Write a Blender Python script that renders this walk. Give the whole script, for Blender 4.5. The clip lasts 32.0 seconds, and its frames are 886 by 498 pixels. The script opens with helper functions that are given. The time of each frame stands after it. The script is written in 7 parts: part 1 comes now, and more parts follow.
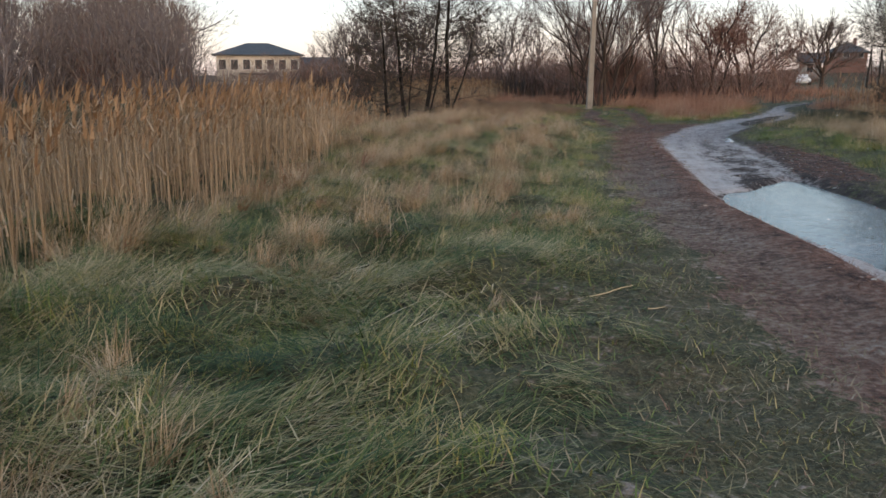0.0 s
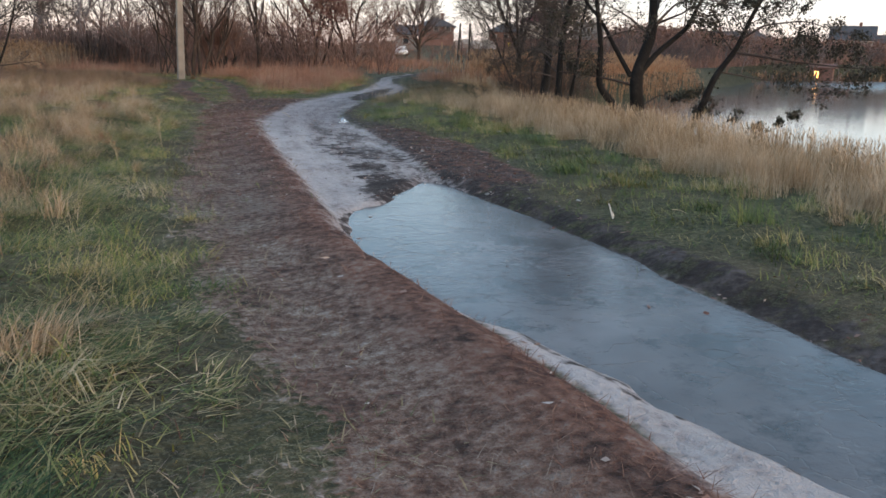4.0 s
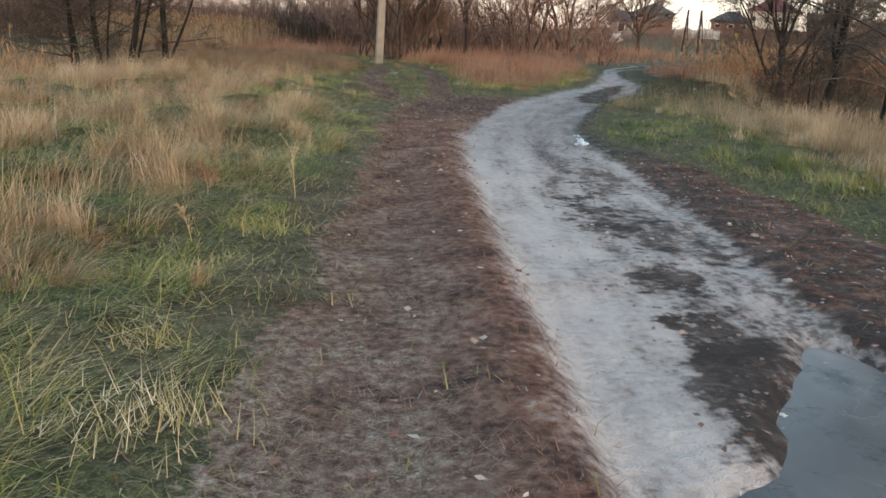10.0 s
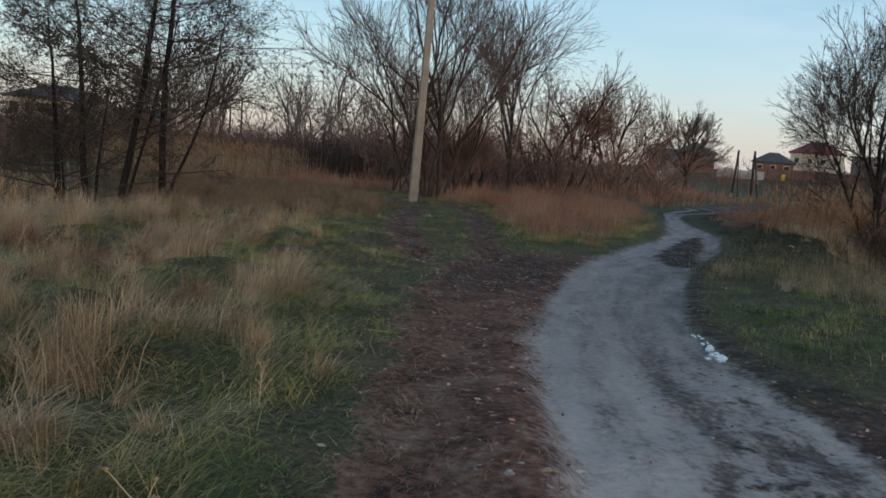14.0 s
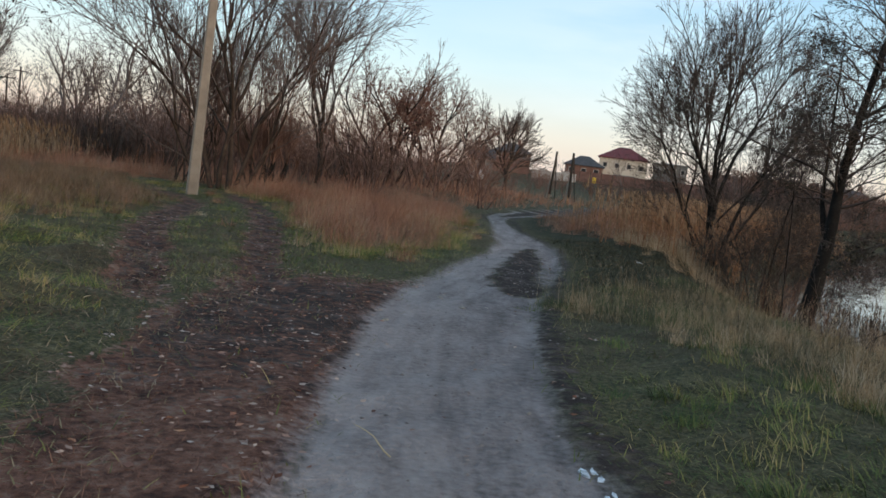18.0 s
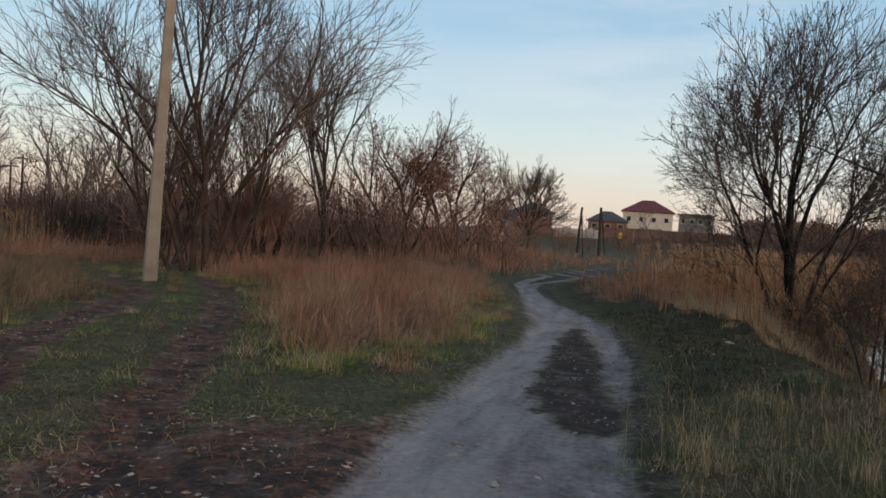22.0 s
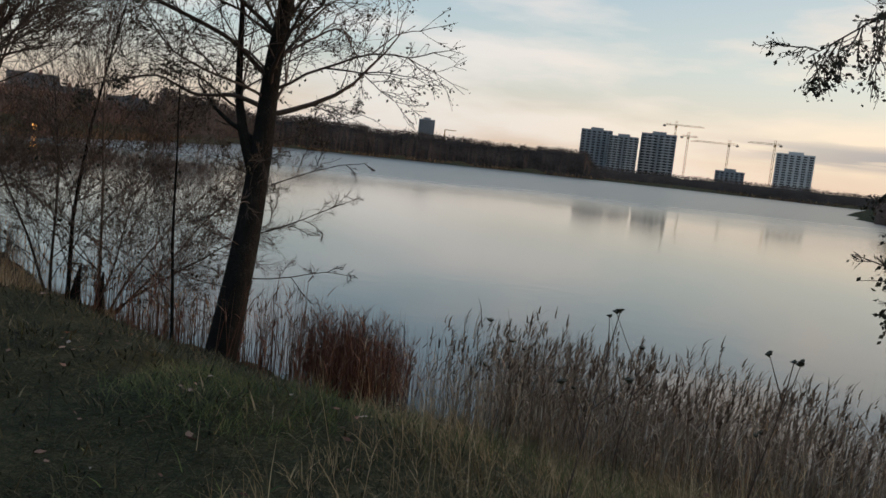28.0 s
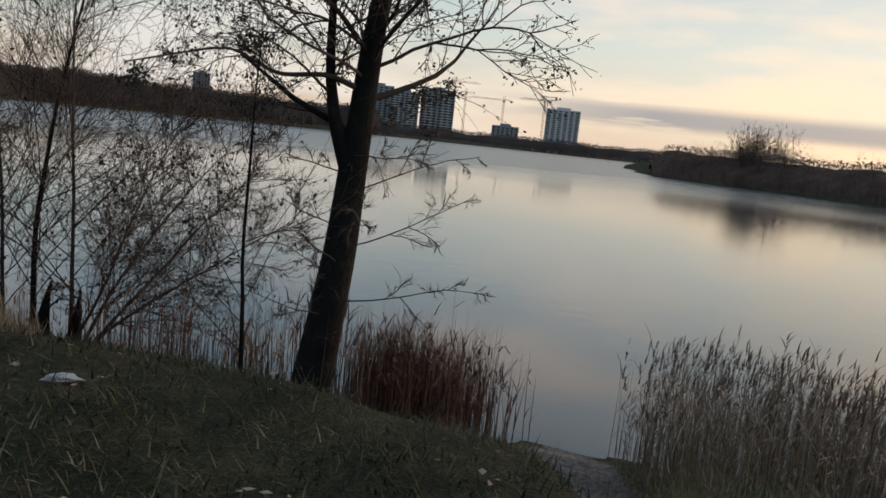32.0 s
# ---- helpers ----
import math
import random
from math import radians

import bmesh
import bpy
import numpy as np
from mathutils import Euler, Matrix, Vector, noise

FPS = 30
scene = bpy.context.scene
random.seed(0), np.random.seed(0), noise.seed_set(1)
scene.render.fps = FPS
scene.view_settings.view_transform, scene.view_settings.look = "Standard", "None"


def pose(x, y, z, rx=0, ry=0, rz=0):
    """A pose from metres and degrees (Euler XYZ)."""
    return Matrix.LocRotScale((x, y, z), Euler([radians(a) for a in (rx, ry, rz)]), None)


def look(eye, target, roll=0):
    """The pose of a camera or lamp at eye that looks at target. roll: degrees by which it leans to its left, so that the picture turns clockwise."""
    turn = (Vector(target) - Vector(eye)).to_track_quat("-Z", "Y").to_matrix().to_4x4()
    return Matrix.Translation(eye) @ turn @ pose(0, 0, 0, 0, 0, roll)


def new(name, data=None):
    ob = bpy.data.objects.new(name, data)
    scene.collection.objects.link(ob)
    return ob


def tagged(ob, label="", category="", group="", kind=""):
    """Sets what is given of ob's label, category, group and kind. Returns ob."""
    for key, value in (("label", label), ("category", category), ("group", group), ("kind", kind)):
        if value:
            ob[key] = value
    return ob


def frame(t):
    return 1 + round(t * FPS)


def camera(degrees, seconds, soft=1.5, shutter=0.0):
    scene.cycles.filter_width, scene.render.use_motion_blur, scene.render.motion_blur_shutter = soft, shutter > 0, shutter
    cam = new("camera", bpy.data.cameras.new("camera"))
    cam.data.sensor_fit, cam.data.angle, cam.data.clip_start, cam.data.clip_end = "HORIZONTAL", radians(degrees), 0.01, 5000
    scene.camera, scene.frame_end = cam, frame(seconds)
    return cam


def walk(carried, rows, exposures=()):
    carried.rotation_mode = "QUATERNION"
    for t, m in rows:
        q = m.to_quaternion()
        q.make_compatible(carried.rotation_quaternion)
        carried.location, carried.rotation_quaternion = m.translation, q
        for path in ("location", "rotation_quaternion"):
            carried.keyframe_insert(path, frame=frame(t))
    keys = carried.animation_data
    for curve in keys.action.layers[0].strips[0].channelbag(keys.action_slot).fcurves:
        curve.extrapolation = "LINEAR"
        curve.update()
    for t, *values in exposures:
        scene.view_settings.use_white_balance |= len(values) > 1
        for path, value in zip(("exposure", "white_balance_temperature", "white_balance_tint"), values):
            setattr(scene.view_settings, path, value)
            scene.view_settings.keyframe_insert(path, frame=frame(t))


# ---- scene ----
cam = camera(56.0, 32.0, 1.6)
PATH = [
    (0, (0.000, -0.000, 1.607), (-0.00, -11.77, 0.08)),
    (0.5, (0.016, 0.567, 1.578), (-1.81, -10.91, 1.25)),
    (1, (0.120, 1.149, 1.545), (-6.12, -10.68, 1.57)),
    (1.5, (0.301, 1.690, 1.566), (-7.03, -9.90, 3.06)),
    (2, (0.487, 2.243, 1.561), (-9.86, -8.63, 3.80)),
    (2.5, (0.720, 2.750, 1.539), (-9.76, -7.78, 2.63)),
    (3, (0.875, 3.278, 1.563), (-11.28, -9.05, 1.10)),
    (3.5, (1.070, 3.863, 1.552), (-19.82, -11.61, 0.64)),
    (4, (1.366, 4.422, 1.528), (-26.32, -13.49, 1.53)),
    (4.5, (1.605, 4.987, 1.503), (-31.97, -15.31, 2.62)),
    (6.5, (2.324, 6.729, 1.548), (-38.19, -20.11, -1.60)),
    (7, (2.464, 7.100, 1.562), (-36.29, -21.95, -0.07)),
    (7.5, (2.578, 7.577, 1.557), (-34.52, -22.66, 1.01)),
    (8, (2.737, 8.085, 1.520), (-28.83, -20.56, 0.92)),
    (8.5, (2.701, 8.500, 1.519), (-22.87, -15.65, 3.85)),
    (9, (2.702, 8.999, 1.531), (-21.70, -15.61, 3.91)),
    (9.5, (2.729, 9.499, 1.550), (-15.98, -14.65, 3.08)),
    (10, (2.708, 10.058, 1.513), (-13.13, -15.01, 3.35)),
    (10.5, (2.796, 10.626, 1.520), (-9.74, -14.08, 2.90)),
    (11, (2.841, 11.186, 1.527), (-8.40, -9.24, 2.98)),
    (11.5, (2.901, 11.752, 1.537), (-10.27, -6.44, 2.52)),
    (12, (2.953, 12.278, 1.579), (-6.73, -5.93, 1.37)),
    (12.5, (2.985, 12.856, 1.586), (-4.15, -5.29, 0.84)),
    (13, (3.144, 13.387, 1.592), (-6.71, -3.94, 1.55)),
    (13.5, (3.327, 13.931, 1.618), (-9.57, -5.44, 4.07)),
    (15.5, (3.678, 15.921, 1.616), (-10.74, -7.17, 5.32)),
    (16, (3.884, 16.450, 1.643), (-10.98, -6.55, 3.27)),
    (16.5, (4.093, 17.052, 1.621), (-13.70, -6.62, 3.43)),
    (17, (4.360, 17.570, 1.589), (-17.00, -6.15, 4.71)),
    (17.5, (4.601, 18.039, 1.554), (-19.75, -6.17, 6.55)),
    (18, (4.957, 18.547, 1.558), (-22.70, -5.57, 7.24)),
    (18.5, (5.220, 19.026, 1.535), (-21.81, -4.35, 7.66)),
    (19, (5.491, 19.587, 1.522), (-19.71, -3.51, 6.50)),
    (19.5, (5.729, 20.066, 1.519), (-14.84, -3.12, 4.79)),
    (20, (5.796, 20.477, 1.541), (-9.02, -2.30, 4.85)),
    (20.5, (6.036, 20.981, 1.573), (-13.01, 0.13, 4.11)),
    (21, (6.253, 21.507, 1.553), (-13.94, 0.62, 4.38)),
    (21.5, (6.446, 22.066, 1.512), (-16.34, -0.57, 4.21)),
    (22, (6.754, 22.619, 1.520), (-20.66, -1.30, 3.82)),
    (22.5, (6.937, 23.103, 1.544), (-23.91, -0.91, 5.12)),
    (23, (7.124, 23.676, 1.540), (-32.67, -1.11, 6.24)),
    (23.5, (7.361, 24.225, 1.513), (-43.20, -2.45, 6.83)),
    (24, (7.563, 24.862, 1.555), (-55.09, -4.25, 8.55)),
    (24.5, (7.816, 25.325, 1.583), (-62.55, -4.00, 9.09)),
    (25, (8.123, 25.724, 1.588), (-64.04, -4.08, 8.99)),
    (25.5, (8.409, 26.191, 1.536), (-66.78, -4.57, 7.86)),
    (26, (8.843, 26.548, 1.503), (-70.75, -3.95, 6.30)),
    (26.5, (9.184, 26.911, 1.533), (-76.06, -2.41, 7.11)),
    (28.5, (9.903, 28.513, 1.490), (-82.98, -6.88, 6.15)),
    (29, (9.966, 29.022, 1.513), (-81.20, -7.83, 5.34)),
    (29.5, (10.103, 29.465, 1.523), (-82.20, -7.94, 4.50)),
    (30, (10.330, 29.870, 1.510), (-83.38, -8.74, 4.68)),
    (30.5, (10.432, 30.336, 1.504), (-86.02, -9.26, 6.07)),
    (31, (10.649, 30.753, 1.505), (-90.30, -9.37, 7.07)),
    (31.5, (10.918, 31.178, 1.525), (-93.45, -8.58, 5.85)),
    (32, (11.169, 31.591, 1.494), (-97.57, -7.83, 6.14)),
]


def aimed(eye, turn):
    yaw, pitch, roll = turn
    a, p = radians(yaw), radians(pitch)
    way = Vector((-math.sin(a) * math.cos(p), math.cos(a) * math.cos(p), math.sin(p)))
    return look(eye, Vector(eye) + way, roll)


walk(cam, [(t, aimed(eye, turn)) for t, eye, turn in PATH],
     exposures=[(0, 0.5, 5950, 9), (1.2, 0.55, 5900, 9), (2.2, 0.08, 5900, 9), (3.1, 0.05, 5950, 10), (4, 0.68, 5900, 9), (7, 1.1, 6450, 6), (9, 1.28, 6600, 5), (10.2, 0.95, 6350, 4), (11.5, 0.25, 5950, 1), (13, -0.28, 5500, 1),
                (16, 0.05, 5950, 5), (18, 0.12, 5950, 5), (20, -0.05, 6100, 6), (22, -0.15, 6350, 10), (24, -0.1, 6550, 10), (26, -0.2, 6600, 10), (29, -0.35, 6500, 10), (32, -0.35, 6500, 10)])

# ---- world and light: dusk, the sun just at the horizon to the south-east of the plan ----
SUN_AZ, SUN_EL = 162.0, 7.0
world = bpy.data.worlds.new("dusk_sky")
scene.world = world
world.use_nodes = True
wn, wl = world.node_tree.nodes, world.node_tree.links
wn.clear()
w_out = wn.new("ShaderNodeOutputWorld")
w_bg = wn.new("ShaderNodeBackground")
w_sky = wn.new("ShaderNodeTexSky")
w_sky.sky_type, w_sky.sun_disc = "NISHITA", False
w_sky.sun_elevation, w_sky.sun_rotation = radians(SUN_EL), radians(SUN_AZ)
w_sky.air_density, w_sky.dust_density, w_sky.ozone_density = 1.0, 1.2, 1.6
w_bg.inputs["Strength"].default_value = 0.05
wl.new(w_sky.outputs[0], w_bg.inputs["Color"])
# thin high haze over the clear sky: rosy low down, pale blue above, warmer towards the sun, with wisps of cloud
w_geo = wn.new("ShaderNodeTexCoord")
w_sep = wn.new("ShaderNodeSeparateXYZ")
wl.new(w_geo.outputs["Generated"], w_sep.inputs[0])


def w_math(op, *args):
    m = wn.new("ShaderNodeMath")
    m.operation = op
    for k, v in enumerate(args):
        if isinstance(v, (int, float)):
            m.inputs[k].default_value = v
        else:
            wl.new(v, m.inputs[k])
    return m.outputs[0]


def w_mix(fac, a, b):
    m = wn.new("ShaderNodeMix")
    m.data_type = "RGBA"
    for k, v in ((0, fac), (6, a), (7, b)):
        if isinstance(v, tuple):
            m.inputs[k].default_value = (*v, 1)
        else:
            wl.new(v, m.inputs[k])
    return m.outputs[2]


def w_ramp(fac, stops):
    r = wn.new("ShaderNodeValToRGB")
    e = r.color_ramp.elements
    while len(e) < len(stops):
        e.new(0.5)
    for k, (p, c) in enumerate(stops):
        e[k].position, e[k].color = p, (*c, 1)
    wl.new(fac, r.inputs[0])
    return r.outputs[0]


rise = w_math("MAXIMUM", w_sep.outputs[2], 0.0)
haze = w_ramp(rise, [(0.0, (0.78, 0.57, 0.48)), (0.05, (0.78, 0.67, 0.58)), (0.12, (0.62, 0.70, 0.70)), (0.24, (0.38, 0.56, 0.70)), (0.5, (0.25, 0.42, 0.58)), (1.0, (0.18, 0.32, 0.48))])
sunward = w_math("MAXIMUM", w_math("ADD", w_math("MULTIPLY", w_sep.outputs[0], math.sin(radians(SUN_AZ))), w_math("MULTIPLY", w_sep.outputs[1], math.cos(radians(SUN_AZ)))), 0.0)
glow = w_math("MULTIPLY", w_math("POWER", sunward, 1.8), w_math("SUBTRACT", 1.0, w_math("MINIMUM", w_math("MULTIPLY", rise, 1.05), 1.0)))
lit = w_mix(w_math("MULTIPLY", glow, 0.8), haze, (1.25, 1.05, 0.80))
w_map = wn.new("ShaderNodeMapping")
w_map.inputs["Scale"].default_value = (2.0, 2.0, 9.5)
w_map.inputs["Rotation"].default_value = (0.12, 0.05, 0.0)
wl.new(w_geo.outputs["Generated"], w_map.inputs["Vector"])
w_noise = wn.new("ShaderNodeTexNoise")
w_noise.inputs["Scale"].default_value, w_noise.inputs["Detail"].default_value, w_noise.inputs["Roughness"].default_value = 1.6, 7.0, 0.52
wl.new(w_map.outputs[0], w_noise.inputs["Vector"])
wisp = w_ramp(w_noise.outputs[0], [(0.47, (0, 0, 0)), (0.64, (1, 1, 1))])
warm = w_mix(w_math("MINIMUM", w_math("MULTIPLY", glow, 2.0), 1.0), (0.92, 0.87, 0.85), (1.25, 0.93, 0.66))
toward = w_math("ADD", w_math("MULTIPLY", w_sep.outputs[0], math.sin(radians(SUN_AZ))), w_math("MULTIPLY", w_sep.outputs[1], math.cos(radians(SUN_AZ))))
share = w_math("MINIMUM", w_math("MAXIMUM", w_math("MULTIPLY_ADD", toward, 1.2, 1.02), 0.10), 0.95)
cloudy = w_mix(w_math("MULTIPLY", wisp, share), lit, warm)
# a low slate-coloured cloud bank towards the sunset
w_map2 = wn.new("ShaderNodeMapping")
w_map2.inputs["Scale"].default_value = (2.0, 2.0, 26.0)
wl.new(w_geo.outputs["Generated"], w_map2.inputs["Vector"])
w_noise2 = wn.new("ShaderNodeTexNoise")
w_noise2.inputs["Scale"].default_value, w_noise2.inputs["Detail"].default_value = 1.5, 5.0
wl.new(w_map2.outputs[0], w_noise2.inputs["Vector"])
low = w_ramp(rise, [(0.028, (0, 0, 0)), (0.037, (1, 1, 1)), (0.050, (1, 1, 1)), (0.062, (0, 0, 0))])
bank = w_math("MULTIPLY", w_math("MULTIPLY", low, w_ramp(w_noise2.outputs[0], [(0.36, (0, 0, 0)), (0.42, (1, 1, 1))])), w_ramp(sunward, [(0.42, (0, 0, 0)), (0.62, (1, 1, 1))]))
cloudy = w_mix(w_math("MULTIPLY", bank, 0.9), cloudy, (0.29, 0.30, 0.40))
w_bg2 = wn.new("ShaderNodeBackground")
wl.new(cloudy, w_bg2.inputs["Color"])
w_add = wn.new("ShaderNodeAddShader")
wl.new(w_bg.outputs[0], w_add.inputs[0])
wl.new(w_bg2.outputs[0], w_add.inputs[1])
wl.new(w_add.outputs[0], w_out.inputs["Surface"])

sun_data = bpy.data.lights.new("sun", "SUN")
sun_data.energy, sun_data.angle, sun_data.color = 1.3, radians(20), (1.0, 0.66, 0.44)
sun = new("sun", sun_data)
sun_way = Vector((math.sin(radians(SUN_AZ)) * math.cos(radians(SUN_EL)), math.cos(radians(SUN_AZ)) * math.cos(radians(SUN_EL)), math.sin(radians(SUN_EL))))
sun.matrix_world = look((0, 0, 40), Vector((0, 0, 40)) - sun_way)


# ---- materials ----
def material(name, rough=0.9, spec=0.3):
    m = bpy.data.materials.new(name)
    m.use_nodes = True
    b = m.node_tree.nodes["Principled BSDF"]
    b.inputs["Roughness"].default_value = rough
    b.inputs["Specular IOR Level"].default_value = spec
    return m, m.node_tree.nodes, m.node_tree.links, b


def ramp(nodes, stops):
    r = nodes.new("ShaderNodeValToRGB")
    e = r.color_ramp.elements
    while len(e) < len(stops):
        e.new(0.5)
    for k, (p, c) in enumerate(stops):
        e[k].position, e[k].color = p, (*c, 1)
    return r


def tex_noise(nodes, links, scale, detail=4.0, rough=0.55, coord="Object"):
    n = nodes.new("ShaderNodeTexNoise")
    n.inputs["Scale"].default_value, n.inputs["Detail"].default_value, n.inputs["Roughness"].default_value = scale, detail, rough
    c = nodes.new("ShaderNodeTexCoord")
    links.new(c.outputs[coord], n.inputs["Vector"])
    return n


def mixed(nodes, links, fac, a, b, mode="MIX"):
    m = nodes.new("ShaderNodeMix")
    m.data_type, m.blend_type = "RGBA", mode
    for k, v in ((0, fac), (6, a), (7, b)):
        if isinstance(v, (int, float)):
            m.inputs[k].default_value = v
        elif isinstance(v, tuple):
            m.inputs[k].default_value = (*v, 1)
        else:
            links.new(v, m.inputs[k])
    return m.outputs[2]


def maths(nodes, links, op, *args):
    m = nodes.new("ShaderNodeMath")
    m.operation = op
    for k, v in enumerate(args):
        if isinstance(v, (int, float)):
            m.inputs[k].default_value = v
        else:
            links.new(v, m.inputs[k])
    return m.outputs[0]


def bumped(nodes, links, bsdf, height, strength, distance=0.02):
    b = nodes.new("ShaderNodeBump")
    b.inputs["Strength"].default_value, b.inputs["Distance"].default_value = strength, distance
    links.new(height, b.inputs["Height"])
    links.new(b.outputs[0], bsdf.inputs["Normal"])


def speckled(name, stops, scale=8.0, fine=60.0, rough=0.9, spec=0.3, bump=0.4, distance=0.01, metal=0.0):
    """Two scales of noise through a ramp of colours."""
    m, n, l, b = material(name, rough, spec)
    a, f = tex_noise(n, l, scale), tex_noise(n, l, fine)
    r = ramp(n, stops)
    l.new(maths(n, l, "ADD", maths(n, l, "MULTIPLY", a.outputs[0], 0.65), maths(n, l, "MULTIPLY", f.outputs[0], 0.35)), r.inputs[0])
    l.new(r.outputs[0], b.inputs["Base Color"])
    b.inputs["Metallic"].default_value = metal
    if bump:
        bumped(n, l, b, f.outputs[0], bump, distance)
    return m


def blade_material(name, stops, patch=0.6, keep=0.55, rough=0.75, spec=0.25, clear=0.0):
    """Each blade has its own shade; patches of the field lean one way or the other."""
    m, n, l, b = material(name, rough, spec)
    geo = n.new("ShaderNodeNewGeometry")
    p = tex_noise(n, l, patch, 3.0)
    wide = maths(n, l, "MULTIPLY_ADD", p.outputs[0], 2.3, -0.65)
    v = maths(n, l, "ADD", maths(n, l, "MULTIPLY", geo.outputs["Random Per Island"], keep), maths(n, l, "MULTIPLY", wide, 1 - keep))
    r = ramp(n, stops)
    l.new(v, r.inputs[0])
    l.new(r.outputs[0], b.inputs["Base Color"])
    if clear:
        t = n.new("ShaderNodeBsdfTranslucent")
        l.new(r.outputs[0], t.inputs["Color"])
        mx = n.new("ShaderNodeMixShader")
        mx.inputs[0].default_value = clear
        l.new(b.outputs[0], mx.inputs[1])
        l.new(t.outputs[0], mx.inputs[2])
        l.new(mx.outputs[0], n["Material Output"].inputs["Surface"])
    return m


GREEN_BLADE = blade_material("meadow_grass_blade", [(0.0, (0.026, 0.047, 0.02)), (0.3, (0.068, 0.10, 0.032)), (0.52, (0.15, 0.165, 0.045)), (0.72, (0.30, 0.24, 0.095)), (1.0, (0.48, 0.36, 0.20))], 1.4, 0.4, clear=0.1)
MAT_BLADE = blade_material("straw_mat_blade", [(0.0, (0.07, 0.042, 0.032)), (0.4, (0.15, 0.10, 0.075)), (0.75, (0.25, 0.185, 0.14)), (1.0, (0.36, 0.295, 0.24))], 1.8, 0.5)
WORN_BLADE = blade_material("trodden_turf_blade", [(0.0, (0.055, 0.05, 0.027)), (0.3, (0.12, 0.115, 0.055)), (0.5, (0.20, 0.165, 0.09)), (0.75, (0.28, 0.21, 0.135)), (1.0, (0.36, 0.295, 0.22))], 1.8, 0.5)
LODGED_BLADE = blade_material("lodged_grass_blade", [(0.0, (0.014, 0.034, 0.014)), (0.25, (0.055, 0.098, 0.025)), (0.43, (0.17, 0.19, 0.04)), (0.6, (0.36, 0.285, 0.085)), (0.78, (0.44, 0.30, 0.14)), (1.0, (0.54, 0.41, 0.26))], 1.5, 0.4, clear=0.14)
THATCH_BLADE = blade_material("thatch_grass_blade", [(0.0, (0.009, 0.020, 0.008)), (0.3, (0.038, 0.065, 0.019)), (0.48, (0.125, 0.142, 0.042)), (0.64, (0.33, 0.26, 0.115)), (0.82, (0.50, 0.37, 0.215)), (1.0, (0.72, 0.58, 0.42))], 1.1, 0.5, clear=0.1)
TAN_BLADE = blade_material("dry_grass_blade", [(0.0, (0.09, 0.058, 0.03)), (0.3, (0.27, 0.175, 0.09)), (0.6, (0.48, 0.335, 0.20)), (1.0, (0.72, 0.565, 0.40))], 1.7, 0.5, clear=0.35)
RUST_BLADE = blade_material("rusty_grass_blade", [(0.0, (0.06, 0.03, 0.019)), (0.25, (0.17, 0.08, 0.05)), (0.5, (0.35, 0.165, 0.098)), (0.72, (0.48, 0.245, 0.15)), (0.88, (0.46, 0.31, 0.20)), (1.0, (0.56, 0.43, 0.31))], 1.1, 0.5, clear=0.25)
BROWN_BLADE = blade_material("dead_grass_blade", [(0.0, (0.045, 0.02, 0.014)), (0.5, (0.145, 0.066, 0.043)), (0.85, (0.27, 0.15, 0.10)), (1.0, (0.48, 0.36, 0.27))], 1.1, 0.6)
REED_STEM = blade_material("reed_stem", [(0.0, (0.13, 0.09, 0.055)), (0.4, (0.29, 0.205, 0.125)), (0.8, (0.44, 0.325, 0.21)), (1.0, (0.58, 0.46, 0.33))], 0.7, 0.65, clear=0.2)
REED_PLUME = blade_material("reed_plume", [(0.0, (0.14, 0.08, 0.045)), (0.5, (0.32, 0.19, 0.10)), (1.0, (0.48, 0.32, 0.19))], 0.6, 0.7, clear=0.25)
DARK_REED = blade_material("grey_reed_stem", [(0.0, (0.07, 0.048, 0.034)), (0.45, (0.20, 0.142, 0.10)), (0.8, (0.36, 0.275, 0.20)), (1.0, (0.55, 0.45, 0.35))], 0.6, 0.75, clear=0.12)
DARK_PLUME = blade_material("dark_reed_plume", [(0.0, (0.04, 0.027, 0.02)), (0.6, (0.13, 0.09, 0.066)), (1.0, (0.30, 0.22, 0.16))], 0.6, 0.7, clear=0.2)
WITHERED_BLADE = blade_material("withered_grass_blade", [(0.0, (0.024, 0.023, 0.010)), (0.35, (0.10, 0.078, 0.037)), (0.65, (0.28, 0.20, 0.108)), (0.85, (0.46, 0.34, 0.20)), (1.0, (0.62, 0.50, 0.35))], 0.8, 0.65, clear=0.14)
HUMP_BLADE = blade_material("fresh_grass_blade", [(0.0, (0.02, 0.025, 0.010)), (0.4, (0.055, 0.07, 0.022)), (0.7, (0.12, 0.13, 0.042)), (1.0, (0.28, 0.23, 0.12))], 1.2, 0.6, clear=0.1)
# blade tones lowered to paint in the bank's dimness against the bright sky
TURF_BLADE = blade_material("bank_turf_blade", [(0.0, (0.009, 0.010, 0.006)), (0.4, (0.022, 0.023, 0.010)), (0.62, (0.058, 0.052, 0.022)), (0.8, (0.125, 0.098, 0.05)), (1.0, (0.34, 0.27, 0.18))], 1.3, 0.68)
TUFT_BLADE = blade_material("bank_tuft_blade", [(0.0, (0.02, 0.02, 0.011)), (0.35, (0.05, 0.047, 0.022)), (0.6, (0.10, 0.08, 0.042)), (0.85, (0.19, 0.14, 0.085)), (1.0, (0.34, 0.265, 0.18))], 1.5, 0.45, clear=0.1)
CLOD = speckled("dried_mud_clod", [(0.3, (0.07, 0.055, 0.05)), (0.5, (0.19, 0.16, 0.15)), (0.7, (0.36, 0.315, 0.295))], 2.2, 40, 0.95, 0.2, 0.5, 0.01)
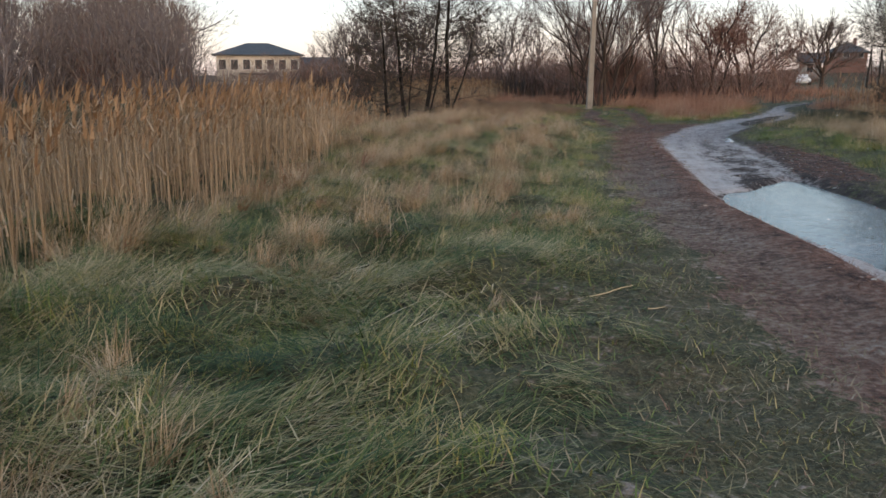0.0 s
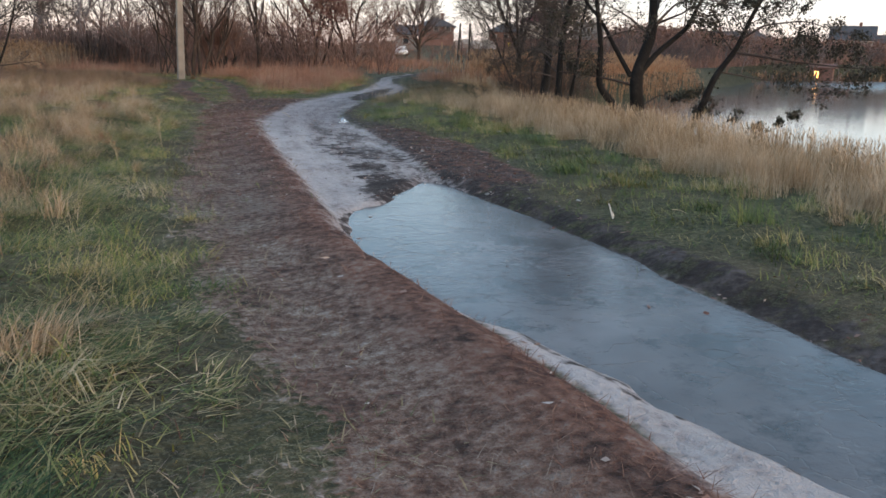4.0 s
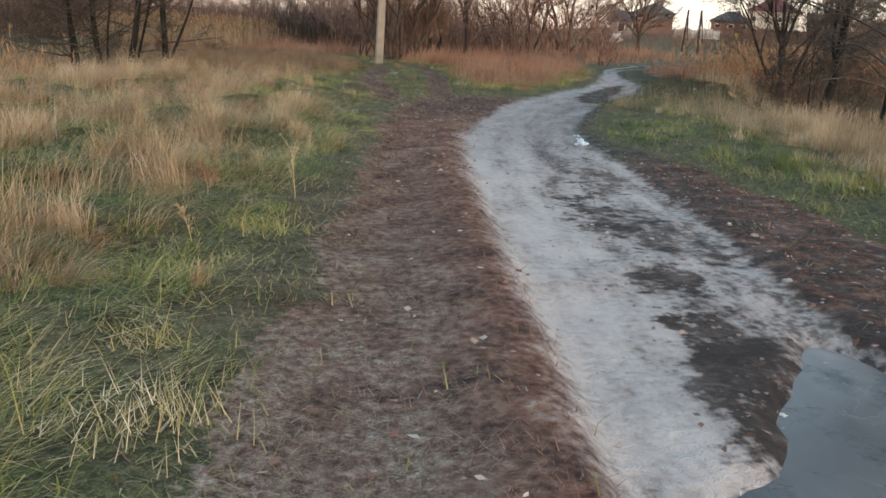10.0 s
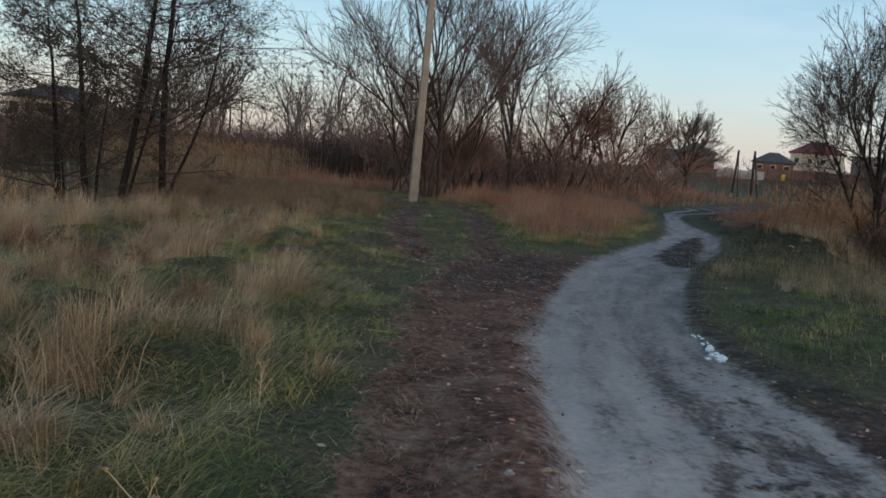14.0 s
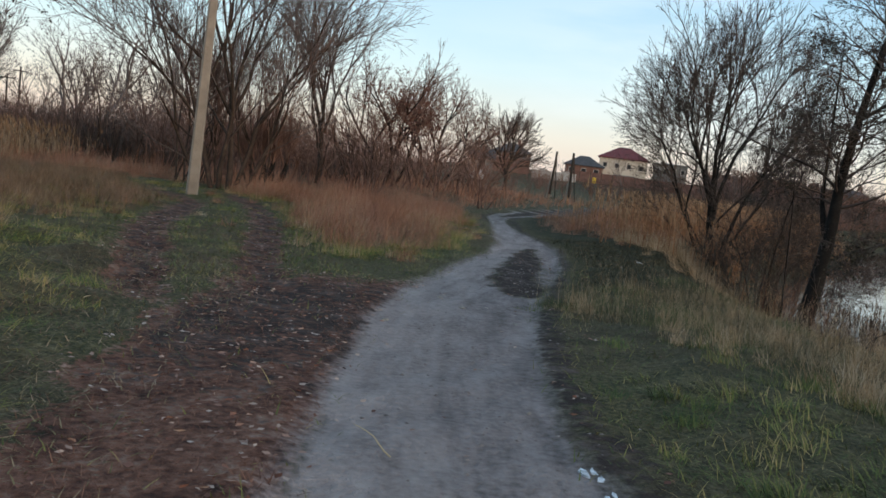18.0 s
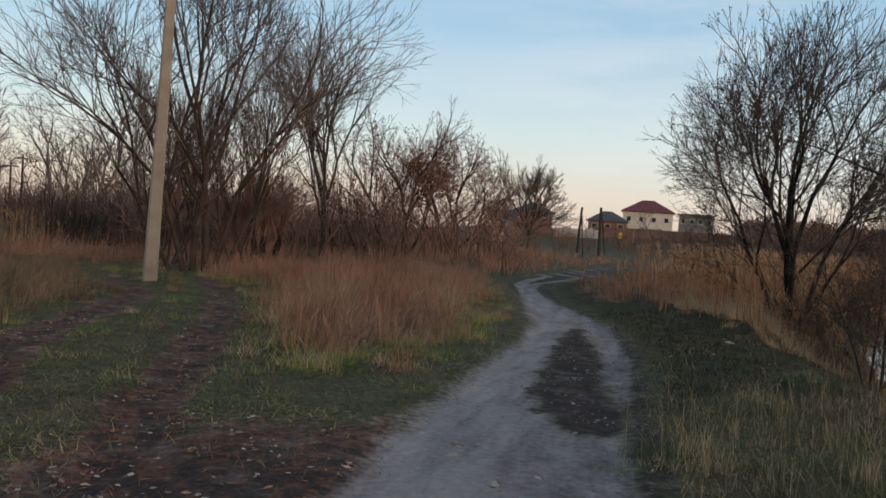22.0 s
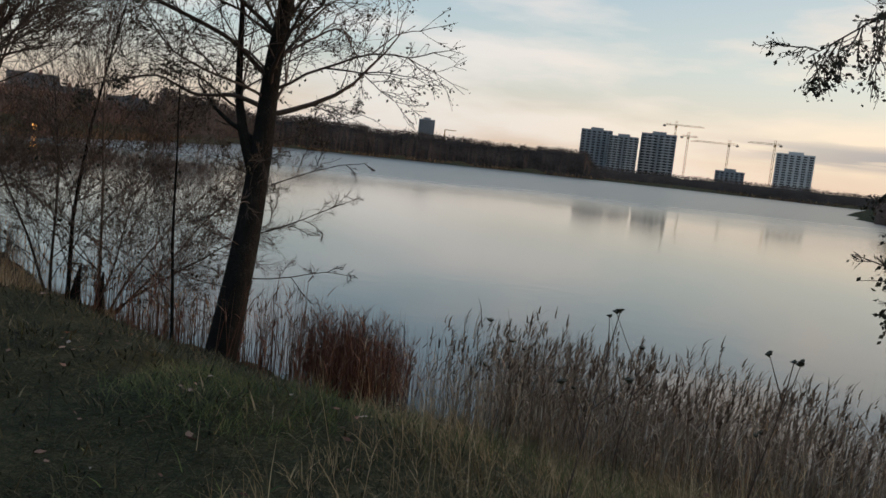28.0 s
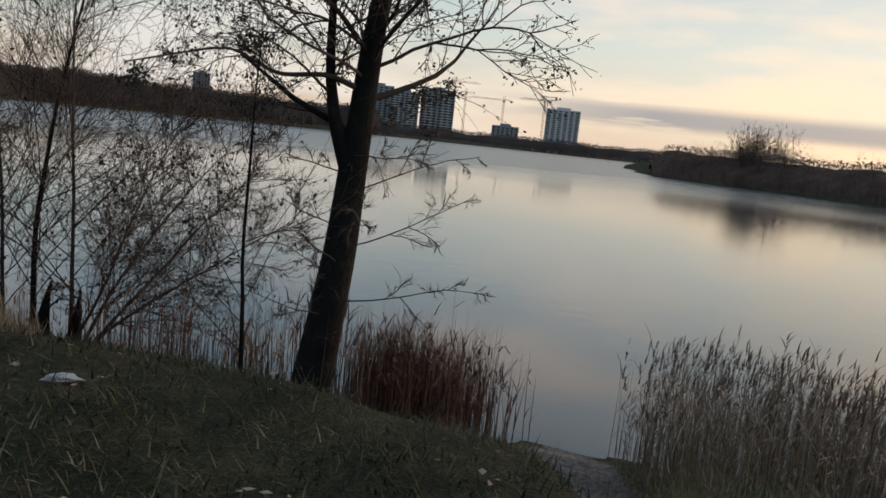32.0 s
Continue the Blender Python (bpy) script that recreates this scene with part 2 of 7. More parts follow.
CATTAIL_BLADE = blade_material("cattail_leaf", [(0.0, (0.035, 0.016, 0.011)), (0.5, (0.12, 0.052, 0.034)), (1.0, (0.25, 0.14, 0.085))], 0.6, 0.7, clear=0.1)
BANK_BLADE = blade_material("bank_grass_blade", [(0.0, (0.03, 0.025, 0.014)), (0.3, (0.10, 0.068, 0.038)), (0.6, (0.23, 0.14, 0.078)), (0.85, (0.34, 0.225, 0.14)), (1.0, (0.46, 0.36, 0.25))], 1.2, 0.5, clear=0.15)
LITTER = blade_material("fallen_leaf", [(0.0, (0.05, 0.024, 0.018)), (0.35, (0.15, 0.068, 0.047)), (0.6, (0.27, 0.165, 0.125)), (0.8, (0.34, 0.26, 0.215)), (1.0, (0.46, 0.385, 0.34))], 0.9, 0.85)
RUST_REED = blade_material("rusty_reed_stem", [(0.0, (0.13, 0.066, 0.036)), (0.4, (0.31, 0.155, 0.078)), (0.8, (0.46, 0.25, 0.13)), (1.0, (0.58, 0.39, 0.24))], 0.5, 0.6, clear=0.2)
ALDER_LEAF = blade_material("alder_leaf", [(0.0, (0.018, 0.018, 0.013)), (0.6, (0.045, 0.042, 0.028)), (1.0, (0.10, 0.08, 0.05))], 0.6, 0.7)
RED_LEAF = blade_material("withered_leaf", [(0.0, (0.05, 0.018, 0.012)), (0.6, (0.13, 0.05, 0.03)), (1.0, (0.22, 0.10, 0.06))], 0.6, 0.7)
FAR_TWIG = blade_material("far_twig", [(0.0, (0.04, 0.031, 0.028)), (0.6, (0.085, 0.066, 0.06)), (1.0, (0.14, 0.11, 0.10))], 0.05, 0.6)
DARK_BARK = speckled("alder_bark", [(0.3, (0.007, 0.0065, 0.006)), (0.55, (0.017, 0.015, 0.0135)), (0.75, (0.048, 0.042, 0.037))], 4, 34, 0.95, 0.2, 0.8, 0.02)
WILLOW_BARK = speckled("willow_bark", [(0.3, (0.025, 0.018, 0.015)), (0.55, (0.065, 0.047, 0.037)), (0.75, (0.14, 0.105, 0.082))], 4, 30, 0.95, 0.2, 0.6, 0.02)
TWIG_DARK = blade_material("dark_twig", [(0.0, (0.03, 0.022, 0.018)), (0.6, (0.08, 0.058, 0.047)), (1.0, (0.15, 0.11, 0.085))], 0.4, 0.7)
TWIG_RED = blade_material("reddish_twig", [(0.0, (0.08, 0.046, 0.037)), (0.6, (0.19, 0.108, 0.08)), (1.0, (0.30, 0.19, 0.14))], 0.4, 0.7)
TWIG_GREY = blade_material("grey_twig", [(0.0, (0.07, 0.055, 0.05)), (0.6, (0.16, 0.125, 0.11)), (1.0, (0.27, 0.215, 0.19))], 0.1, 0.6)
CONCRETE = speckled("weathered_concrete", [(0.3, (0.19, 0.16, 0.13)), (0.6, (0.30, 0.26, 0.215)), (0.8, (0.38, 0.34, 0.295))], 2.5, 45, 0.9, 0.3, 0.3)
IRON = speckled("rusty_iron", [(0.3, (0.03, 0.025, 0.022)), (0.7, (0.10, 0.07, 0.05))], 10, 60, 0.7, 0.4, 0.3, 0.004, 0.6)
CERAMIC = speckled("brown_ceramic", [(0.3, (0.07, 0.04, 0.025)), (0.7, (0.12, 0.07, 0.045))], 6, 40, 0.25, 0.5, 0.0)
FAR_WOOD = speckled("far_wood", [(0.3, (0.022, 0.017, 0.015)), (0.55, (0.05, 0.039, 0.035)), (0.75, (0.085, 0.064, 0.055))], 0.12, 0.9, 0.95, 0.1, 0.6, 1.0)
BAY_WOOD = speckled("bay_wood", [(0.3, (0.04, 0.025, 0.02)), (0.55, (0.085, 0.053, 0.043)), (0.75, (0.13, 0.085, 0.07))], 0.3, 2.5, 0.95, 0.1, 0.6, 0.5)
TIMBER = speckled("tarred_timber", [(0.3, (0.02, 0.018, 0.016)), (0.6, (0.05, 0.042, 0.036)), (0.8, (0.09, 0.075, 0.06))], 3, 40, 0.9, 0.2, 0.4)
OLD_WOOD = speckled("grey_wood", [(0.3, (0.12, 0.10, 0.085)), (0.7, (0.27, 0.23, 0.19))], 3, 40, 0.9, 0.2, 0.4)
CREAM_WALL = speckled("cream_render", [(0.3, (0.46, 0.41, 0.34)), (0.7, (0.58, 0.53, 0.45))], 0.6, 8, 0.9, 0.3, 0.1)
WHITE_WALL = speckled("white_render", [(0.3, (0.40, 0.37, 0.34)), (0.7, (0.52, 0.48, 0.45))], 0.5, 8, 0.9, 0.3, 0.1)
BRICK_WALL = speckled("red_brick", [(0.3, (0.13, 0.07, 0.055)), (0.7, (0.22, 0.125, 0.10))], 1.0, 10, 0.9, 0.3, 0.2)
GREY_WALL = speckled("grey_block", [(0.3, (0.14, 0.135, 0.13)), (0.7, (0.23, 0.225, 0.22))], 0.8, 9, 0.9, 0.3, 0.2)
DARK_ROOF = speckled("dark_slate_roof", [(0.3, (0.035, 0.034, 0.036)), (0.7, (0.075, 0.072, 0.075))], 1.2, 12, 0.7, 0.4, 0.2)
RED_ROOF = speckled("dark_red_roof", [(0.3, (0.085, 0.014, 0.016)), (0.7, (0.15, 0.03, 0.03))], 1.2, 12, 0.6, 0.4, 0.2)
PANE = speckled("dark_window_glass", [(0.3, (0.012, 0.014, 0.017)), (0.7, (0.025, 0.028, 0.033))], 0.5, 3, 0.4, 0.2, 0.0)
FRAME_PAINT = speckled("window_frame_paint", [(0.3, (0.45, 0.43, 0.40)), (0.7, (0.6, 0.58, 0.55))], 1, 12, 0.6, 0.4, 0.0)
YELLOW_PAINT = speckled("yellow_paint", [(0.3, (0.72, 0.48, 0.02)), (0.7, (0.85, 0.60, 0.04))], 1, 20, 0.5, 0.4, 0.0)
TOWER_WALL = speckled("tower_panel", [(0.3, (0.20, 0.21, 0.23)), (0.7, (0.30, 0.31, 0.33))], 0.08, 0.6, 0.9, 0.3, 0.0)
TOWER_PALE = speckled("pale_tower_panel", [(0.3, (0.42, 0.42, 0.43)), (0.7, (0.55, 0.55, 0.56))], 0.08, 0.6, 0.9, 0.3, 0.0)
CRANE_PAINT = speckled("crane_paint", [(0.3, (0.42, 0.25, 0.10)), (0.7, (0.55, 0.34, 0.15))], 0.3, 4, 0.6, 0.4, 0.0)
CAR_PAINT = speckled("white_car_paint", [(0.3, (0.62, 0.62, 0.61)), (0.7, (0.7, 0.7, 0.69))], 1, 6, 0.3, 0.5, 0.0)
PLASTIC = speckled("white_plastic_film", [(0.3, (0.34, 0.34, 0.33)), (0.7, (0.62, 0.62, 0.60))], 4, 30, 0.45, 0.4, 0.2)
PAPER = speckled("pale_litter", [(0.3, (0.34, 0.32, 0.29)), (0.7, (0.58, 0.55, 0.5))], 6, 30, 0.8, 0.3, 0.2)
STRAW = speckled("straw_stalk", [(0.3, (0.36, 0.27, 0.15)), (0.7, (0.56, 0.45, 0.29))], 6, 30, 0.8, 0.3, 0.0)
STONE = speckled("grey_stone", [(0.3, (0.18, 0.165, 0.15)), (0.7, (0.36, 0.34, 0.31))], 5, 40, 0.9, 0.3, 0.4)


# ---- the plan in numbers: road, verges and shores as functions of y ----
def line(ys, xs):
    return lambda y: np.interp(y, ys, xs)


SAND_L = line([-60, 0, 6.3, 9.2, 11, 12.3, 14, 16, 18.3, 20.2, 21.8, 24, 26.6, 28.4, 30.4, 33.8, 35.5, 39.5, 44, 47, 50, 57, 66, 78, 120],
              [2.6, 3.3, 3.5, 3.58, 3.65, 3.9, 4.2, 4.5, 4.9, 5.25, 5.65, 6.5, 7.6, 8.6, 10.0, 12.35, 13.4, 15.2, 17.0, 18.2, 20.3, 26, 34, 44, 80])
SAND_R = line([-60, 0, 7, 9.5, 12, 13.2, 14.6, 17.3, 19, 21, 23, 25.6, 27.7, 29.1, 32, 35.5, 40, 44.5, 47.2, 50, 56, 65, 77, 120],
              [4.6, 5.0, 5.25, 5.6, 5.72, 5.9, 6.05, 6.7, 7.0, 7.3, 7.8, 9.0, 10.2, 11.1, 13.0, 14.85, 16.2, 18.2, 19.8, 22.5, 28, 36, 46, 83])
TURF_R = line([-60, 7, 10, 11.7, 13.6, 15.8, 17.5, 19.2, 21.4, 24, 27.5, 30, 120], [0.35, 0.35, 0.35, 0.45, 1.05, 1.2, 1.0, 0.75, 0.45, 0.35, 0.25, 0.2, 0.2])
# where the tall dry grass of the lake bank begins
DRY_R = line([-60, 0, 6, 10, 14.3, 15.8, 18, 20.4, 22, 24.4, 26, 27, 27.8, 28.7, 29.3, 29.9, 30.3, 32, 36, 40, 44, 120], [8, 8.0, 7.9, 8.1, 8.7, 9.1, 9.45, 9.9, 10.3, 10.7, 10.4, 10.2, 10.6, 11.6, 12.5, 14.0, 14.7, 15.8, 17.2, 18.6, 20.6, 90])
DIRT_L = line([-60, 0, 5, 10, 13, 14.5, 16.7, 18.5, 21.9, 24.5, 26, 28, 30, 33, 120], [1.6, 1.9, 2.2, 2.35, 2.65, 3.05, 3.5, 3.9, 4.5, 5.1, 5.6, 6.4, 6.8, 7.8, 7.8])
MEADOW_R = line([-10, 0, 2, 4, 6.5, 9, 12, 15, 18, 21, 24, 28, 34], [-0.7, -0.4, -0.1, 0.6, 1.2, 2.0, 2.3, 2.6, 3.2, 3.9, 4.4, 4.6, 4.6])
SHORE_E = line([-200, -60, -10, 5, 10, 15, 20, 24, 27, 28.6, 30, 31.6, 34.7, 38, 45, 50, 60, 80, 100, 110], [60, 25, 11.6, 12.2, 13.2, 14.2, 15.4, 16.7, 18.4, 19.0, 19.4, 20.2, 21.8, 24.4, 31, 37, 50, 77, 105, 125])
# how far inland the lake bank begins to fall
BANK_W = line([-10, 15, 20, 24, 26, 27.5, 28.5, 29.3, 30, 31.2, 32.4, 33.4, 35, 40, 50], [2.4, 2.4, 2.8, 3.6, 4.8, 5.2, 5.1, 4.9, 5.0, 4.75, 4.7, 5.0, 4.6, 3.4, 2.4])
POND_E = line([-200, -60, -5, 5, 12, 20, 28, 34, 38, 44, 50, 58], [-25, -12, -7.5, -7.0, -6.2, -5.0, -3.4, -1.9, -1.7, -3.5, -7, -16])
WATER_Z, POND_Z = -1.7, -0.95
# far shore of the lake, as distance over bearing from the middle of the walk
LAKE_EYE = (9.0, 27.0)
FAR_SHORE = line([46, 48, 50, 53, 56, 59, 62, 66, 67, 70, 75, 82, 88, 93, 98, 105, 112, 125, 140, 170], [72, 78, 86, 110, 122, 132, 155, 195, 245, 270, 285, 305, 320, 330, 335, 335, 335, 335, 330, 300])


SPIT = line([108.8, 112, 122, 150, 180], [140, 130, 112, 104, 112])


def smooth(a, b, v):
    k = np.clip((v - a) / (b - a), 0, 1)
    return k * k * (3 - 2 * k)


def waves(x, y, size, seed=0.0):
    """Soft rolling noise of about the given size, between -1 and 1."""
    k = 2 * np.pi / size
    return (np.sin(k * (x * 0.83 + y * 0.55) + seed) + np.sin(k * 1.37 * (x * -0.41 + y * 0.91) + 1.7 * seed + 1) + np.sin(k * 0.71 * (x * 0.97 - y * 0.26) + 2.3 * seed + 2) + 0.6 * np.sin(k * 2.3 * (x * 0.3 + y * 0.95) - seed)) / 3.6


def lake_in(x, y):
    """Metres into the lake (negative on land)."""
    near = x - SHORE_E(y) + 0.25 * waves(x, y, 3.1, 2.0)
    dx, dy = x - LAKE_EYE[0], y - LAKE_EYE[1]
    bearing, d = np.degrees(np.arctan2(dx, dy)), np.hypot(dx, dy)
    far = FAR_SHORE(bearing) - d + 2 * waves(x, y, 40)
    far = np.where((bearing < 45) | (bearing > 175), -50.0, far)
    spit_side = np.where(bearing > 108.8, SPIT(bearing) - d, 999.0)
    back = np.where(bearing > 108.8, d - SPIT(bearing) - 90, -999.0)
    spit = np.where(bearing > 108.8, np.maximum(spit_side, back), 999.0)
    return np.where(d < 60, near, np.minimum(np.minimum(far, spit), np.where(y > 20, near, 999.0)))


def pond_in(x, y):
    west = x + 24 + 3 * waves(x, y, 30)
    return np.minimum(np.minimum(POND_E(y) - x + 0.3 * waves(x, y, 2.7, 5.0), west), np.minimum(52 - y, y + 70))


def puddle_in(x, y):
    """1 inside the frozen puddle, 0 outside."""
    left = np.interp(y, [-3, 2, 6.3, 7.4, 8.5, 9.5, 10.2, 11.0, 11.8, 12.4, 12.65, 13.1, 13.5, 14.0], [3.9, 4.0, 4.15, 3.95, 3.84, 3.72, 3.62, 3.78, 3.98, 4.36, 4.8, 5.08, 5.4, 5.8])
    right = np.interp(y, [-3, 2, 7, 8.1, 9.7, 11.2, 12.3, 13.1, 13.7, 14.1], [5.25, 5.35, 5.5, 5.65, 5.82, 5.93, 5.98, 5.97, 5.88, 5.7])
    edge = 0.06 * waves(x, y, 0.95, 3.0)
    inside = np.minimum(x - left + edge, right - x + edge)
    return smooth(-0.20, 0.16, inside) * smooth(-2.5, -1.5, y) * smooth(14.1, 13.8, y)


def island(x, y):
    """The dark strip of mud between the two wheel tracks."""
    c = np.interp(y, [28.2, 30, 32, 35.3], [10.3, 11.0, 12.2, 14.1])
    half = np.interp(y, [28.1, 28.8, 30, 33, 35.4], [0.05, 0.36, 0.42, 0.34, 0.1])
    return smooth(0.32, -0.3, np.abs(x - c) - half + 0.1 * waves(x, y, 0.8) + 0.05 * waves(x, y, 0.9, 2.0)) * smooth(28.0, 28.4, y) * smooth(35.8, 35.2, y)


def ruts(x, y):
    a = np.interp(y, [24, 28, 33.7, 39, 44], [5.3, 5.4, 5.8, 7.0, 6.2])
    b = np.interp(y, [26, 28.5, 35, 40, 45], [6.9, 6.8, 8.0, 8.6, 8.4])
    w = 0.15 * waves(x, y, 1.3)
    both = np.maximum(smooth(0.5, 0.15, np.abs(x - a) + w), smooth(0.45, 0.12, np.abs(x - b) + w))
    return both * smooth(25, 28, y) * smooth(46, 41, y)


def zones(x, y):
    """Sand, brown earth, mud and dry field, each from 0 to 1."""
    w = 0.12 * waves(x, y, 2.3, 1.0) + 0.07 * waves(x, y, 1.05, 4.0)
    L, R = SAND_L(y), SAND_R(y)
    road = smooth(-0.42, 0.34, np.minimum(x - L + 0.3 * w, R - x + 0.3 * w))
    fork = smooth(30.0, 27.4, y + 1.6 * w)
    dirt = smooth(-0.35, 0.25, x - DIRT_L(y) + 1.6 * w) * smooth(0.2, -0.1, x - L) * fork
    dirt = np.maximum(dirt, 0.9 * ruts(x, y))
    verge = smooth(0.25, -0.1, x - R - TURF_R(y) + w) * smooth(-0.1, 0.1, x - R)
    far = smooth(38, 46, y)
    track = np.minimum(1, smooth(0.42, 0.15, np.abs(x - L - 0.45)) + smooth(0.42, 0.15, np.abs(x - R + 0.45)))
    mud = np.maximum(np.maximum((0.70 - 0.03 * smooth(12.5, 14.5, y) + 0.14 * waves(x, y, 0.9, 6.0)) * verge, island(x, y)), road * far * (1 - 0.8 * track))
    dirt = np.maximum(dirt, verge * smooth(12.0, 13.5, y) * smooth(21.0, 18.5, y))
    sand = road * (1 - island(x, y)) * (1 - far * (1 - 0.6 * track))
    tip = smooth(1.0, 0.2, np.hypot((x - 4.85 - 0.28 * (y - 13.0)) / 0.5, (y - 13.2) / 1.35))
    churn = (0.32 + 0.22 * waves(x, y, 1.7, 7.0) + 0.26 * waves(x, y, 0.8, 2.0) + 0.25 * smooth(1.0, 0.3, np.hypot((x - 5.5) / 0.8, (y - 17.4) / 1.5)) + 0.22 * smooth(0.6, 1.2, x - L) * smooth(17.5, 15.0, y)) * smooth(11.0, 12.5, y) * smooth(22, 18.5, y) * road * smooth(0.35, 0.9, x - L) + 0.2 * road * smooth(18, 21, y) * smooth(0.8, 1.7, x - L) * smooth(30, 26, y) + 0.5 * tip * road
    mud = np.maximum(mud, churn)
    rim = puddle_in(x, y)
    mud = np.maximum(mud, 0.6 * smooth(0.05, 0.3, rim) * smooth(0.98, 0.6, rim))
    mud = np.maximum(mud, 0.72 * dirt * smooth(21, 26, y))
    edge = smooth(0.2, 0.0, x - L) * smooth(-0.3, -0.1, x - L) * smooth(10.8, 9.8, y) * smooth(6.4, 7.2, y)
    sand = sand * (1 - edge)
    dirt = np.maximum(dirt, edge)
    worn = 0.26 * smooth(-1.8, 1.2, x + 0.2 * y - 0.2 + w) * smooth(11, 6, y) * smooth(0.2, -0.1, x - L)
    dirt = np.maximum(dirt, worn)
    return sand, dirt, mud


def darkened_turf(x, y):
    """Short turf between track and lake, backlit dimness painted in; also covers far ground."""
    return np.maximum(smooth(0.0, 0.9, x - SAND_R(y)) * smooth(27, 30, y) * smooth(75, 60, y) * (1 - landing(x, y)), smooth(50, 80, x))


def landing(x, y):
    """The low sandy step down to the water below the bank: from 0 to 1."""
    return smooth(1.0, 0.55, np.hypot((x - 18.3) / 1.7, (y - 29.25 + 0.12 * (x - 18.3)) / 0.85) + 0.08 * waves(x, y, 0.8, 4.0))


def height(x, y):
    x, y = np.asarray(x, float), np.asarray(y, float)
    L, R = SAND_L(y), SAND_R(y)
    near = smooth(70, 45, np.abs(y - 20)) * smooth(60, 30, np.abs(x - 5))
    road = smooth(-0.25, 0.15, np.minimum(x - L, R - x)) * near
    z = 0.03 * waves(x, y, 4.3, 1.0) * near
    left = smooth(0.4, -2.2, x - DIRT_L(y)) * smooth(36, 26, y)
    z = z + left * (0.12 + 0.15 * waves(x, y, 2.3, 3.0) + 0.07 * waves(x, y, 0.95, 8.0))
    right = smooth(0.3, 1.3, x - R - TURF_R(y))
    z = z + right * (0.07 + 0.05 * waves(x, y, 1.5, 6.0)) * near
    bank = smooth(-0.9, -0.15, x - L) * smooth(0.1, -0.1, x - L) * smooth(24, 18, y)
    z = z + 0.09 * bank
    z = z - 0.05 * road
    ripple = road * (0.02 * waves(x, y, 1.1, 2.0) + 0.008 * waves(x, y, 0.9, 5.0))
    z = z + ripple + 0.022 * island(x, y) - 0.05 * ruts(x, y)
    z = np.where(near > 0, np.maximum(z, -0.085), z) - 0.11 * puddle_in(x, y)
    hill = smooth(75, 190, np.hypot(x - 9, y - 27)) * smooth(70, 45, np.degrees(np.arctan2(x - 9, y - 27))) * smooth(12, 26, np.degrees(np.arctan2(x - 9, y - 27)))
    z = z + 3.6 * hill
    li, pi = lake_in(x, y), pond_in(x, y)
    wide = np.where(np.hypot(x - 9, y - 27) < 60, BANK_W(y), 2.4)
    for inn, reach, level in ((li, wide, WATER_Z), (pi, 2.2, POND_Z)):
        fall = np.clip((inn + reach) / (reach + 0.1), 0, 1) ** 0.92
        z = np.minimum(z, z * smooth(0.3, -2.0, inn) + level * fall) - 0.8 * smooth(0.2, 2.5, inn)
    z = z + 0.07 * smooth(1.0, 0.3, np.hypot((x - 13.9) / 0.8, (y - 29.6) / 0.9))
    z = z - 0.4 * smooth(14.1, 14.9, x) * smooth(18.0, 17.0, x) * smooth(0.75, 0.3, np.abs(y - 29.75 + 0.12 * (x - 15.5)))
    low = landing(x, y)
    return z * (1 - low) + np.minimum(z, WATER_Z + 0.06 + 0.03 * waves(x, y, 0.7, 2.0)) * low


# ---- mesh helpers ----
def fast_mesh(name, verts, faces, mat=None, soft=False):
    """A mesh from arrays; every face has the same number of corners."""
    verts, faces = np.asarray(verts, np.float32), np.asarray(faces, np.int32)
    me = bpy.data.meshes.new(name)
    me.vertices.add(len(verts))
    me.vertices.foreach_set("co", verts.ravel())
    n, k = faces.shape
    me.loops.add(n * k)
    me.loops.foreach_set("vertex_index", faces.ravel())
    me.polygons.add(n)
    me.polygons.foreach_set("loop_start", np.arange(n, dtype=np.int32) * k)
    if soft:
        me.polygons.foreach_set("use_smooth", np.ones(n, bool))
    me.update(calc_edges=True)
    if mat:
        me.materials.append(mat)
    return me


def part(name, me, parent, label="", place=None):
    ob = new(name, me)
    ob.parent = parent
    if place is not None:
        ob.matrix_basis = place
    return tagged(ob, label)


def bm_mesh(name, bm, mat, soft=False):
    me = bpy.data.meshes.new(name)
    bm.normal_update()
    bm.to_mesh(me)
    bm.free()
    me.materials.append(mat)
    if soft:
        me.polygons.foreach_set("use_smooth", np.ones(len(me.polygons), bool))
    return me


def box(bm, x0, y0, z0, x1, y1, z1, bevel=0.0):
    made = bmesh.ops.create_cube(bm, size=1.0, matrix=Matrix.Translation(((x0 + x1) / 2, (y0 + y1) / 2, (z0 + z1) / 2)) @ Matrix.Diagonal((x1 - x0, y1 - y0, z1 - z0, 1)))
    if bevel:
        edges = list({e for v in made["verts"] for e in v.link_edges})
        bmesh.ops.bevel(bm, geom=edges, offset=bevel, segments=1, affect="EDGES")
    return bm


def boxed(name, mat, *sizes, bevel=0.0):
    bm = bmesh.new()
    for s in sizes:
        box(bm, *s, bevel=bevel)
    return bm_mesh(name, bm, mat)


def thing(name, label, category, x=0, y=0, z=0, rz=0, group="", kind=""):
    ob = new(name)
    ob.empty_display_size = 0.2
    ob.matrix_basis = pose(x, y, z, 0, 0, rz)
    return tagged(ob, label, category, group, kind)


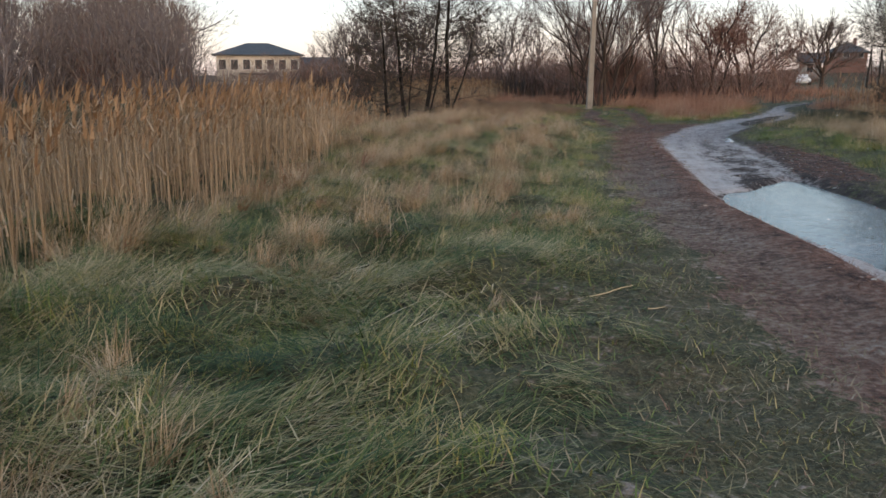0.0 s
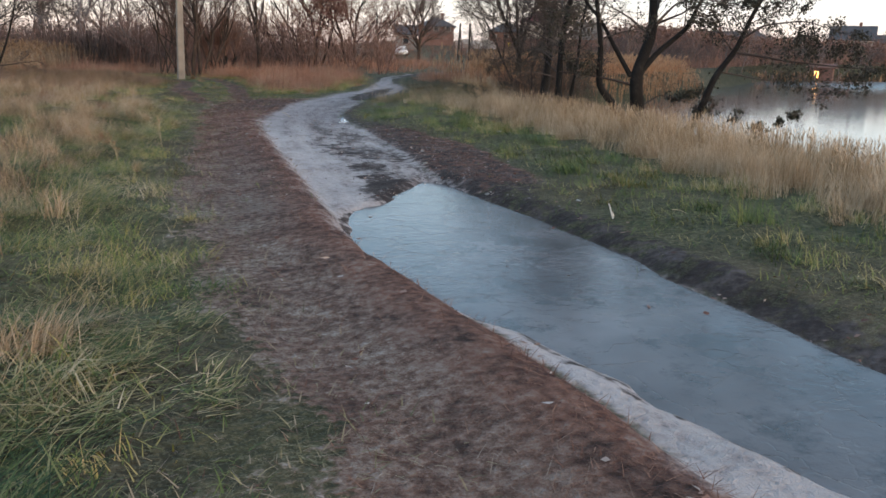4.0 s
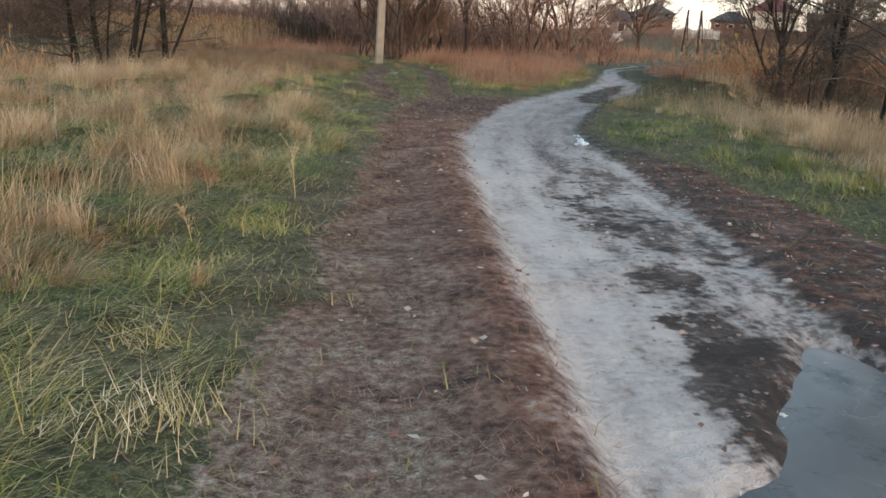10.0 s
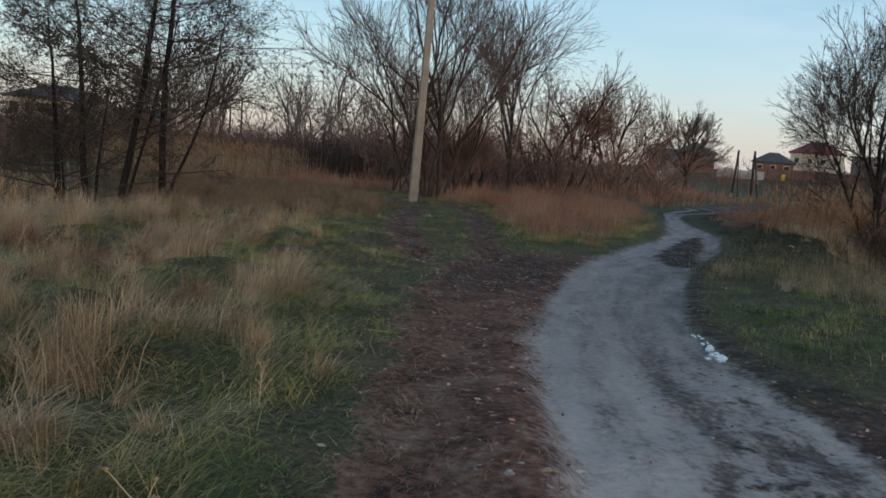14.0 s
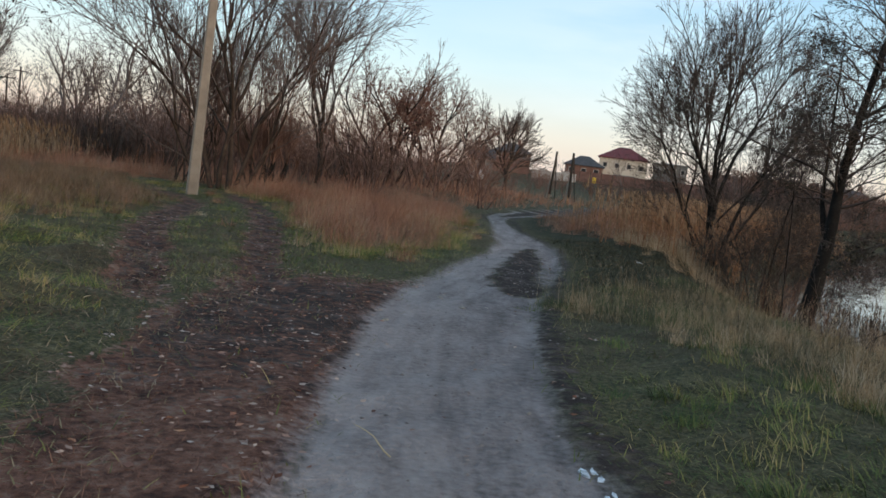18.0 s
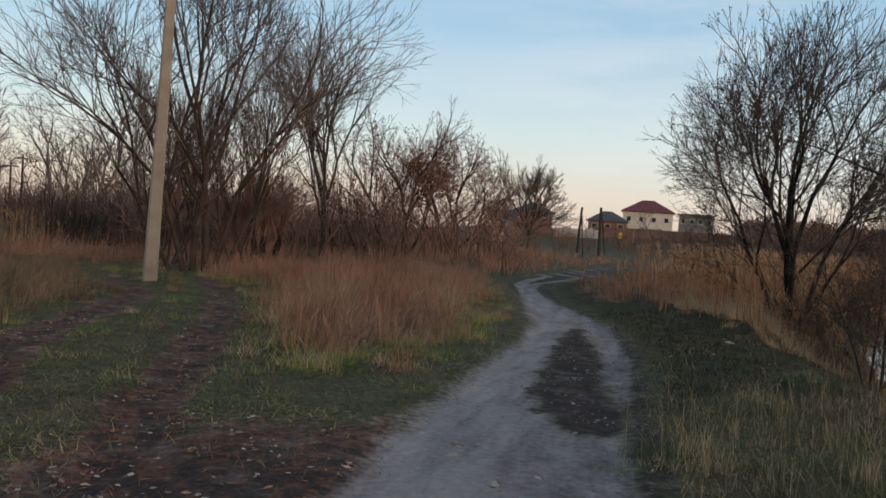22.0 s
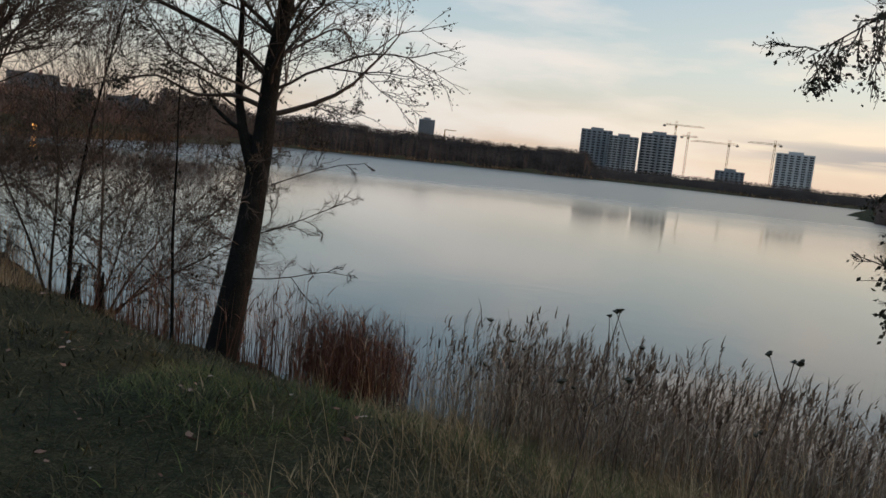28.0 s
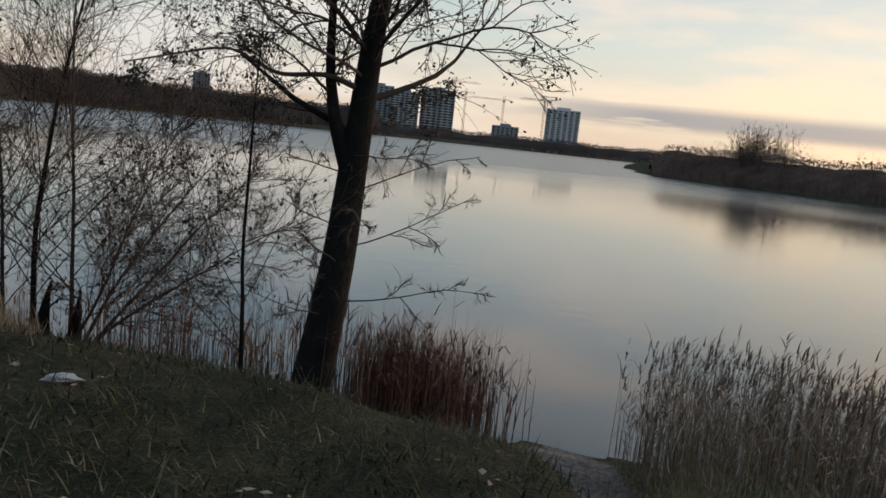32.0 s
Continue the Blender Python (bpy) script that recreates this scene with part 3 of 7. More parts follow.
def tubes(lines, sides):
    """Tapered tubes round polylines: a list of (points, radii)."""
    vs, fs, base = [], [], 0
    ang = np.arange(sides) * 2 * np.pi / sides
    ca, sa = np.cos(ang), np.sin(ang)
    for pts, rad in lines:
        t = np.gradient(pts, axis=0)
        t /= np.linalg.norm(t, axis=1, keepdims=True) + 1e-9
        ref = np.array((0.31, 0.95, 0.05)) if abs(t[0, 2]) > 0.8 else np.array((0.05, 0.03, 1.0))
        u = np.cross(t, ref)
        u /= np.linalg.norm(u, axis=1, keepdims=True) + 1e-9
        v = np.cross(t, u)
        ring = pts[:, None, :] + rad[:, None, None] * (ca[None, :, None] * u[:, None, :] + sa[None, :, None] * v[:, None, :])
        vs.append(ring.reshape(-1, 3))
        n = len(pts)
        i = np.arange(n - 1)[:, None] * sides + np.arange(sides)[None, :]
        j = np.arange(n - 1)[:, None] * sides + (np.arange(sides)[None, :] + 1) % sides
        fs.append((np.stack([i, j, j + sides, i + sides], -1) + base).reshape(-1, 4))
        base += n * sides
    return np.concatenate(vs), np.concatenate(fs)


def blades(rng, x, y, z, length, width, lean, curl, levels=2, heading=None):
    """Bent tapering blades: one per place. lean and curl in radians, as arrays or numbers."""
    n = len(x)
    a = rng.uniform(0, 2 * np.pi, n) if heading is None else heading
    side = np.stack([-np.sin(a), np.cos(a), np.zeros(n)], 1)
    out = np.stack([np.cos(a), np.sin(a), np.zeros(n)], 1)
    p = np.stack([x, y, z], 1)
    length, width, lean, curl = (np.broadcast_to(np.asarray(v, float), (n,)) for v in (length, width, lean, curl))
    rows, cur = [], p.copy()
    for k in range(levels + 1):
        f = k / levels
        if k:
            th = lean + curl * (k - 0.5) / levels
            cur = cur + (length / levels)[:, None] * (np.sin(th)[:, None] * out + np.cos(th)[:, None] * np.array((0, 0, 1.0)))
        w = width * (1 - f) ** 0.7 * 0.5
        if k < levels:
            rows += [cur - side * w[:, None], cur + side * w[:, None]]
        else:
            rows += [cur]
    per = 2 * levels + 1
    v = np.stack(rows, 1).reshape(-1, 3)
    tri = []
    for k in range(levels - 1):
        b = 2 * k
        tri += [(b, b + 1, b + 3), (b, b + 3, b + 2)]
    b = 2 * (levels - 1)
    tri.append((b, b + 1, b + 2))
    f = (np.arange(n)[:, None, None] * per + np.array(tri)[None]).reshape(-1, 3)
    return v, f


def joined(pieces):
    vs, fs, base = [], [], 0
    for v, f in pieces:
        vs.append(v)
        fs.append(f + base)
        base += len(v)
    return np.concatenate(vs), np.concatenate(fs)


def scatter(rng, n, xr, yr, chance):
    """About n places over a box, kept by chance(x, y) from 0 to 1."""
    x, y = rng.uniform(*xr, n), rng.uniform(*yr, n)
    keep = rng.uniform(0, 1, n) < chance(x, y)
    return x[keep], y[keep]


# ---- ground: one sheet to the horizon ----
def steps(*runs):
    out = []
    for a, b, s in runs:
        out += list(np.arange(a, b, s))
    return np.array(out + [runs[-1][1]])


gx = steps((-2600, -600, 250), (-600, -100, 25), (-100, -30, 5), (-30, -9, 1.0), (-9, -1.5, 0.3), (-1.5, 2.6, 0.16), (2.6, 6.6, 0.08), (6.6, 12, 0.14), (12, 24, 0.28), (24, 40, 1.0), (40, 120, 5), (120, 800, 14), (800, 2600, 300))
gy = steps((-2600, -600, 250), (-600, -60, 25), (-60, -10, 2.5), (-10, 0, 0.4), (0, 36, 0.14), (36, 52, 0.2), (52, 100, 2.0), (100, 300, 8), (300, 700, 40), (700, 2600, 300))
GX, GY = np.meshgrid(gx, gy)
# the rows of the sheet follow the track's edge near the walk
bend = SAND_L(np.clip(GY, 0, 44)) - SAND_L(0.0)
GX = GX + bend * smooth(-26, 0, GX) * (1 - np.clip((GX - 9) / 60, 0, 1)) * smooth(-20, 0, GY) * smooth(110, 60, GY)
GZ = height(GX, GY)
nx, ny = len(gx), len(gy)
idx = np.arange(nx * ny).reshape(ny, nx)
quads = np.stack([idx[:-1, :-1], idx[:-1, 1:], idx[1:, 1:], idx[1:, :-1]], -1).reshape(-1, 4)


def ground_material():
    m, n, l, b = material("field_ground", 0.95, 0.2)
    at = n.new("ShaderNodeAttribute")
    at.attribute_name = "zone"
    sep = n.new("ShaderNodeSeparateColor")
    l.new(at.outputs["Color"], sep.inputs[0])
    big, mid, fine, grit = (tex_noise(n, l, s, d) for s, d in ((0.45, 3), (2.6, 5), (16, 5), (90, 3)))
    soil = ramp(n, [(0.3, (0.028, 0.023, 0.014)), (0.5, (0.07, 0.055, 0.032)), (0.72, (0.17, 0.13, 0.08))])
    l.new(maths(n, l, "ADD", maths(n, l, "MULTIPLY", mid.outputs[0], 0.6), maths(n, l, "MULTIPLY", fine.outputs[0], 0.4)), soil.inputs[0])
    green = ramp(n, [(0.36, (0.022, 0.03, 0.012)), (0.52, (0.06, 0.066, 0.026)), (0.66, (0.14, 0.13, 0.06))])
    l.new(fine.outputs[0], green.inputs[0])
    field = mixed(n, l, maths(n, l, "MULTIPLY_ADD", big.outputs[0], 2.4, -0.8), soil.outputs[0], green.outputs[0])
    wisp = n.new("ShaderNodeTexNoise")
    wisp.inputs["Scale"].default_value, wisp.inputs["Detail"].default_value, wisp.inputs["Roughness"].default_value, wisp.inputs["Distortion"].default_value = 34.0, 4.0, 0.6, 1.6
    cw = n.new("ShaderNodeTexCoord")
    l.new(cw.outputs["Object"], wisp.inputs["Vector"])
    straw = ramp(n, [(0.50, (0, 0, 0)), (0.62, (1, 1, 1))])
    l.new(wisp.outputs[0], straw.inputs[0])
    field = mixed(n, l, maths(n, l, "MULTIPLY", straw.outputs[0], maths(n, l, "MULTIPLY", mid.outputs[0], 1.1)), field, (0.19, 0.165, 0.10))
    # darker ramp: the bank's dimness against the bright sky put into the colour
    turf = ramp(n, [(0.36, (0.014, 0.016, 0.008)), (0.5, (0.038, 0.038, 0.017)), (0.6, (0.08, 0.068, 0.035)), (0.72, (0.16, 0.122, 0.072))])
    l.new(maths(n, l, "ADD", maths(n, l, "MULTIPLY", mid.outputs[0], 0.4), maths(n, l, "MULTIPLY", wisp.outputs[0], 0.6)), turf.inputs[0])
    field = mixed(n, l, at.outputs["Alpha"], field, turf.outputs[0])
    earth = ramp(n, [(0.36, (0.034, 0.018, 0.014)), (0.45, (0.105, 0.05, 0.035)), (0.54, (0.19, 0.098, 0.068)), (0.62, (0.235, 0.155, 0.12)), (0.72, (0.38, 0.30, 0.25))])
    l.new(maths(n, l, "ADD", maths(n, l, "MULTIPLY", mid.outputs[0], 0.5), maths(n, l, "MULTIPLY", fine.outputs[0], 0.5)), earth.inputs[0])
    lane = n.new("ShaderNodeAttribute")
    lane.attribute_name = "lane"
    stretch = n.new("ShaderNodeMapping")
    stretch.inputs["Scale"].default_value = (3.2, 0.75, 1.0)
    l.new(lane.outputs["Vector"], stretch.inputs["Vector"])
    streak = n.new("ShaderNodeTexNoise")
    streak.inputs["Scale"].default_value, streak.inputs["Detail"].default_value, streak.inputs["Roughness"].default_value = 0.95, 8.0, 0.6
    l.new(stretch.outputs[0], streak.inputs["Vector"])
    mixv = maths(n, l, "ADD", maths(n, l, "MULTIPLY", streak.outputs[0], 0.52), maths(n, l, "ADD", maths(n, l, "MULTIPLY", mid.outputs[0], 0.2), maths(n, l, "MULTIPLY", fine.outputs[0], 0.28)))
    lsep = n.new("ShaderNodeSeparateXYZ")
    l.new(lane.outputs["Vector"], lsep.inputs[0])
    smoothed = n.new("ShaderNodeMapRange")
    smoothed.interpolation_type = "SMOOTHSTEP"
    smoothed.inputs["From Min"].default_value, smoothed.inputs["From Max"].default_value = 0.3, 1.3
    smoothed.inputs["To Min"].default_value, smoothed.inputs["To Max"].default_value = 0.06, -0.015
    l.new(maths(n, l, "ADD", lsep.outputs[0], maths(n, l, "MULTIPLY_ADD", mid.outputs[0], 0.8, -0.4)), smoothed.inputs["Value"])
    mixv = maths(n, l, "ADD", mixv, smoothed.outputs[0])
    sand_dry = ramp(n, [(0.37, (0.06, 0.045, 0.04)), (0.44, (0.16, 0.13, 0.12)), (0.49, (0.34, 0.29, 0.27)), (0.56, (0.44, 0.385, 0.36)), (0.68, (0.53, 0.47, 0.445))])
    sand_damp = ramp(n, [(0.36, (0.10, 0.083, 0.08)), (0.45, (0.20, 0.172, 0.168)), (0.54, (0.285, 0.248, 0.24)), (0.68, (0.40, 0.352, 0.34))])
    l.new(mixv, sand_dry.inputs[0])
    l.new(mixv, sand_damp.inputs[0])
    damp = n.new("ShaderNodeMapRange")
    damp.inputs["From Min"].default_value, damp.inputs["From Max"].default_value = 18.5, 23.0
    l.new(lsep.outputs[1], damp.inputs["Value"])
    sand_c = mixed(n, l, damp.outputs[0], sand_dry.outputs[0], sand_damp.outputs[0])
    mud = ramp(n, [(0.32, (0.02, 0.015, 0.013)), (0.52, (0.052, 0.038, 0.033)), (0.72, (0.16, 0.125, 0.112))])
    l.new(maths(n, l, "ADD", maths(n, l, "MULTIPLY", mid.outputs[0], 0.6), maths(n, l, "MULTIPLY", fine.outputs[0], 0.4)), mud.inputs[0])
    rag = maths(n, l, "MULTIPLY_ADD", maths(n, l, "ADD", maths(n, l, "MULTIPLY", maths(n, l, "ADD", mid.outputs[0], streak.outputs[0]), 0.5), fine.outputs[0]), 1.25, -1.25)

    blot = tex_noise(n, l, 6.5, 4, 0.6)
    clods = maths(n, l, "MULTIPLY_ADD", blot.outputs[0], 1.7, -0.89)

    def mask(ch, lo=0.36, hi=0.60, rough=1.0, extra=None):
        k = n.new("ShaderNodeMapRange")
        k.interpolation_type = "SMOOTHSTEP"
        k.inputs["From Min"].default_value, k.inputs["From Max"].default_value = lo, hi
        ragged = maths(n, l, "MULTIPLY", rag, rough)
        if extra:
            ragged = maths(n, l, "ADD", ragged, extra)
        l.new(maths(n, l, "ADD", sep.outputs[ch], ragged), k.inputs["Value"])
        return k.outputs[0]

    straw_earth = ramp(n, [(0.38, (0.05, 0.035, 0.026)), (0.46, (0.13, 0.095, 0.07)), (0.54, (0.25, 0.205, 0.165)), (0.66, (0.48, 0.43, 0.37))])
    l.new(maths(n, l, "ADD", maths(n, l, "MULTIPLY", wisp.outputs[0], 0.6), maths(n, l, "MULTIPLY", fine.outputs[0], 0.4)), straw_earth.inputs[0])
    start = n.new("ShaderNodeMapRange")
    start.inputs["From Min"].default_value, start.inputs["From Max"].default_value = 19.0, 13.5
    l.new(lsep.outputs[1], start.inputs["Value"])
    inner = n.new("ShaderNodeMapRange")
    inner.inputs["From Min"].default_value, inner.inputs["From Max"].default_value = -0.2, -0.6
    l.new(maths(n, l, "ADD", lsep.outputs[0], maths(n, l, "MULTIPLY_ADD", mid.outputs[0], 1.2, -0.6)), inner.inputs["Value"])
    patchy = n.new("ShaderNodeMapRange")
    patchy.inputs["From Min"].default_value, patchy.inputs["From Max"].default_value = 0.40, 0.62
    l.new(maths(n, l, "ADD", maths(n, l, "MULTIPLY", big.outputs[0], 0.35), maths(n, l, "MULTIPLY", mid.outputs[0], 0.65)), patchy.inputs["Value"])
    paler = n.new("ShaderNodeMapRange")
    paler.inputs["From Min"].default_value, paler.inputs["From Max"].default_value = 6.5, 9.5
    paler.inputs["To Min"].default_value, paler.inputs["To Max"].default_value = 0.45, 1.0
    l.new(lsep.outputs[1], paler.inputs["Value"])
    strewn = maths(n, l, "MULTIPLY", maths(n, l, "MULTIPLY", maths(n, l, "MULTIPLY", start.outputs[0], paler.outputs[0]), inner.outputs[0]), maths(n, l, "MULTIPLY_ADD", patchy.outputs[0], 0.72, 0.2))
    c = mixed(n, l, mask(1), field, mixed(n, l, strewn, earth.outputs[0], straw_earth.outputs[0]))
    c = mixed(n, l, mask(0, 0.2, 0.8, 0.45), c, sand_c)
    c = mixed(n, l, mask(2, 0.36, 0.74, 0.5, clods), c, mud.outputs[0])
    l.new(c, b.inputs["Base Color"])
    bumped(n, l, b, maths(n, l, "ADD", fine.outputs[0], maths(n, l, "MULTIPLY", grit.outputs[0], 0.35)), 1.0, 0.06)
    return m


ground_me = fast_mesh("ground", np.stack([GX, GY, GZ], -1).reshape(-1, 3), quads, ground_material(), True)
zs, zd, zm = zones(GX, GY)
inside = ((np.abs(GX - 8) < 40) & (GY > -60) & (GY < 90)).astype(float)
zs = np.maximum(zs, 0.62 * smooth(0.25, 0.8, landing(GX, GY)))
col = np.stack([zs * inside, zd * inside, zm * inside, darkened_turf(GX, GY)], -1).astype(np.float32)
layer = ground_me.color_attributes.new("zone", "FLOAT_COLOR", "POINT")
layer.data.foreach_set("color", col.ravel())
lanes_ = ground_me.attributes.new("lane", "FLOAT_VECTOR", "POINT")
lanes_.data.foreach_set("vector", np.stack([GX - SAND_L(GY), GY, np.zeros_like(GX)], -1).astype(np.float32).ravel())
ground = tagged(new("ground", ground_me), "rough lakeside field with a pale sandy track and brown trodden verge", "ground", kind="structure")


# ---- water ----
def water_material(name, base, rough, ripple, distance):
    """Calm near the bank; further out a light wind ruffles the surface."""
    m, n, l, b = material(name, rough, 0.5)
    b.inputs["IOR"].default_value = 1.55
    b.inputs["Base Color"].default_value = (*base, 1)
    w = tex_noise(n, l, 1.6, 3)
    v = tex_noise(n, l, 0.12, 2)
    bumped(n, l, b, maths(n, l, "MULTIPLY", w.outputs[0], v.outputs[0]), ripple, distance)
    c = n.new("ShaderNodeTexCoord")
    s = n.new("ShaderNodeSeparateXYZ")
    l.new(c.outputs["Object"], s.inputs[0])
    k = n.new("ShaderNodeMapRange")
    k.interpolation_type = "SMOOTHSTEP"
    k.inputs["From Min"].default_value, k.inputs["From Max"].default_value = 70.0, 120.0
    k.inputs["To Min"].default_value, k.inputs["To Max"].default_value = rough, rough + 0.22
    u = tex_noise(n, l, 0.02, 2)
    l.new(maths(n, l, "ADD", s.outputs[0], maths(n, l, "MULTIPLY", maths(n, l, "SUBTRACT", u.outputs[0], 0.5), 60.0)), k.inputs["Value"])
    l.new(k.outputs[0], b.inputs["Roughness"])
    return m


def sheet(x0, x1, y0, y1, sx, sy, z):
    xs, ys = np.arange(x0, x1 + sx, sx), np.arange(y0, y1 + sy, sy)
    X, Y = np.meshgrid(xs, ys)
    i = np.arange(X.size).reshape(X.shape)
    return np.stack([X, Y, np.full(X.shape, float(z))], -1).reshape(-1, 3), np.stack([i[:-1, :-1], i[:-1, 1:], i[1:, 1:], i[1:, :-1]], -1).reshape(-1, 4)


lake_water = water_material("lake_water", (0.045, 0.047, 0.05), 0.085, 0.3, 0.02)
v, f = sheet(9, 760, -420, 300, 20, 20, WATER_Z)
tagged(new("lake_water", fast_mesh("lake_water", v, f, lake_water, True)), "still open lake mirroring the evening sky", "lake", kind="structure")
v, f = sheet(-32, -1, -75, 60, 4, 4, POND_Z)
tagged(new("pond_water", fast_mesh("pond_water", v, f, lake_water, True)), "shallow reedy pond water beside the field", "pond", kind="structure")


def ice_material():
    m, n, l, b = material("dirty_ice", 0.2, 0.5)
    b.inputs["IOR"].default_value = 1.31
    big, weed, fine = tex_noise(n, l, 0.9, 3), tex_noise(n, l, 2.2, 7, 0.7), tex_noise(n, l, 14, 4)
    body = ramp(n, [(0.3, (0.05, 0.043, 0.042)), (0.55, (0.10, 0.086, 0.083)), (0.75, (0.17, 0.148, 0.142))])
    l.new(big.outputs[0], body.inputs[0])
    k = n.new("ShaderNodeMapRange")
    k.inputs["From Min"].default_value, k.inputs["From Max"].default_value = 0.53, 0.64
    l.new(weed.outputs[0], k.inputs["Value"])
    l.new(mixed(n, l, maths(n, l, "MULTIPLY", k.outputs[0], 0.8), body.outputs[0], (0.022, 0.022, 0.022)), b.inputs["Base Color"])
    r = n.new("ShaderNodeMapRange")
    r.inputs["To Min"].default_value, r.inputs["To Max"].default_value = 0.05, 0.26
    l.new(fine.outputs[0], r.inputs["Value"])
    l.new(r.outputs[0], b.inputs["Roughness"])
    crack = n.new("ShaderNodeTexVoronoi")
    crack.feature = "DISTANCE_TO_EDGE"
    crack.inputs["Scale"].default_value = 1.7
    cc = n.new("ShaderNodeTexCoord")
    warp = tex_noise(n, l, 2.4, 4)
    push = n.new("ShaderNodeVectorMath")
    push.operation = "MULTIPLY_ADD"
    push.inputs[1].default_value = (0.9, 0.9, 0.0)
    l.new(warp.outputs["Color"], push.inputs[0])
    l.new(cc.outputs["Object"], push.inputs[2])
    l.new(push.outputs[0], crack.inputs["Vector"])
    line_ = n.new("ShaderNodeMapRange")
    line_.inputs["From Min"].default_value, line_.inputs["From Max"].default_value = 0.0, 0.02
    l.new(crack.outputs["Distance"], line_.inputs["Value"])
    wide = tex_noise(n, l, 4.5, 5, 0.65)
    relief = maths(n, l, "ADD", maths(n, l, "MULTIPLY", line_.outputs[0], 0.3), maths(n, l, "ADD", fine.outputs[0], wide.outputs[0]))
    bumped(n, l, b, relief, 0.4, 0.008)
    return m


ICE = ice_material()
v, f = sheet(3.2, 6.0, -2.6, 14.0, 0.35, 0.35, -0.112)
tagged(new("frozen_puddle", fast_mesh("frozen_puddle", v, f, ICE, True)), "long frozen puddle of murky grey ice filling the track", "puddle", kind="structure")


# ---- trees ----
def limb(rng, p, d, length, r0, r1, n, wander, rise):
    """A wandering tapered polyline from p along d; rise bends it up (or down if negative)."""
    pts, cur, d = [p], np.array(p, float), np.array(d, float)
    for k in range(n):
        d = d + rng.normal(0, wander, 3) + np.array((0, 0, rise))
        d /= np.linalg.norm(d)
        cur = cur + d * length / n
        pts.append(cur)
    return np.array(pts), np.linspace(r0, r1, n + 1)


def turned(rng, d, angle):
    """A direction at the given angle from d, round about at random."""
    a = rng.normal(0, 1, 3)
    a -= a @ d * d
    a /= np.linalg.norm(a) + 1e-9
    return d * math.cos(angle) + a * math.sin(angle)


def along(pts, f):
    k = f * (len(pts) - 1)
    i = min(int(k), len(pts) - 2)
    d = pts[i + 1] - pts[i]
    return pts[i] + d * (k - i), d / (np.linalg.norm(d) + 1e-9)


def grow(seed, stems, boughs, twigs, sprays, angle=0.9, rise=0.04, bough_len=0.4, twig_len=0.4, first=0.25, top=1.0, wander=0.1, fine=0.004):
    """stems: (base, direction, length, radius) and, if they differ, how many boughs from where on; or (points, taper, length, radius, ...). Boughs sprout from stems, twigs from boughs, sprays from twigs.
    Returns thick and thin polylines and the places on thin ones where leaves hang."""
    rng = np.random.default_rng(seed)
    thick, thin, spots = [], [], []
    for base, d, length, r, *own in stems:
        if isinstance(base, list):
            way = np.array(base, float)
            k = np.linspace(0, len(way) - 1, 4 * len(way))
            way = np.stack([np.interp(k, np.arange(len(way)), way[:, c]) for c in range(3)], 1)
            way[1:-1] = (way[:-2] + 2 * way[1:-1] + way[2:]) / 4
            stem = way, np.linspace(r, max(r * d, fine), len(way))
        else:
            d = np.array(d, float) / np.linalg.norm(d)
            stem = limb(rng, np.array(base, float), d, length, r, max(r * 0.1, fine), 12, wander * 0.5, rise * 0.4)
        thick.append(stem)
        many, start = (own + [boughs, first])[:2] if len(own) < 2 else own[:2]
        if len(own) == 1:
            many, start = own[0], first
        for k in range(many):
            f = start + (top - start) * (k + rng.uniform(0, 1)) / many
            p, dd = along(stem[0], min(f, 0.985))
            bl = length * bough_len * (1.15 - 0.75 * f) * rng.uniform(0.7, 1.25)
            br = max(fine * 1.6, r * 0.30 * (1.05 - f))
            b = limb(rng, p, turned(rng, dd, angle * rng.uniform(0.75, 1.2)), bl, br, max(br * 0.2, fine), 7, wander, rise)
            thick.append(b)
            for q_ in range(twigs):
                g = 0.12 + 0.88 * (q_ + rng.uniform(0, 1)) / twigs
                q, de = along(b[0], g)
                tl = bl * twig_len * rng.uniform(0.6, 1.3) * (1.2 - 0.5 * g)
                tr = max(fine, br * 0.25)
                t = limb(rng, q, turned(rng, de, rng.uniform(0.35, 0.9)), tl, tr, fine * 0.8, 4, wander * 1.3, rise * 1.2)
                thin.append(t)
                spots.append(t[0][2:])
                for _ in range(sprays):
                    s, ds = along(t[0], rng.uniform(0.1, 1.0))
                    u = limb(rng, s, turned(rng, ds, rng.uniform(0.3, 0.8)), tl * rng.uniform(0.4, 0.85), fine * 0.8, fine * 0.5, 2, wander * 1.4, rise)
                    thin.append(u)
                    spots.append(u[0][1:])
    return thick, thin, np.concatenate(spots) if spots else np.zeros((0, 3))


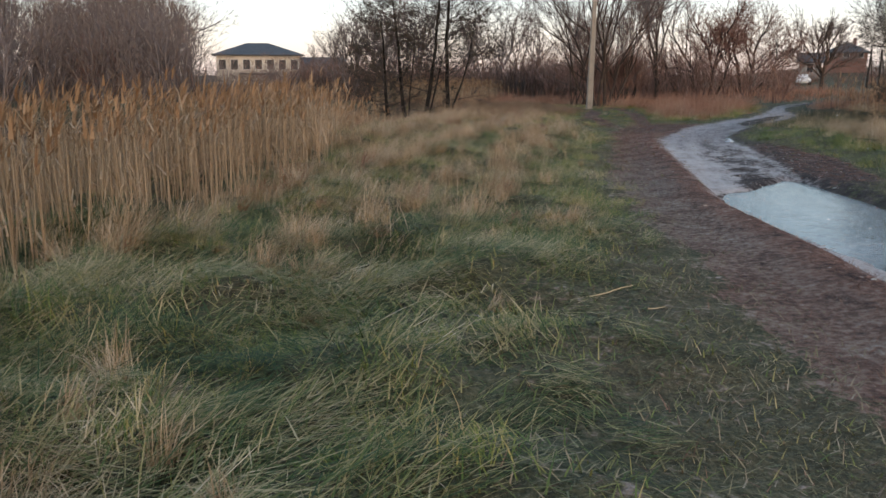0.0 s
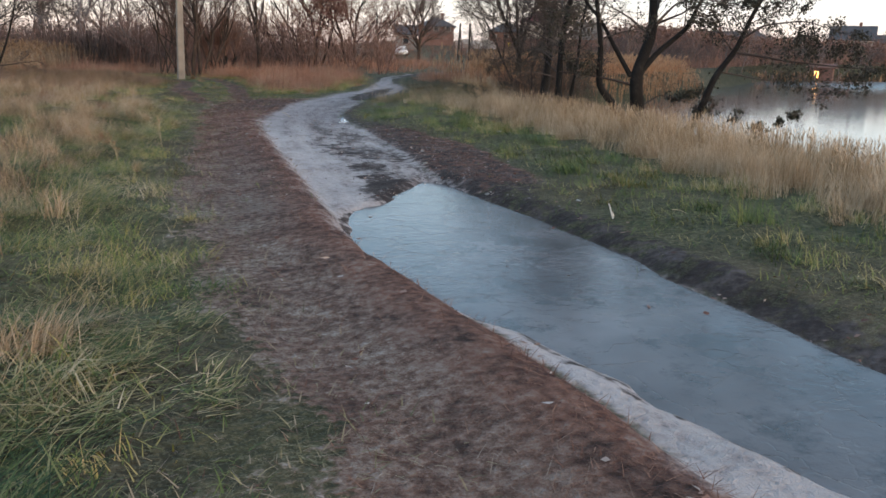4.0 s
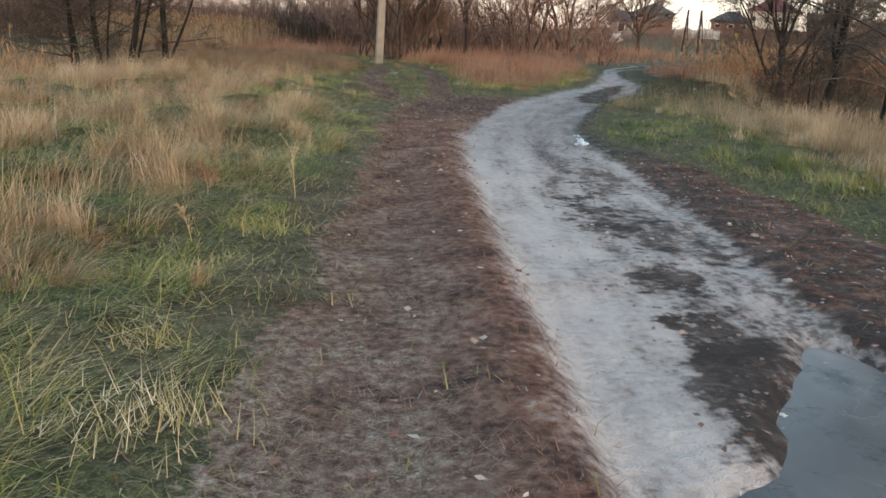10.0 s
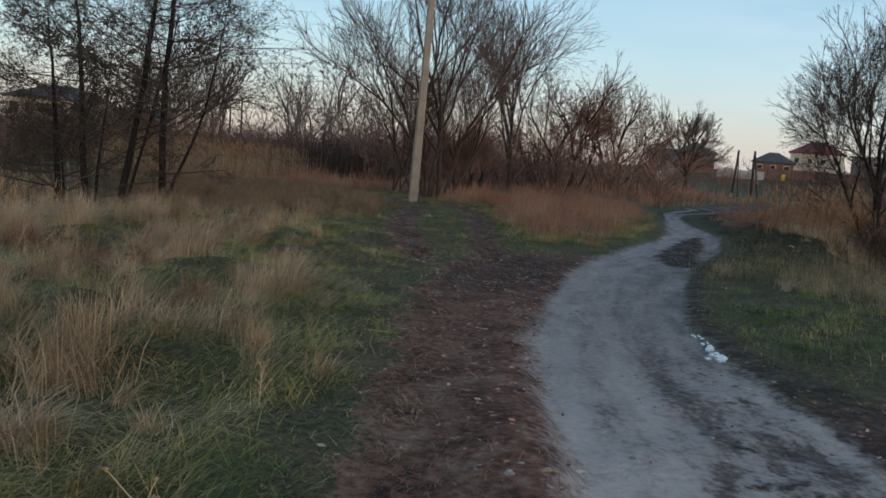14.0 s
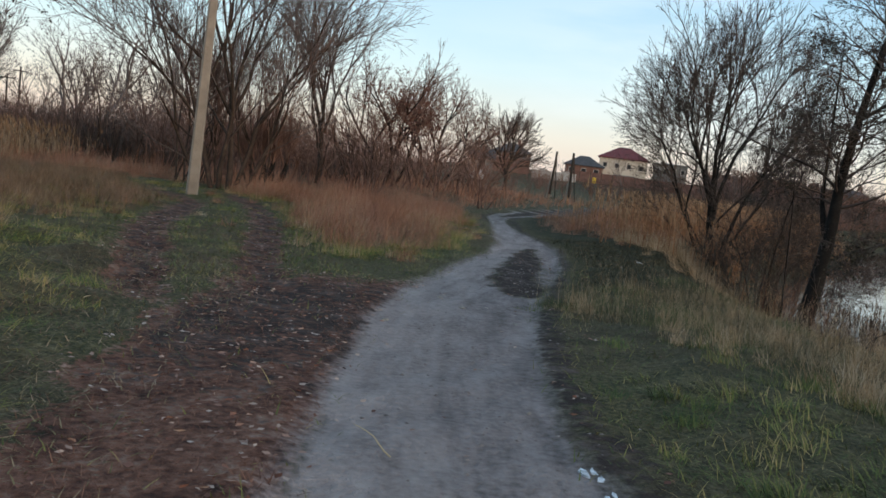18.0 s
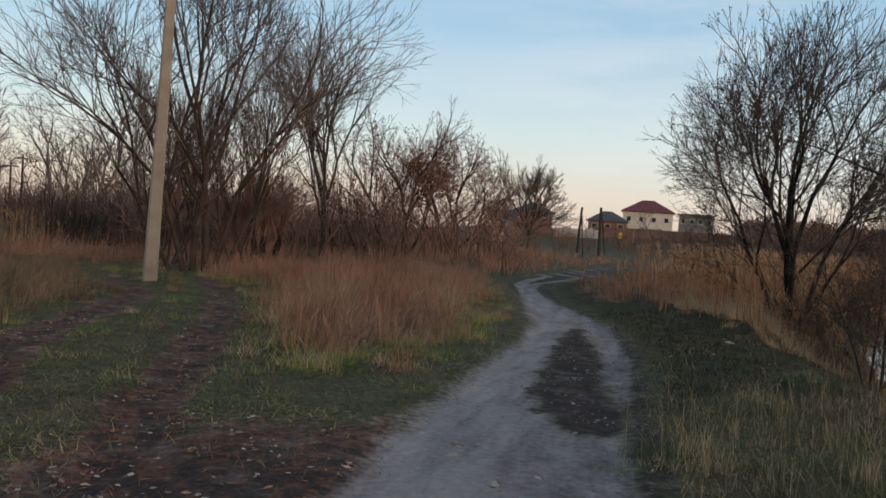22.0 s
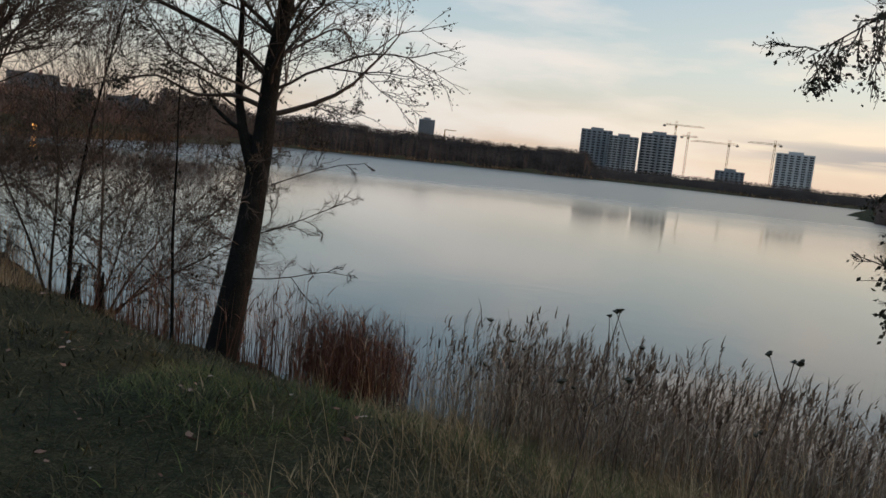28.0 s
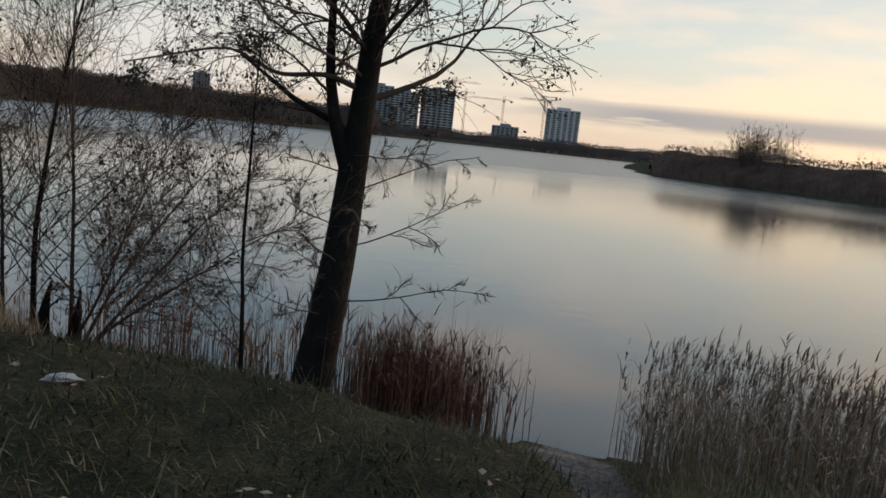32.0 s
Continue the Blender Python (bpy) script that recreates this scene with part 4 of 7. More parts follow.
def forked(rng, p, d, length, r, depth, spread, out, up=0.06, fine=0.004):
    """A branch that forks again and again: fills out with (points, radii)."""
    r = max(r, fine)
    seg = limb(rng, p, d, length, r, max(r * 0.74, fine * 0.8), 3 if depth > 1 else 2, 0.075, up * 0.5)
    out.append(seg)
    if depth == 0:
        return
    e = seg[0][-1] - seg[0][-2]
    e /= np.linalg.norm(e)
    for k in range(2 if rng.uniform() < 0.6 else 3):
        nd = turned(rng, e, spread * rng.uniform(0.25, 0.7) if k == 0 else spread * rng.uniform(0.7, 1.35)) + np.array((0, 0, up))
        forked(rng, seg[0][-1], nd / np.linalg.norm(nd), length * (rng.uniform(0.74, 0.9) if k == 0 else rng.uniform(0.6, 0.82)), r * (0.74 if k == 0 else 0.6), depth - 1, spread, out, up, fine)
    for k in range(2 if depth < 5 else 1):
        if depth > 1 and rng.uniform() < 0.8:
            q, de = along(seg[0], rng.uniform(0.25, 0.9))
            nd = turned(rng, de, spread * rng.uniform(1.1, 1.8)) + np.array((0, 0, up))
            forked(rng, q, nd / np.linalg.norm(nd), length * rng.uniform(0.5, 0.75), r * 0.4, depth - 2, spread, out, up, fine)


def leaf_cloud(rng, at, n, size, droop=0.5):
    """Small folded leaves hung at random on the given places."""
    p = at[rng.integers(0, len(at), n)] + rng.normal(0, size * 0.6, (n, 3))
    d = rng.normal(0, 1, (n, 3)) + np.array((0, 0, -droop * 2))
    d /= np.linalg.norm(d, axis=1, keepdims=True)
    s = np.cross(d, rng.normal(0, 1, (n, 3)))
    s /= np.linalg.norm(s, axis=1, keepdims=True) + 1e-9
    up = np.cross(s, d)
    L = size * rng.uniform(0.6, 1.3, (n, 1))
    v = np.stack([p, p + d * L * 0.5 + s * L * 0.32 + up * L * 0.1, p + d * L, p + d * L * 0.5 - s * L * 0.32 + up * L * 0.1], 1).reshape(-1, 3)
    i = np.arange(n)[:, None] * 4
    return v, np.concatenate([i + np.array([[0, 1, 2]]), i + np.array([[0, 2, 3]])])


def tree(name, label, x, y, z, seed, stems, bark, twig, boughs=10, twigs=6, sprays=3, leaves=0, leaf_mat=None, leaf=0.06, rz=0, sides=7, group="", category="tree", leaf_from=0.0, **shape):
    thick, thin, spots = grow(seed, stems, boughs, twigs, sprays, **shape)
    ob = thing(name, label, category, x, y, z, rz, group)
    cut = min(0.035, 0.6 * max(s[3] for s in stems))
    big = [t for t in thick if t[1][0] > cut]
    small = [t for t in thick if t[1][0] <= cut]
    v, f = tubes(big, sides)
    part("trunk", fast_mesh("trunk", v, f, bark, True), ob)
    v1 = tubes(small, 4) if small else None
    v2 = tubes(thin, 3)
    v, f = joined([v1, v2]) if v1 else v2
    part("crown", fast_mesh("crown", v, f, twig, True), ob)
    if leaves:
        v, f = leaf_cloud(np.random.default_rng(seed + 1), spots[spots[:, 2] > leaf_from], leaves, leaf)
        part("foliage", fast_mesh("foliage", v, f, leaf_mat), ob)
    return ob


def fork_tree(name, label, x, y, z, seed, stems, bark, twig, spread=0.5, up=0.06, fine=0.006, leaves=0, leaf_mat=None, leaf=0.06, group="", category="tree", rz=0):
    """stems: (base, direction, height, radius, depth)."""
    rng = np.random.default_rng(seed)
    out = []
    for base, d, tall, r, depth in stems:
        d = np.array(d, float) / np.linalg.norm(d)
        forked(rng, np.array(base, float), d, tall * 0.225 / (1 - 0.80 ** (depth + 1)), r, depth, spread, out, up, fine)
    ob = thing(name, label, category, x, y, z, rz, group)
    edge = min(0.03, 0.5 * max(s[3] for s in stems))
    v, f = tubes([t for t in out if t[1][0] > edge], 7)
    part("trunk", fast_mesh("trunk", v, f, bark, True), ob)
    thin = [t for t in out if t[1][0] <= edge]
    v, f = tubes(thin, 3)
    part("crown", fast_mesh("crown", v, f, twig, True), ob)
    if leaves:
        v, f = leaf_cloud(np.random.default_rng(seed + 1), np.concatenate([t[0][1:] for t in thin if t[1][0] < fine * 2]), leaves, leaf)
        part("foliage", fast_mesh("foliage", v, f, leaf_mat), ob)
    return ob


def foot(x, y, sink=0.12):
    return float(height(x, y)) - sink


# tall bare willow with many stems behind the pole
fork_tree("willow_tree", "tall bare many-stemmed willow standing behind the concrete pole", 8.15, 45.3, foot(8.15, 45.3), 11,
     [((0, 0, 0), (-0.30, 0.1, 1), 8.4, 0.085, 7), ((0.2, 0.1, 0), (-0.10, -0.1, 1), 8.9, 0.09, 7), ((0.5, 0, 0), (0.08, 0.1, 1), 9.0, 0.10, 7), ((0.7, 0.3, 0), (0.24, 0, 1), 8.4, 0.08, 7), ((-0.3, 0.4, 0), (-0.48, 0.2, 1), 7.0, 0.06, 6), ((0.9, -0.2, 0), (0.38, -0.1, 1), 6.4, 0.055, 6)],
     WILLOW_BARK, TWIG_GREY, 0.50, 0.045, 0.0042)
fork_tree("willow_bush", "dense bare willow thicket with reddish shoots", 8.7, 47.6, foot(8.7, 47.6), 12,
     [((random.uniform(-1.5, 1.5), random.uniform(-0.8, 0.8), 0), (random.uniform(-0.4, 0.4), random.uniform(-0.4, 0.4), 1), random.uniform(3.6, 6.2), 0.035, 5) for _ in range(18)],
     WILLOW_BARK, TWIG_RED, 0.38, 0.1, 0.006, category="bush")
# pollarded willow: black stump with a brush of shoots
tree("pollard_willow", "old pollarded willow, blackened trunk with a brush of thin shoots", 10.8, 50.6, foot(10.8, 50.6), 13,
     [((0, 0, 0), (-0.5, 0, 1), 1.5, 0.2), ((0.1, 0, 0), (0.1, 0.1, 1), 1.5, 0.22), ((0.3, 0, 0), (0.7, 0, 1), 1.6, 0.19), ((-0.2, 0.1, 0), (-0.9, 0.1, 0.9), 1.3, 0.15)],
     DARK_BARK, TWIG_RED, 24, 7, 3, angle=0.4, rise=0.14, bough_len=1.75, twig_len=0.4, first=0.5, fine=0.006)
fork_tree("poplar_tree", "slender bare tree with a forked trunk in rusty grass", 14.6, 58.5, foot(14.6, 58.5), 14,
     [((0, 0, 0), (0.05, 0, 1), 9.4, 0.15, 7), ((0.1, 0, 2.6), (0.26, 0.1, 1), 6.4, 0.07, 6), ((0.08, 0, 3.0), (-0.26, 0.1, 1), 5.8, 0.065, 6)],
     WILLOW_BARK, TWIG_GREY, 0.42, 0.06, 0.005)
fork_tree("hawthorn_tree", "low spreading tree with clumps of withered dark red leaves", 21.0, 68.0, foot(21, 68), 15,
     [((0, 0, 0), (-0.3, 0, 1), 7.4, 0.13, 7), ((0.3, 0, 0), (0.35, 0.1, 1), 7.6, 0.14, 7), ((0.8, 0.2, 0), (0.6, 0, 1), 6.0, 0.1, 6), ((-0.4, 0, 0), (-0.6, 0, 1), 5.6, 0.09, 6)],
     DARK_BARK, TWIG_RED, 0.58, 0.04, 0.0065, 2600, RED_LEAF, 0.13, "row of trees by the field")
fork_tree("locust_tree", "spreading bare tree with a few dry pods", 26.0, 74.0, foot(26, 74), 16,
     [((0, 0, 0), (-0.15, 0, 1), 8.4, 0.15, 7), ((0.4, 0, 0), (0.36, 0.1, 1), 7.8, 0.14, 7), ((0.9, 0, 0), (0.65, 0, 1), 6.8, 0.11, 6), ((-0.3, 0, 0), (-0.5, 0, 1), 6.4, 0.1, 6)],
     DARK_BARK, TWIG_RED, 0.58, 0.04, 0.0065, 1300, RED_LEAF, 0.12, "row of trees by the field")
fork_tree("field_bush", "reddish bare bush among the field trees", 17.8, 64.0, foot(17.8, 64), 18,
     [((random.uniform(-1.2, 1.2), random.uniform(-0.6, 0.6), 0), (random.uniform(-0.6, 0.6), random.uniform(-0.4, 0.4), 1), random.uniform(3.5, 5.2), 0.05, 4) for _ in range(9)],
     DARK_BARK, TWIG_RED, 0.5, 0.07, 0.008, category="bush")
fork_tree("round_willow", "round-crowned bare willow beside the far track", 37.6, 84.6, foot(37.6, 84.6), 17,
     [((0, 0, 0), (0.0, 0, 1), 7.4, 0.2, 7), ((0, 0, 1.8), (-0.45, 0, 1), 5.9, 0.11, 7), ((0, 0, 1.8), (0.42, 0.2, 1), 5.9, 0.11, 7), ((0, 0, 1.5), (-0.8, 0.2, 0.9), 4.6, 0.09, 6), ((0, 0, 1.5), (0.8, 0.2, 0.9), 4.6, 0.09, 6)],
     WILLOW_BARK, TWIG_GREY, 0.48, 0.05, 0.008)
# alders by the pond
for ax, ay, hh, lean, sd in [(-0.75, 35.5, 9.8, 0.05, 21), (0.2, 35.7, 9.6, 0.06, 22), (-1.6, 36.1, 8.0, -0.05, 23), (-2.4, 36.6, 5.6, -0.10, 24)]:
    tree("alder_tree", "dark alder with thin level boughs and shrivelled leaves by the pond", ax, ay, foot(ax, ay), sd,
         [((0, 0, 0), (lean, 0, 1), hh, 0.098), ((0.1, 0.1, 0.2), (lean * 2 + 0.14, 0.1, 1), hh * 0.6, 0.045, 12, 0.35), ((0, 0, 0.8), (0.8, -0.3, 0.12), 2.0, 0.02, 6, 0.3)],
         DARK_BARK, TWIG_DARK, 54, 9, 3, leaves=13000, leaf_mat=ALDER_LEAF, leaf=0.048, leaf_from=1.5, angle=1.3, rise=0.016, bough_len=0.40, first=0.15, fine=0.005, group="alders by the pond")
# alders on the lake bank
def across(points):
    """Bent stems drawn across the view from the track: (sideways, height) pairs."""
    return [(0.78 * u + 0.12 * math.sin(3 * w), -0.625 * u + 0.1 * math.cos(2 * w), w) for u, w in points]


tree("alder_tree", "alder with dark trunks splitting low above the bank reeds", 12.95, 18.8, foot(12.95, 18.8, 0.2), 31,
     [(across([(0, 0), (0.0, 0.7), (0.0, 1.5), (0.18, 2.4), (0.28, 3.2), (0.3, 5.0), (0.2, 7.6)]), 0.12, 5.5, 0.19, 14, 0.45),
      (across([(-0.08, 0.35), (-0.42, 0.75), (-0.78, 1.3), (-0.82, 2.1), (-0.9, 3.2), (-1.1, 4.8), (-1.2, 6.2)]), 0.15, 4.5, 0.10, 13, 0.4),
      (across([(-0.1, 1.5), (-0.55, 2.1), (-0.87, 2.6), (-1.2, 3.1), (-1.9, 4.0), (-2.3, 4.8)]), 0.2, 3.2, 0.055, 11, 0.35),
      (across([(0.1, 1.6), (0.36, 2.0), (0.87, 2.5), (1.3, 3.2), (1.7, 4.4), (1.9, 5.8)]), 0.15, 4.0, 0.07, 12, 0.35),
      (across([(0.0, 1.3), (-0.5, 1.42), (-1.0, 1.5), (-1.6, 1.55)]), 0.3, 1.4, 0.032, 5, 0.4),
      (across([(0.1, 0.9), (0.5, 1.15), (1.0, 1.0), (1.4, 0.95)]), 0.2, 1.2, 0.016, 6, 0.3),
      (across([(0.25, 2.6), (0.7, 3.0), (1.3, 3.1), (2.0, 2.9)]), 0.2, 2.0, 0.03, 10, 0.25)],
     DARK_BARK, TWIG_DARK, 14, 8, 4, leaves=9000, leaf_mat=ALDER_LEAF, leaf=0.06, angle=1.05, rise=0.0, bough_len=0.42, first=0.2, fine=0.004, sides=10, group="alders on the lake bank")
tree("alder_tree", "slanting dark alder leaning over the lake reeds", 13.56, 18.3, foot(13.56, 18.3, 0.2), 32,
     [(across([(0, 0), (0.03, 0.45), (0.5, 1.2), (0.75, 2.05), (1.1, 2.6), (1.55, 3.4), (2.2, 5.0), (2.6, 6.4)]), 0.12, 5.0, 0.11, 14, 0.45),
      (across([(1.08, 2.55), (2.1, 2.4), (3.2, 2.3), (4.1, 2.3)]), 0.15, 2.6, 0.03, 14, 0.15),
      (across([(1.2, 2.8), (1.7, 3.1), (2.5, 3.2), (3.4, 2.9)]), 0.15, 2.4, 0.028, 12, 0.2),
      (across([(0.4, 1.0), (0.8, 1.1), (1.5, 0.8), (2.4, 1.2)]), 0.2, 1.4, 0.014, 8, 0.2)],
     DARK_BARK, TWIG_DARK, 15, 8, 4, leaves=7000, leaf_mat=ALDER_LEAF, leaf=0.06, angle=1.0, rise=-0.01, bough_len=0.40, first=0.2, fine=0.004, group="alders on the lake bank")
tree("alder_tree", "young alder with drooping catkin sprays over the reeds", 14.2, 23.6, foot(14.2, 23.6), 33,
     [((0, 0, 0), (-0.03, 0.05, 1), 7.5, 0.11), ((0.1, 0.1, 0), (0.02, 0.25, 1), 6.0, 0.07), ((0.2, 0, 0), (0.3, 0.1, 1), 5.6, 0.06), ([(0.05, 0.1, 3.3), (0.6, 1.0, 3.75), (1.15, 2.0, 3.6), (1.4, 2.55, 3.3), (1.55, 2.95, 3.0)], 0.15, 1.7, 0.02, 22, 0.35),
      ([(0.0, 0.1, 1.8), (0.05, 1.2, 2.25), (0.02, 2.1, 2.1), (-0.3, 2.5, 1.85), (-0.65, 2.7, 1.7)], 0.15, 1.7, 0.02, 26, 0.35),
      ([(0.1, 0.1, 1.5), (0.25, 1.3, 2.0), (0.35, 2.1, 1.9), (0.25, 2.67, 1.62)], 0.15, 1.6, 0.018, 20, 0.35),
      ([(0.1, 0.1, 2.3), (0.6, 1.2, 2.55), (0.8, 2.0, 2.3), (0.75, 2.5, 2.0)], 0.15, 1.5, 0.016, 16, 0.35)],
     DARK_BARK, TWIG_DARK, 17, 7, 4, leaves=5200, leaf_mat=ALDER_LEAF, leaf=0.036, angle=1.0, rise=-0.03, bough_len=0.36, first=0.22, fine=0.0035, group="alders on the lake bank")
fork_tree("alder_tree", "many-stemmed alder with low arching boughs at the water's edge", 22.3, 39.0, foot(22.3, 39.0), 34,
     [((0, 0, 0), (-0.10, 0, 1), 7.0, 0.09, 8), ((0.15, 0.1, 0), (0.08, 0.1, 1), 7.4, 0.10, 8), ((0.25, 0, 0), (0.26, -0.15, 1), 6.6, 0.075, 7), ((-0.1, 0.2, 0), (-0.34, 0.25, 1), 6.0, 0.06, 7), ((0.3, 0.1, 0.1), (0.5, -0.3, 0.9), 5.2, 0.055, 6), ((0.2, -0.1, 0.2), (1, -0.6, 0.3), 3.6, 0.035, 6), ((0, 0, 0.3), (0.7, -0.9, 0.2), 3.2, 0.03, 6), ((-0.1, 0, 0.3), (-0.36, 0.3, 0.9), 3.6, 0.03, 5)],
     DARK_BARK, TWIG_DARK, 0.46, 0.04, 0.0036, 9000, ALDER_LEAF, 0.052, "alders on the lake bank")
# the leaning alder: lower trunk bare but for thin shoots, crown above
gz = -1.25
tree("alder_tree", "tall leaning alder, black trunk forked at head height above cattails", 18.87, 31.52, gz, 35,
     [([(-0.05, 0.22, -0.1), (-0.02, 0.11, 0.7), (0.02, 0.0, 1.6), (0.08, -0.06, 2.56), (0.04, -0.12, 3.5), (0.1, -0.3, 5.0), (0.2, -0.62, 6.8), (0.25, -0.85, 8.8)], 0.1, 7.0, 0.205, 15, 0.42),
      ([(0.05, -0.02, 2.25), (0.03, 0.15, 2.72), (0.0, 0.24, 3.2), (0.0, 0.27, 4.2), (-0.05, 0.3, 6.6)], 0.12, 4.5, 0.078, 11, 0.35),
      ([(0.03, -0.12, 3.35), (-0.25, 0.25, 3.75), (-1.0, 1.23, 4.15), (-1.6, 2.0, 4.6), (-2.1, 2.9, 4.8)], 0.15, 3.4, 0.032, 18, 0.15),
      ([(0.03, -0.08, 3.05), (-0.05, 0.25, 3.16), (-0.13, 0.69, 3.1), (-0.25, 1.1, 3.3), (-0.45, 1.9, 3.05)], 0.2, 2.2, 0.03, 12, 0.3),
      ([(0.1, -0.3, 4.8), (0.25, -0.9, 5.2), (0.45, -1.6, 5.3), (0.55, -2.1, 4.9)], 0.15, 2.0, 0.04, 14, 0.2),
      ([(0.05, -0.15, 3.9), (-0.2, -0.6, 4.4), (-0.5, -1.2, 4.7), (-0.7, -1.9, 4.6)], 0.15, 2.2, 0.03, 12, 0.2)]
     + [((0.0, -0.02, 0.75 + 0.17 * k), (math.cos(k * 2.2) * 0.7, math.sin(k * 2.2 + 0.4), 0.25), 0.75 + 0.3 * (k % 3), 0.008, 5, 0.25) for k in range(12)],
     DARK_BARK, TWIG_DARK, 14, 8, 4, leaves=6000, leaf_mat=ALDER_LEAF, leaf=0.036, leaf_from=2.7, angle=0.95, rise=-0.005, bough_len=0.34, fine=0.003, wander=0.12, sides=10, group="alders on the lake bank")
leaning = [o for o in bpy.data.objects if o.parent is None and o.name.startswith("alder_tree")][-1]
g = np.random.default_rng(335)
boughs_ = []
for k in range(30):
    f_ = k / 29
    a_ = k * 2.4
    forked(g, np.array((0.05 + 0.15 * f_, -0.1 - 0.6 * f_, 3.0 + 3.8 * f_)), np.array((math.cos(a_) * 0.75, math.sin(a_) * 0.75, 0.45)) / 0.87, 0.64 - 0.16 * f_, 0.022, 5, 0.55, boughs_, 0.0, 0.0036)
v, f = tubes(boughs_, 3)
part("bough", fast_mesh("bough", v, f, TWIG_DARK, True), leaning)
v, f = leaf_cloud(g, np.concatenate([t[0][1:] for t in boughs_ if t[1][0] < 0.006]), 9000, 0.042)
part("foliage", fast_mesh("foliage", v, f, ALDER_LEAF), leaning, "small dark catkins and cones")
tree("alder_sapling", "thin bare alder sapling beside the leaning trunk", 18.9, 32.35, foot(18.9, 32.35), 36,
     [((0, 0, 0), (0.02, 0.0, 1), 3.9, 0.024)], DARK_BARK, TWIG_DARK, 22, 6, 2, leaves=180, leaf_mat=ALDER_LEAF, leaf=0.05, angle=0.75, rise=0.02, bough_len=0.42, first=0.08, fine=0.0025, category="sapling")
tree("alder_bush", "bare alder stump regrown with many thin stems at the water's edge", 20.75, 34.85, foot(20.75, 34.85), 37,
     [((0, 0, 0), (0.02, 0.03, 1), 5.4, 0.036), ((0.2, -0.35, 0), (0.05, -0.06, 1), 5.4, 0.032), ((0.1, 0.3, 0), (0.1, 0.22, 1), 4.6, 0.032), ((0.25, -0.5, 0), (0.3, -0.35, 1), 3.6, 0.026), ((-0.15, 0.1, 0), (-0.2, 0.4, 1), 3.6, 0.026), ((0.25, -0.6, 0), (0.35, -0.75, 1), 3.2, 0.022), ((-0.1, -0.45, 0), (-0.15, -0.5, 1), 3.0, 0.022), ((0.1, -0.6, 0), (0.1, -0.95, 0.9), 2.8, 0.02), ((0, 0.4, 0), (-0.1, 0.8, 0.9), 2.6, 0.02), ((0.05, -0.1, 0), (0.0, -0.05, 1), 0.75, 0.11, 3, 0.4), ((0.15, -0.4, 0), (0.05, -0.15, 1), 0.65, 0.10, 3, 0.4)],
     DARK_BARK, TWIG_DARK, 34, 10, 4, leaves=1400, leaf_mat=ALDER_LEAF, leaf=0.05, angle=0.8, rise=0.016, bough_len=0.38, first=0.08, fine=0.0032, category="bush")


# ---- background woods ----
def clear_view(x, y):
    """Keeps the sight line to the cream house open."""
    a = math.degrees(math.atan2(x - 0.3, y - 1.6))
    return not -16.8 < a < -9.3


def wood_shapes(seed, stems, depth, spread, up):
    """A few bare trees of unit height, as triangles, to plant again and again."""
    shapes = []
    for k in range(5):
        g = np.random.default_rng(seed + k)
        out = []
        for s in range(stems):
            d = np.array((g.normal(0, 0.1 + 0.12 * (stems > 1)), g.normal(0, 0.1 + 0.12 * (stems > 1)), 1.0))
            forked(g, np.array((g.normal(0, 0.03), g.normal(0, 0.03), 0.0)) * (stems > 1), d / np.linalg.norm(d), 0.24 * g.uniform(0.75, 1.05), 0.016 / stems ** 0.5, depth, spread, out, up, 0.0016)
        edge = 0.005
        v1, f1 = tubes([t for t in out if t[1][0] > edge], 3)
        f1 = np.concatenate([f1[:, [0, 1, 2]], f1[:, [0, 2, 3]]])
        thin = [t for t in out if t[1][0] <= edge]
        p0, p1 = np.array([t[0][0] for t in thin]), np.array([t[0][-1] for t in thin])
        d = p1 - p0
        side = np.cross(d, g.normal(0, 1, d.shape))
        side /= np.linalg.norm(side, axis=1, keepdims=True) + 1e-9
        w = np.array([t[1][0] for t in thin])[:, None]
        v2 = np.stack([p0 - side * w, p0 + side * w, p1 + side * w * 0.6], 1).reshape(-1, 3)
        v, f = joined([(v1, f1), (v2, np.arange(len(v2)).reshape(-1, 3))])
        shapes.append((v / v[:, 2].max(), f))
    return shapes


TREE_SHAPES = wood_shapes(500, 1, 6, 0.5, 0.07)
BUSH_SHAPES = wood_shapes(520, 4, 4, 0.55, 0.05)


def bare_woods(name, label, seed, places, h0, h1, twig, shapes, wide=1.0):
    """Distant bare trees as one mass of stems and twigs."""
    g = np.random.default_rng(seed)
    pieces = []
    for x, y in places:
        v, f = shapes[g.integers(0, len(shapes))]
        h, a = g.uniform(h0, h1), g.uniform(0, 2 * np.pi)
        ca, sa = math.cos(a) * h * wide, math.sin(a) * h * wide
        pieces.append((np.stack([v[:, 0] * ca - v[:, 1] * sa + x, v[:, 0] * sa + v[:, 1] * ca + y, v[:, 2] * h + float(height(x, y)) - 0.2], 1), f))
    v, f = joined(pieces)
    return tagged(new(name, fast_mesh(name, v, f, twig)), label, "woods", kind="stuff")


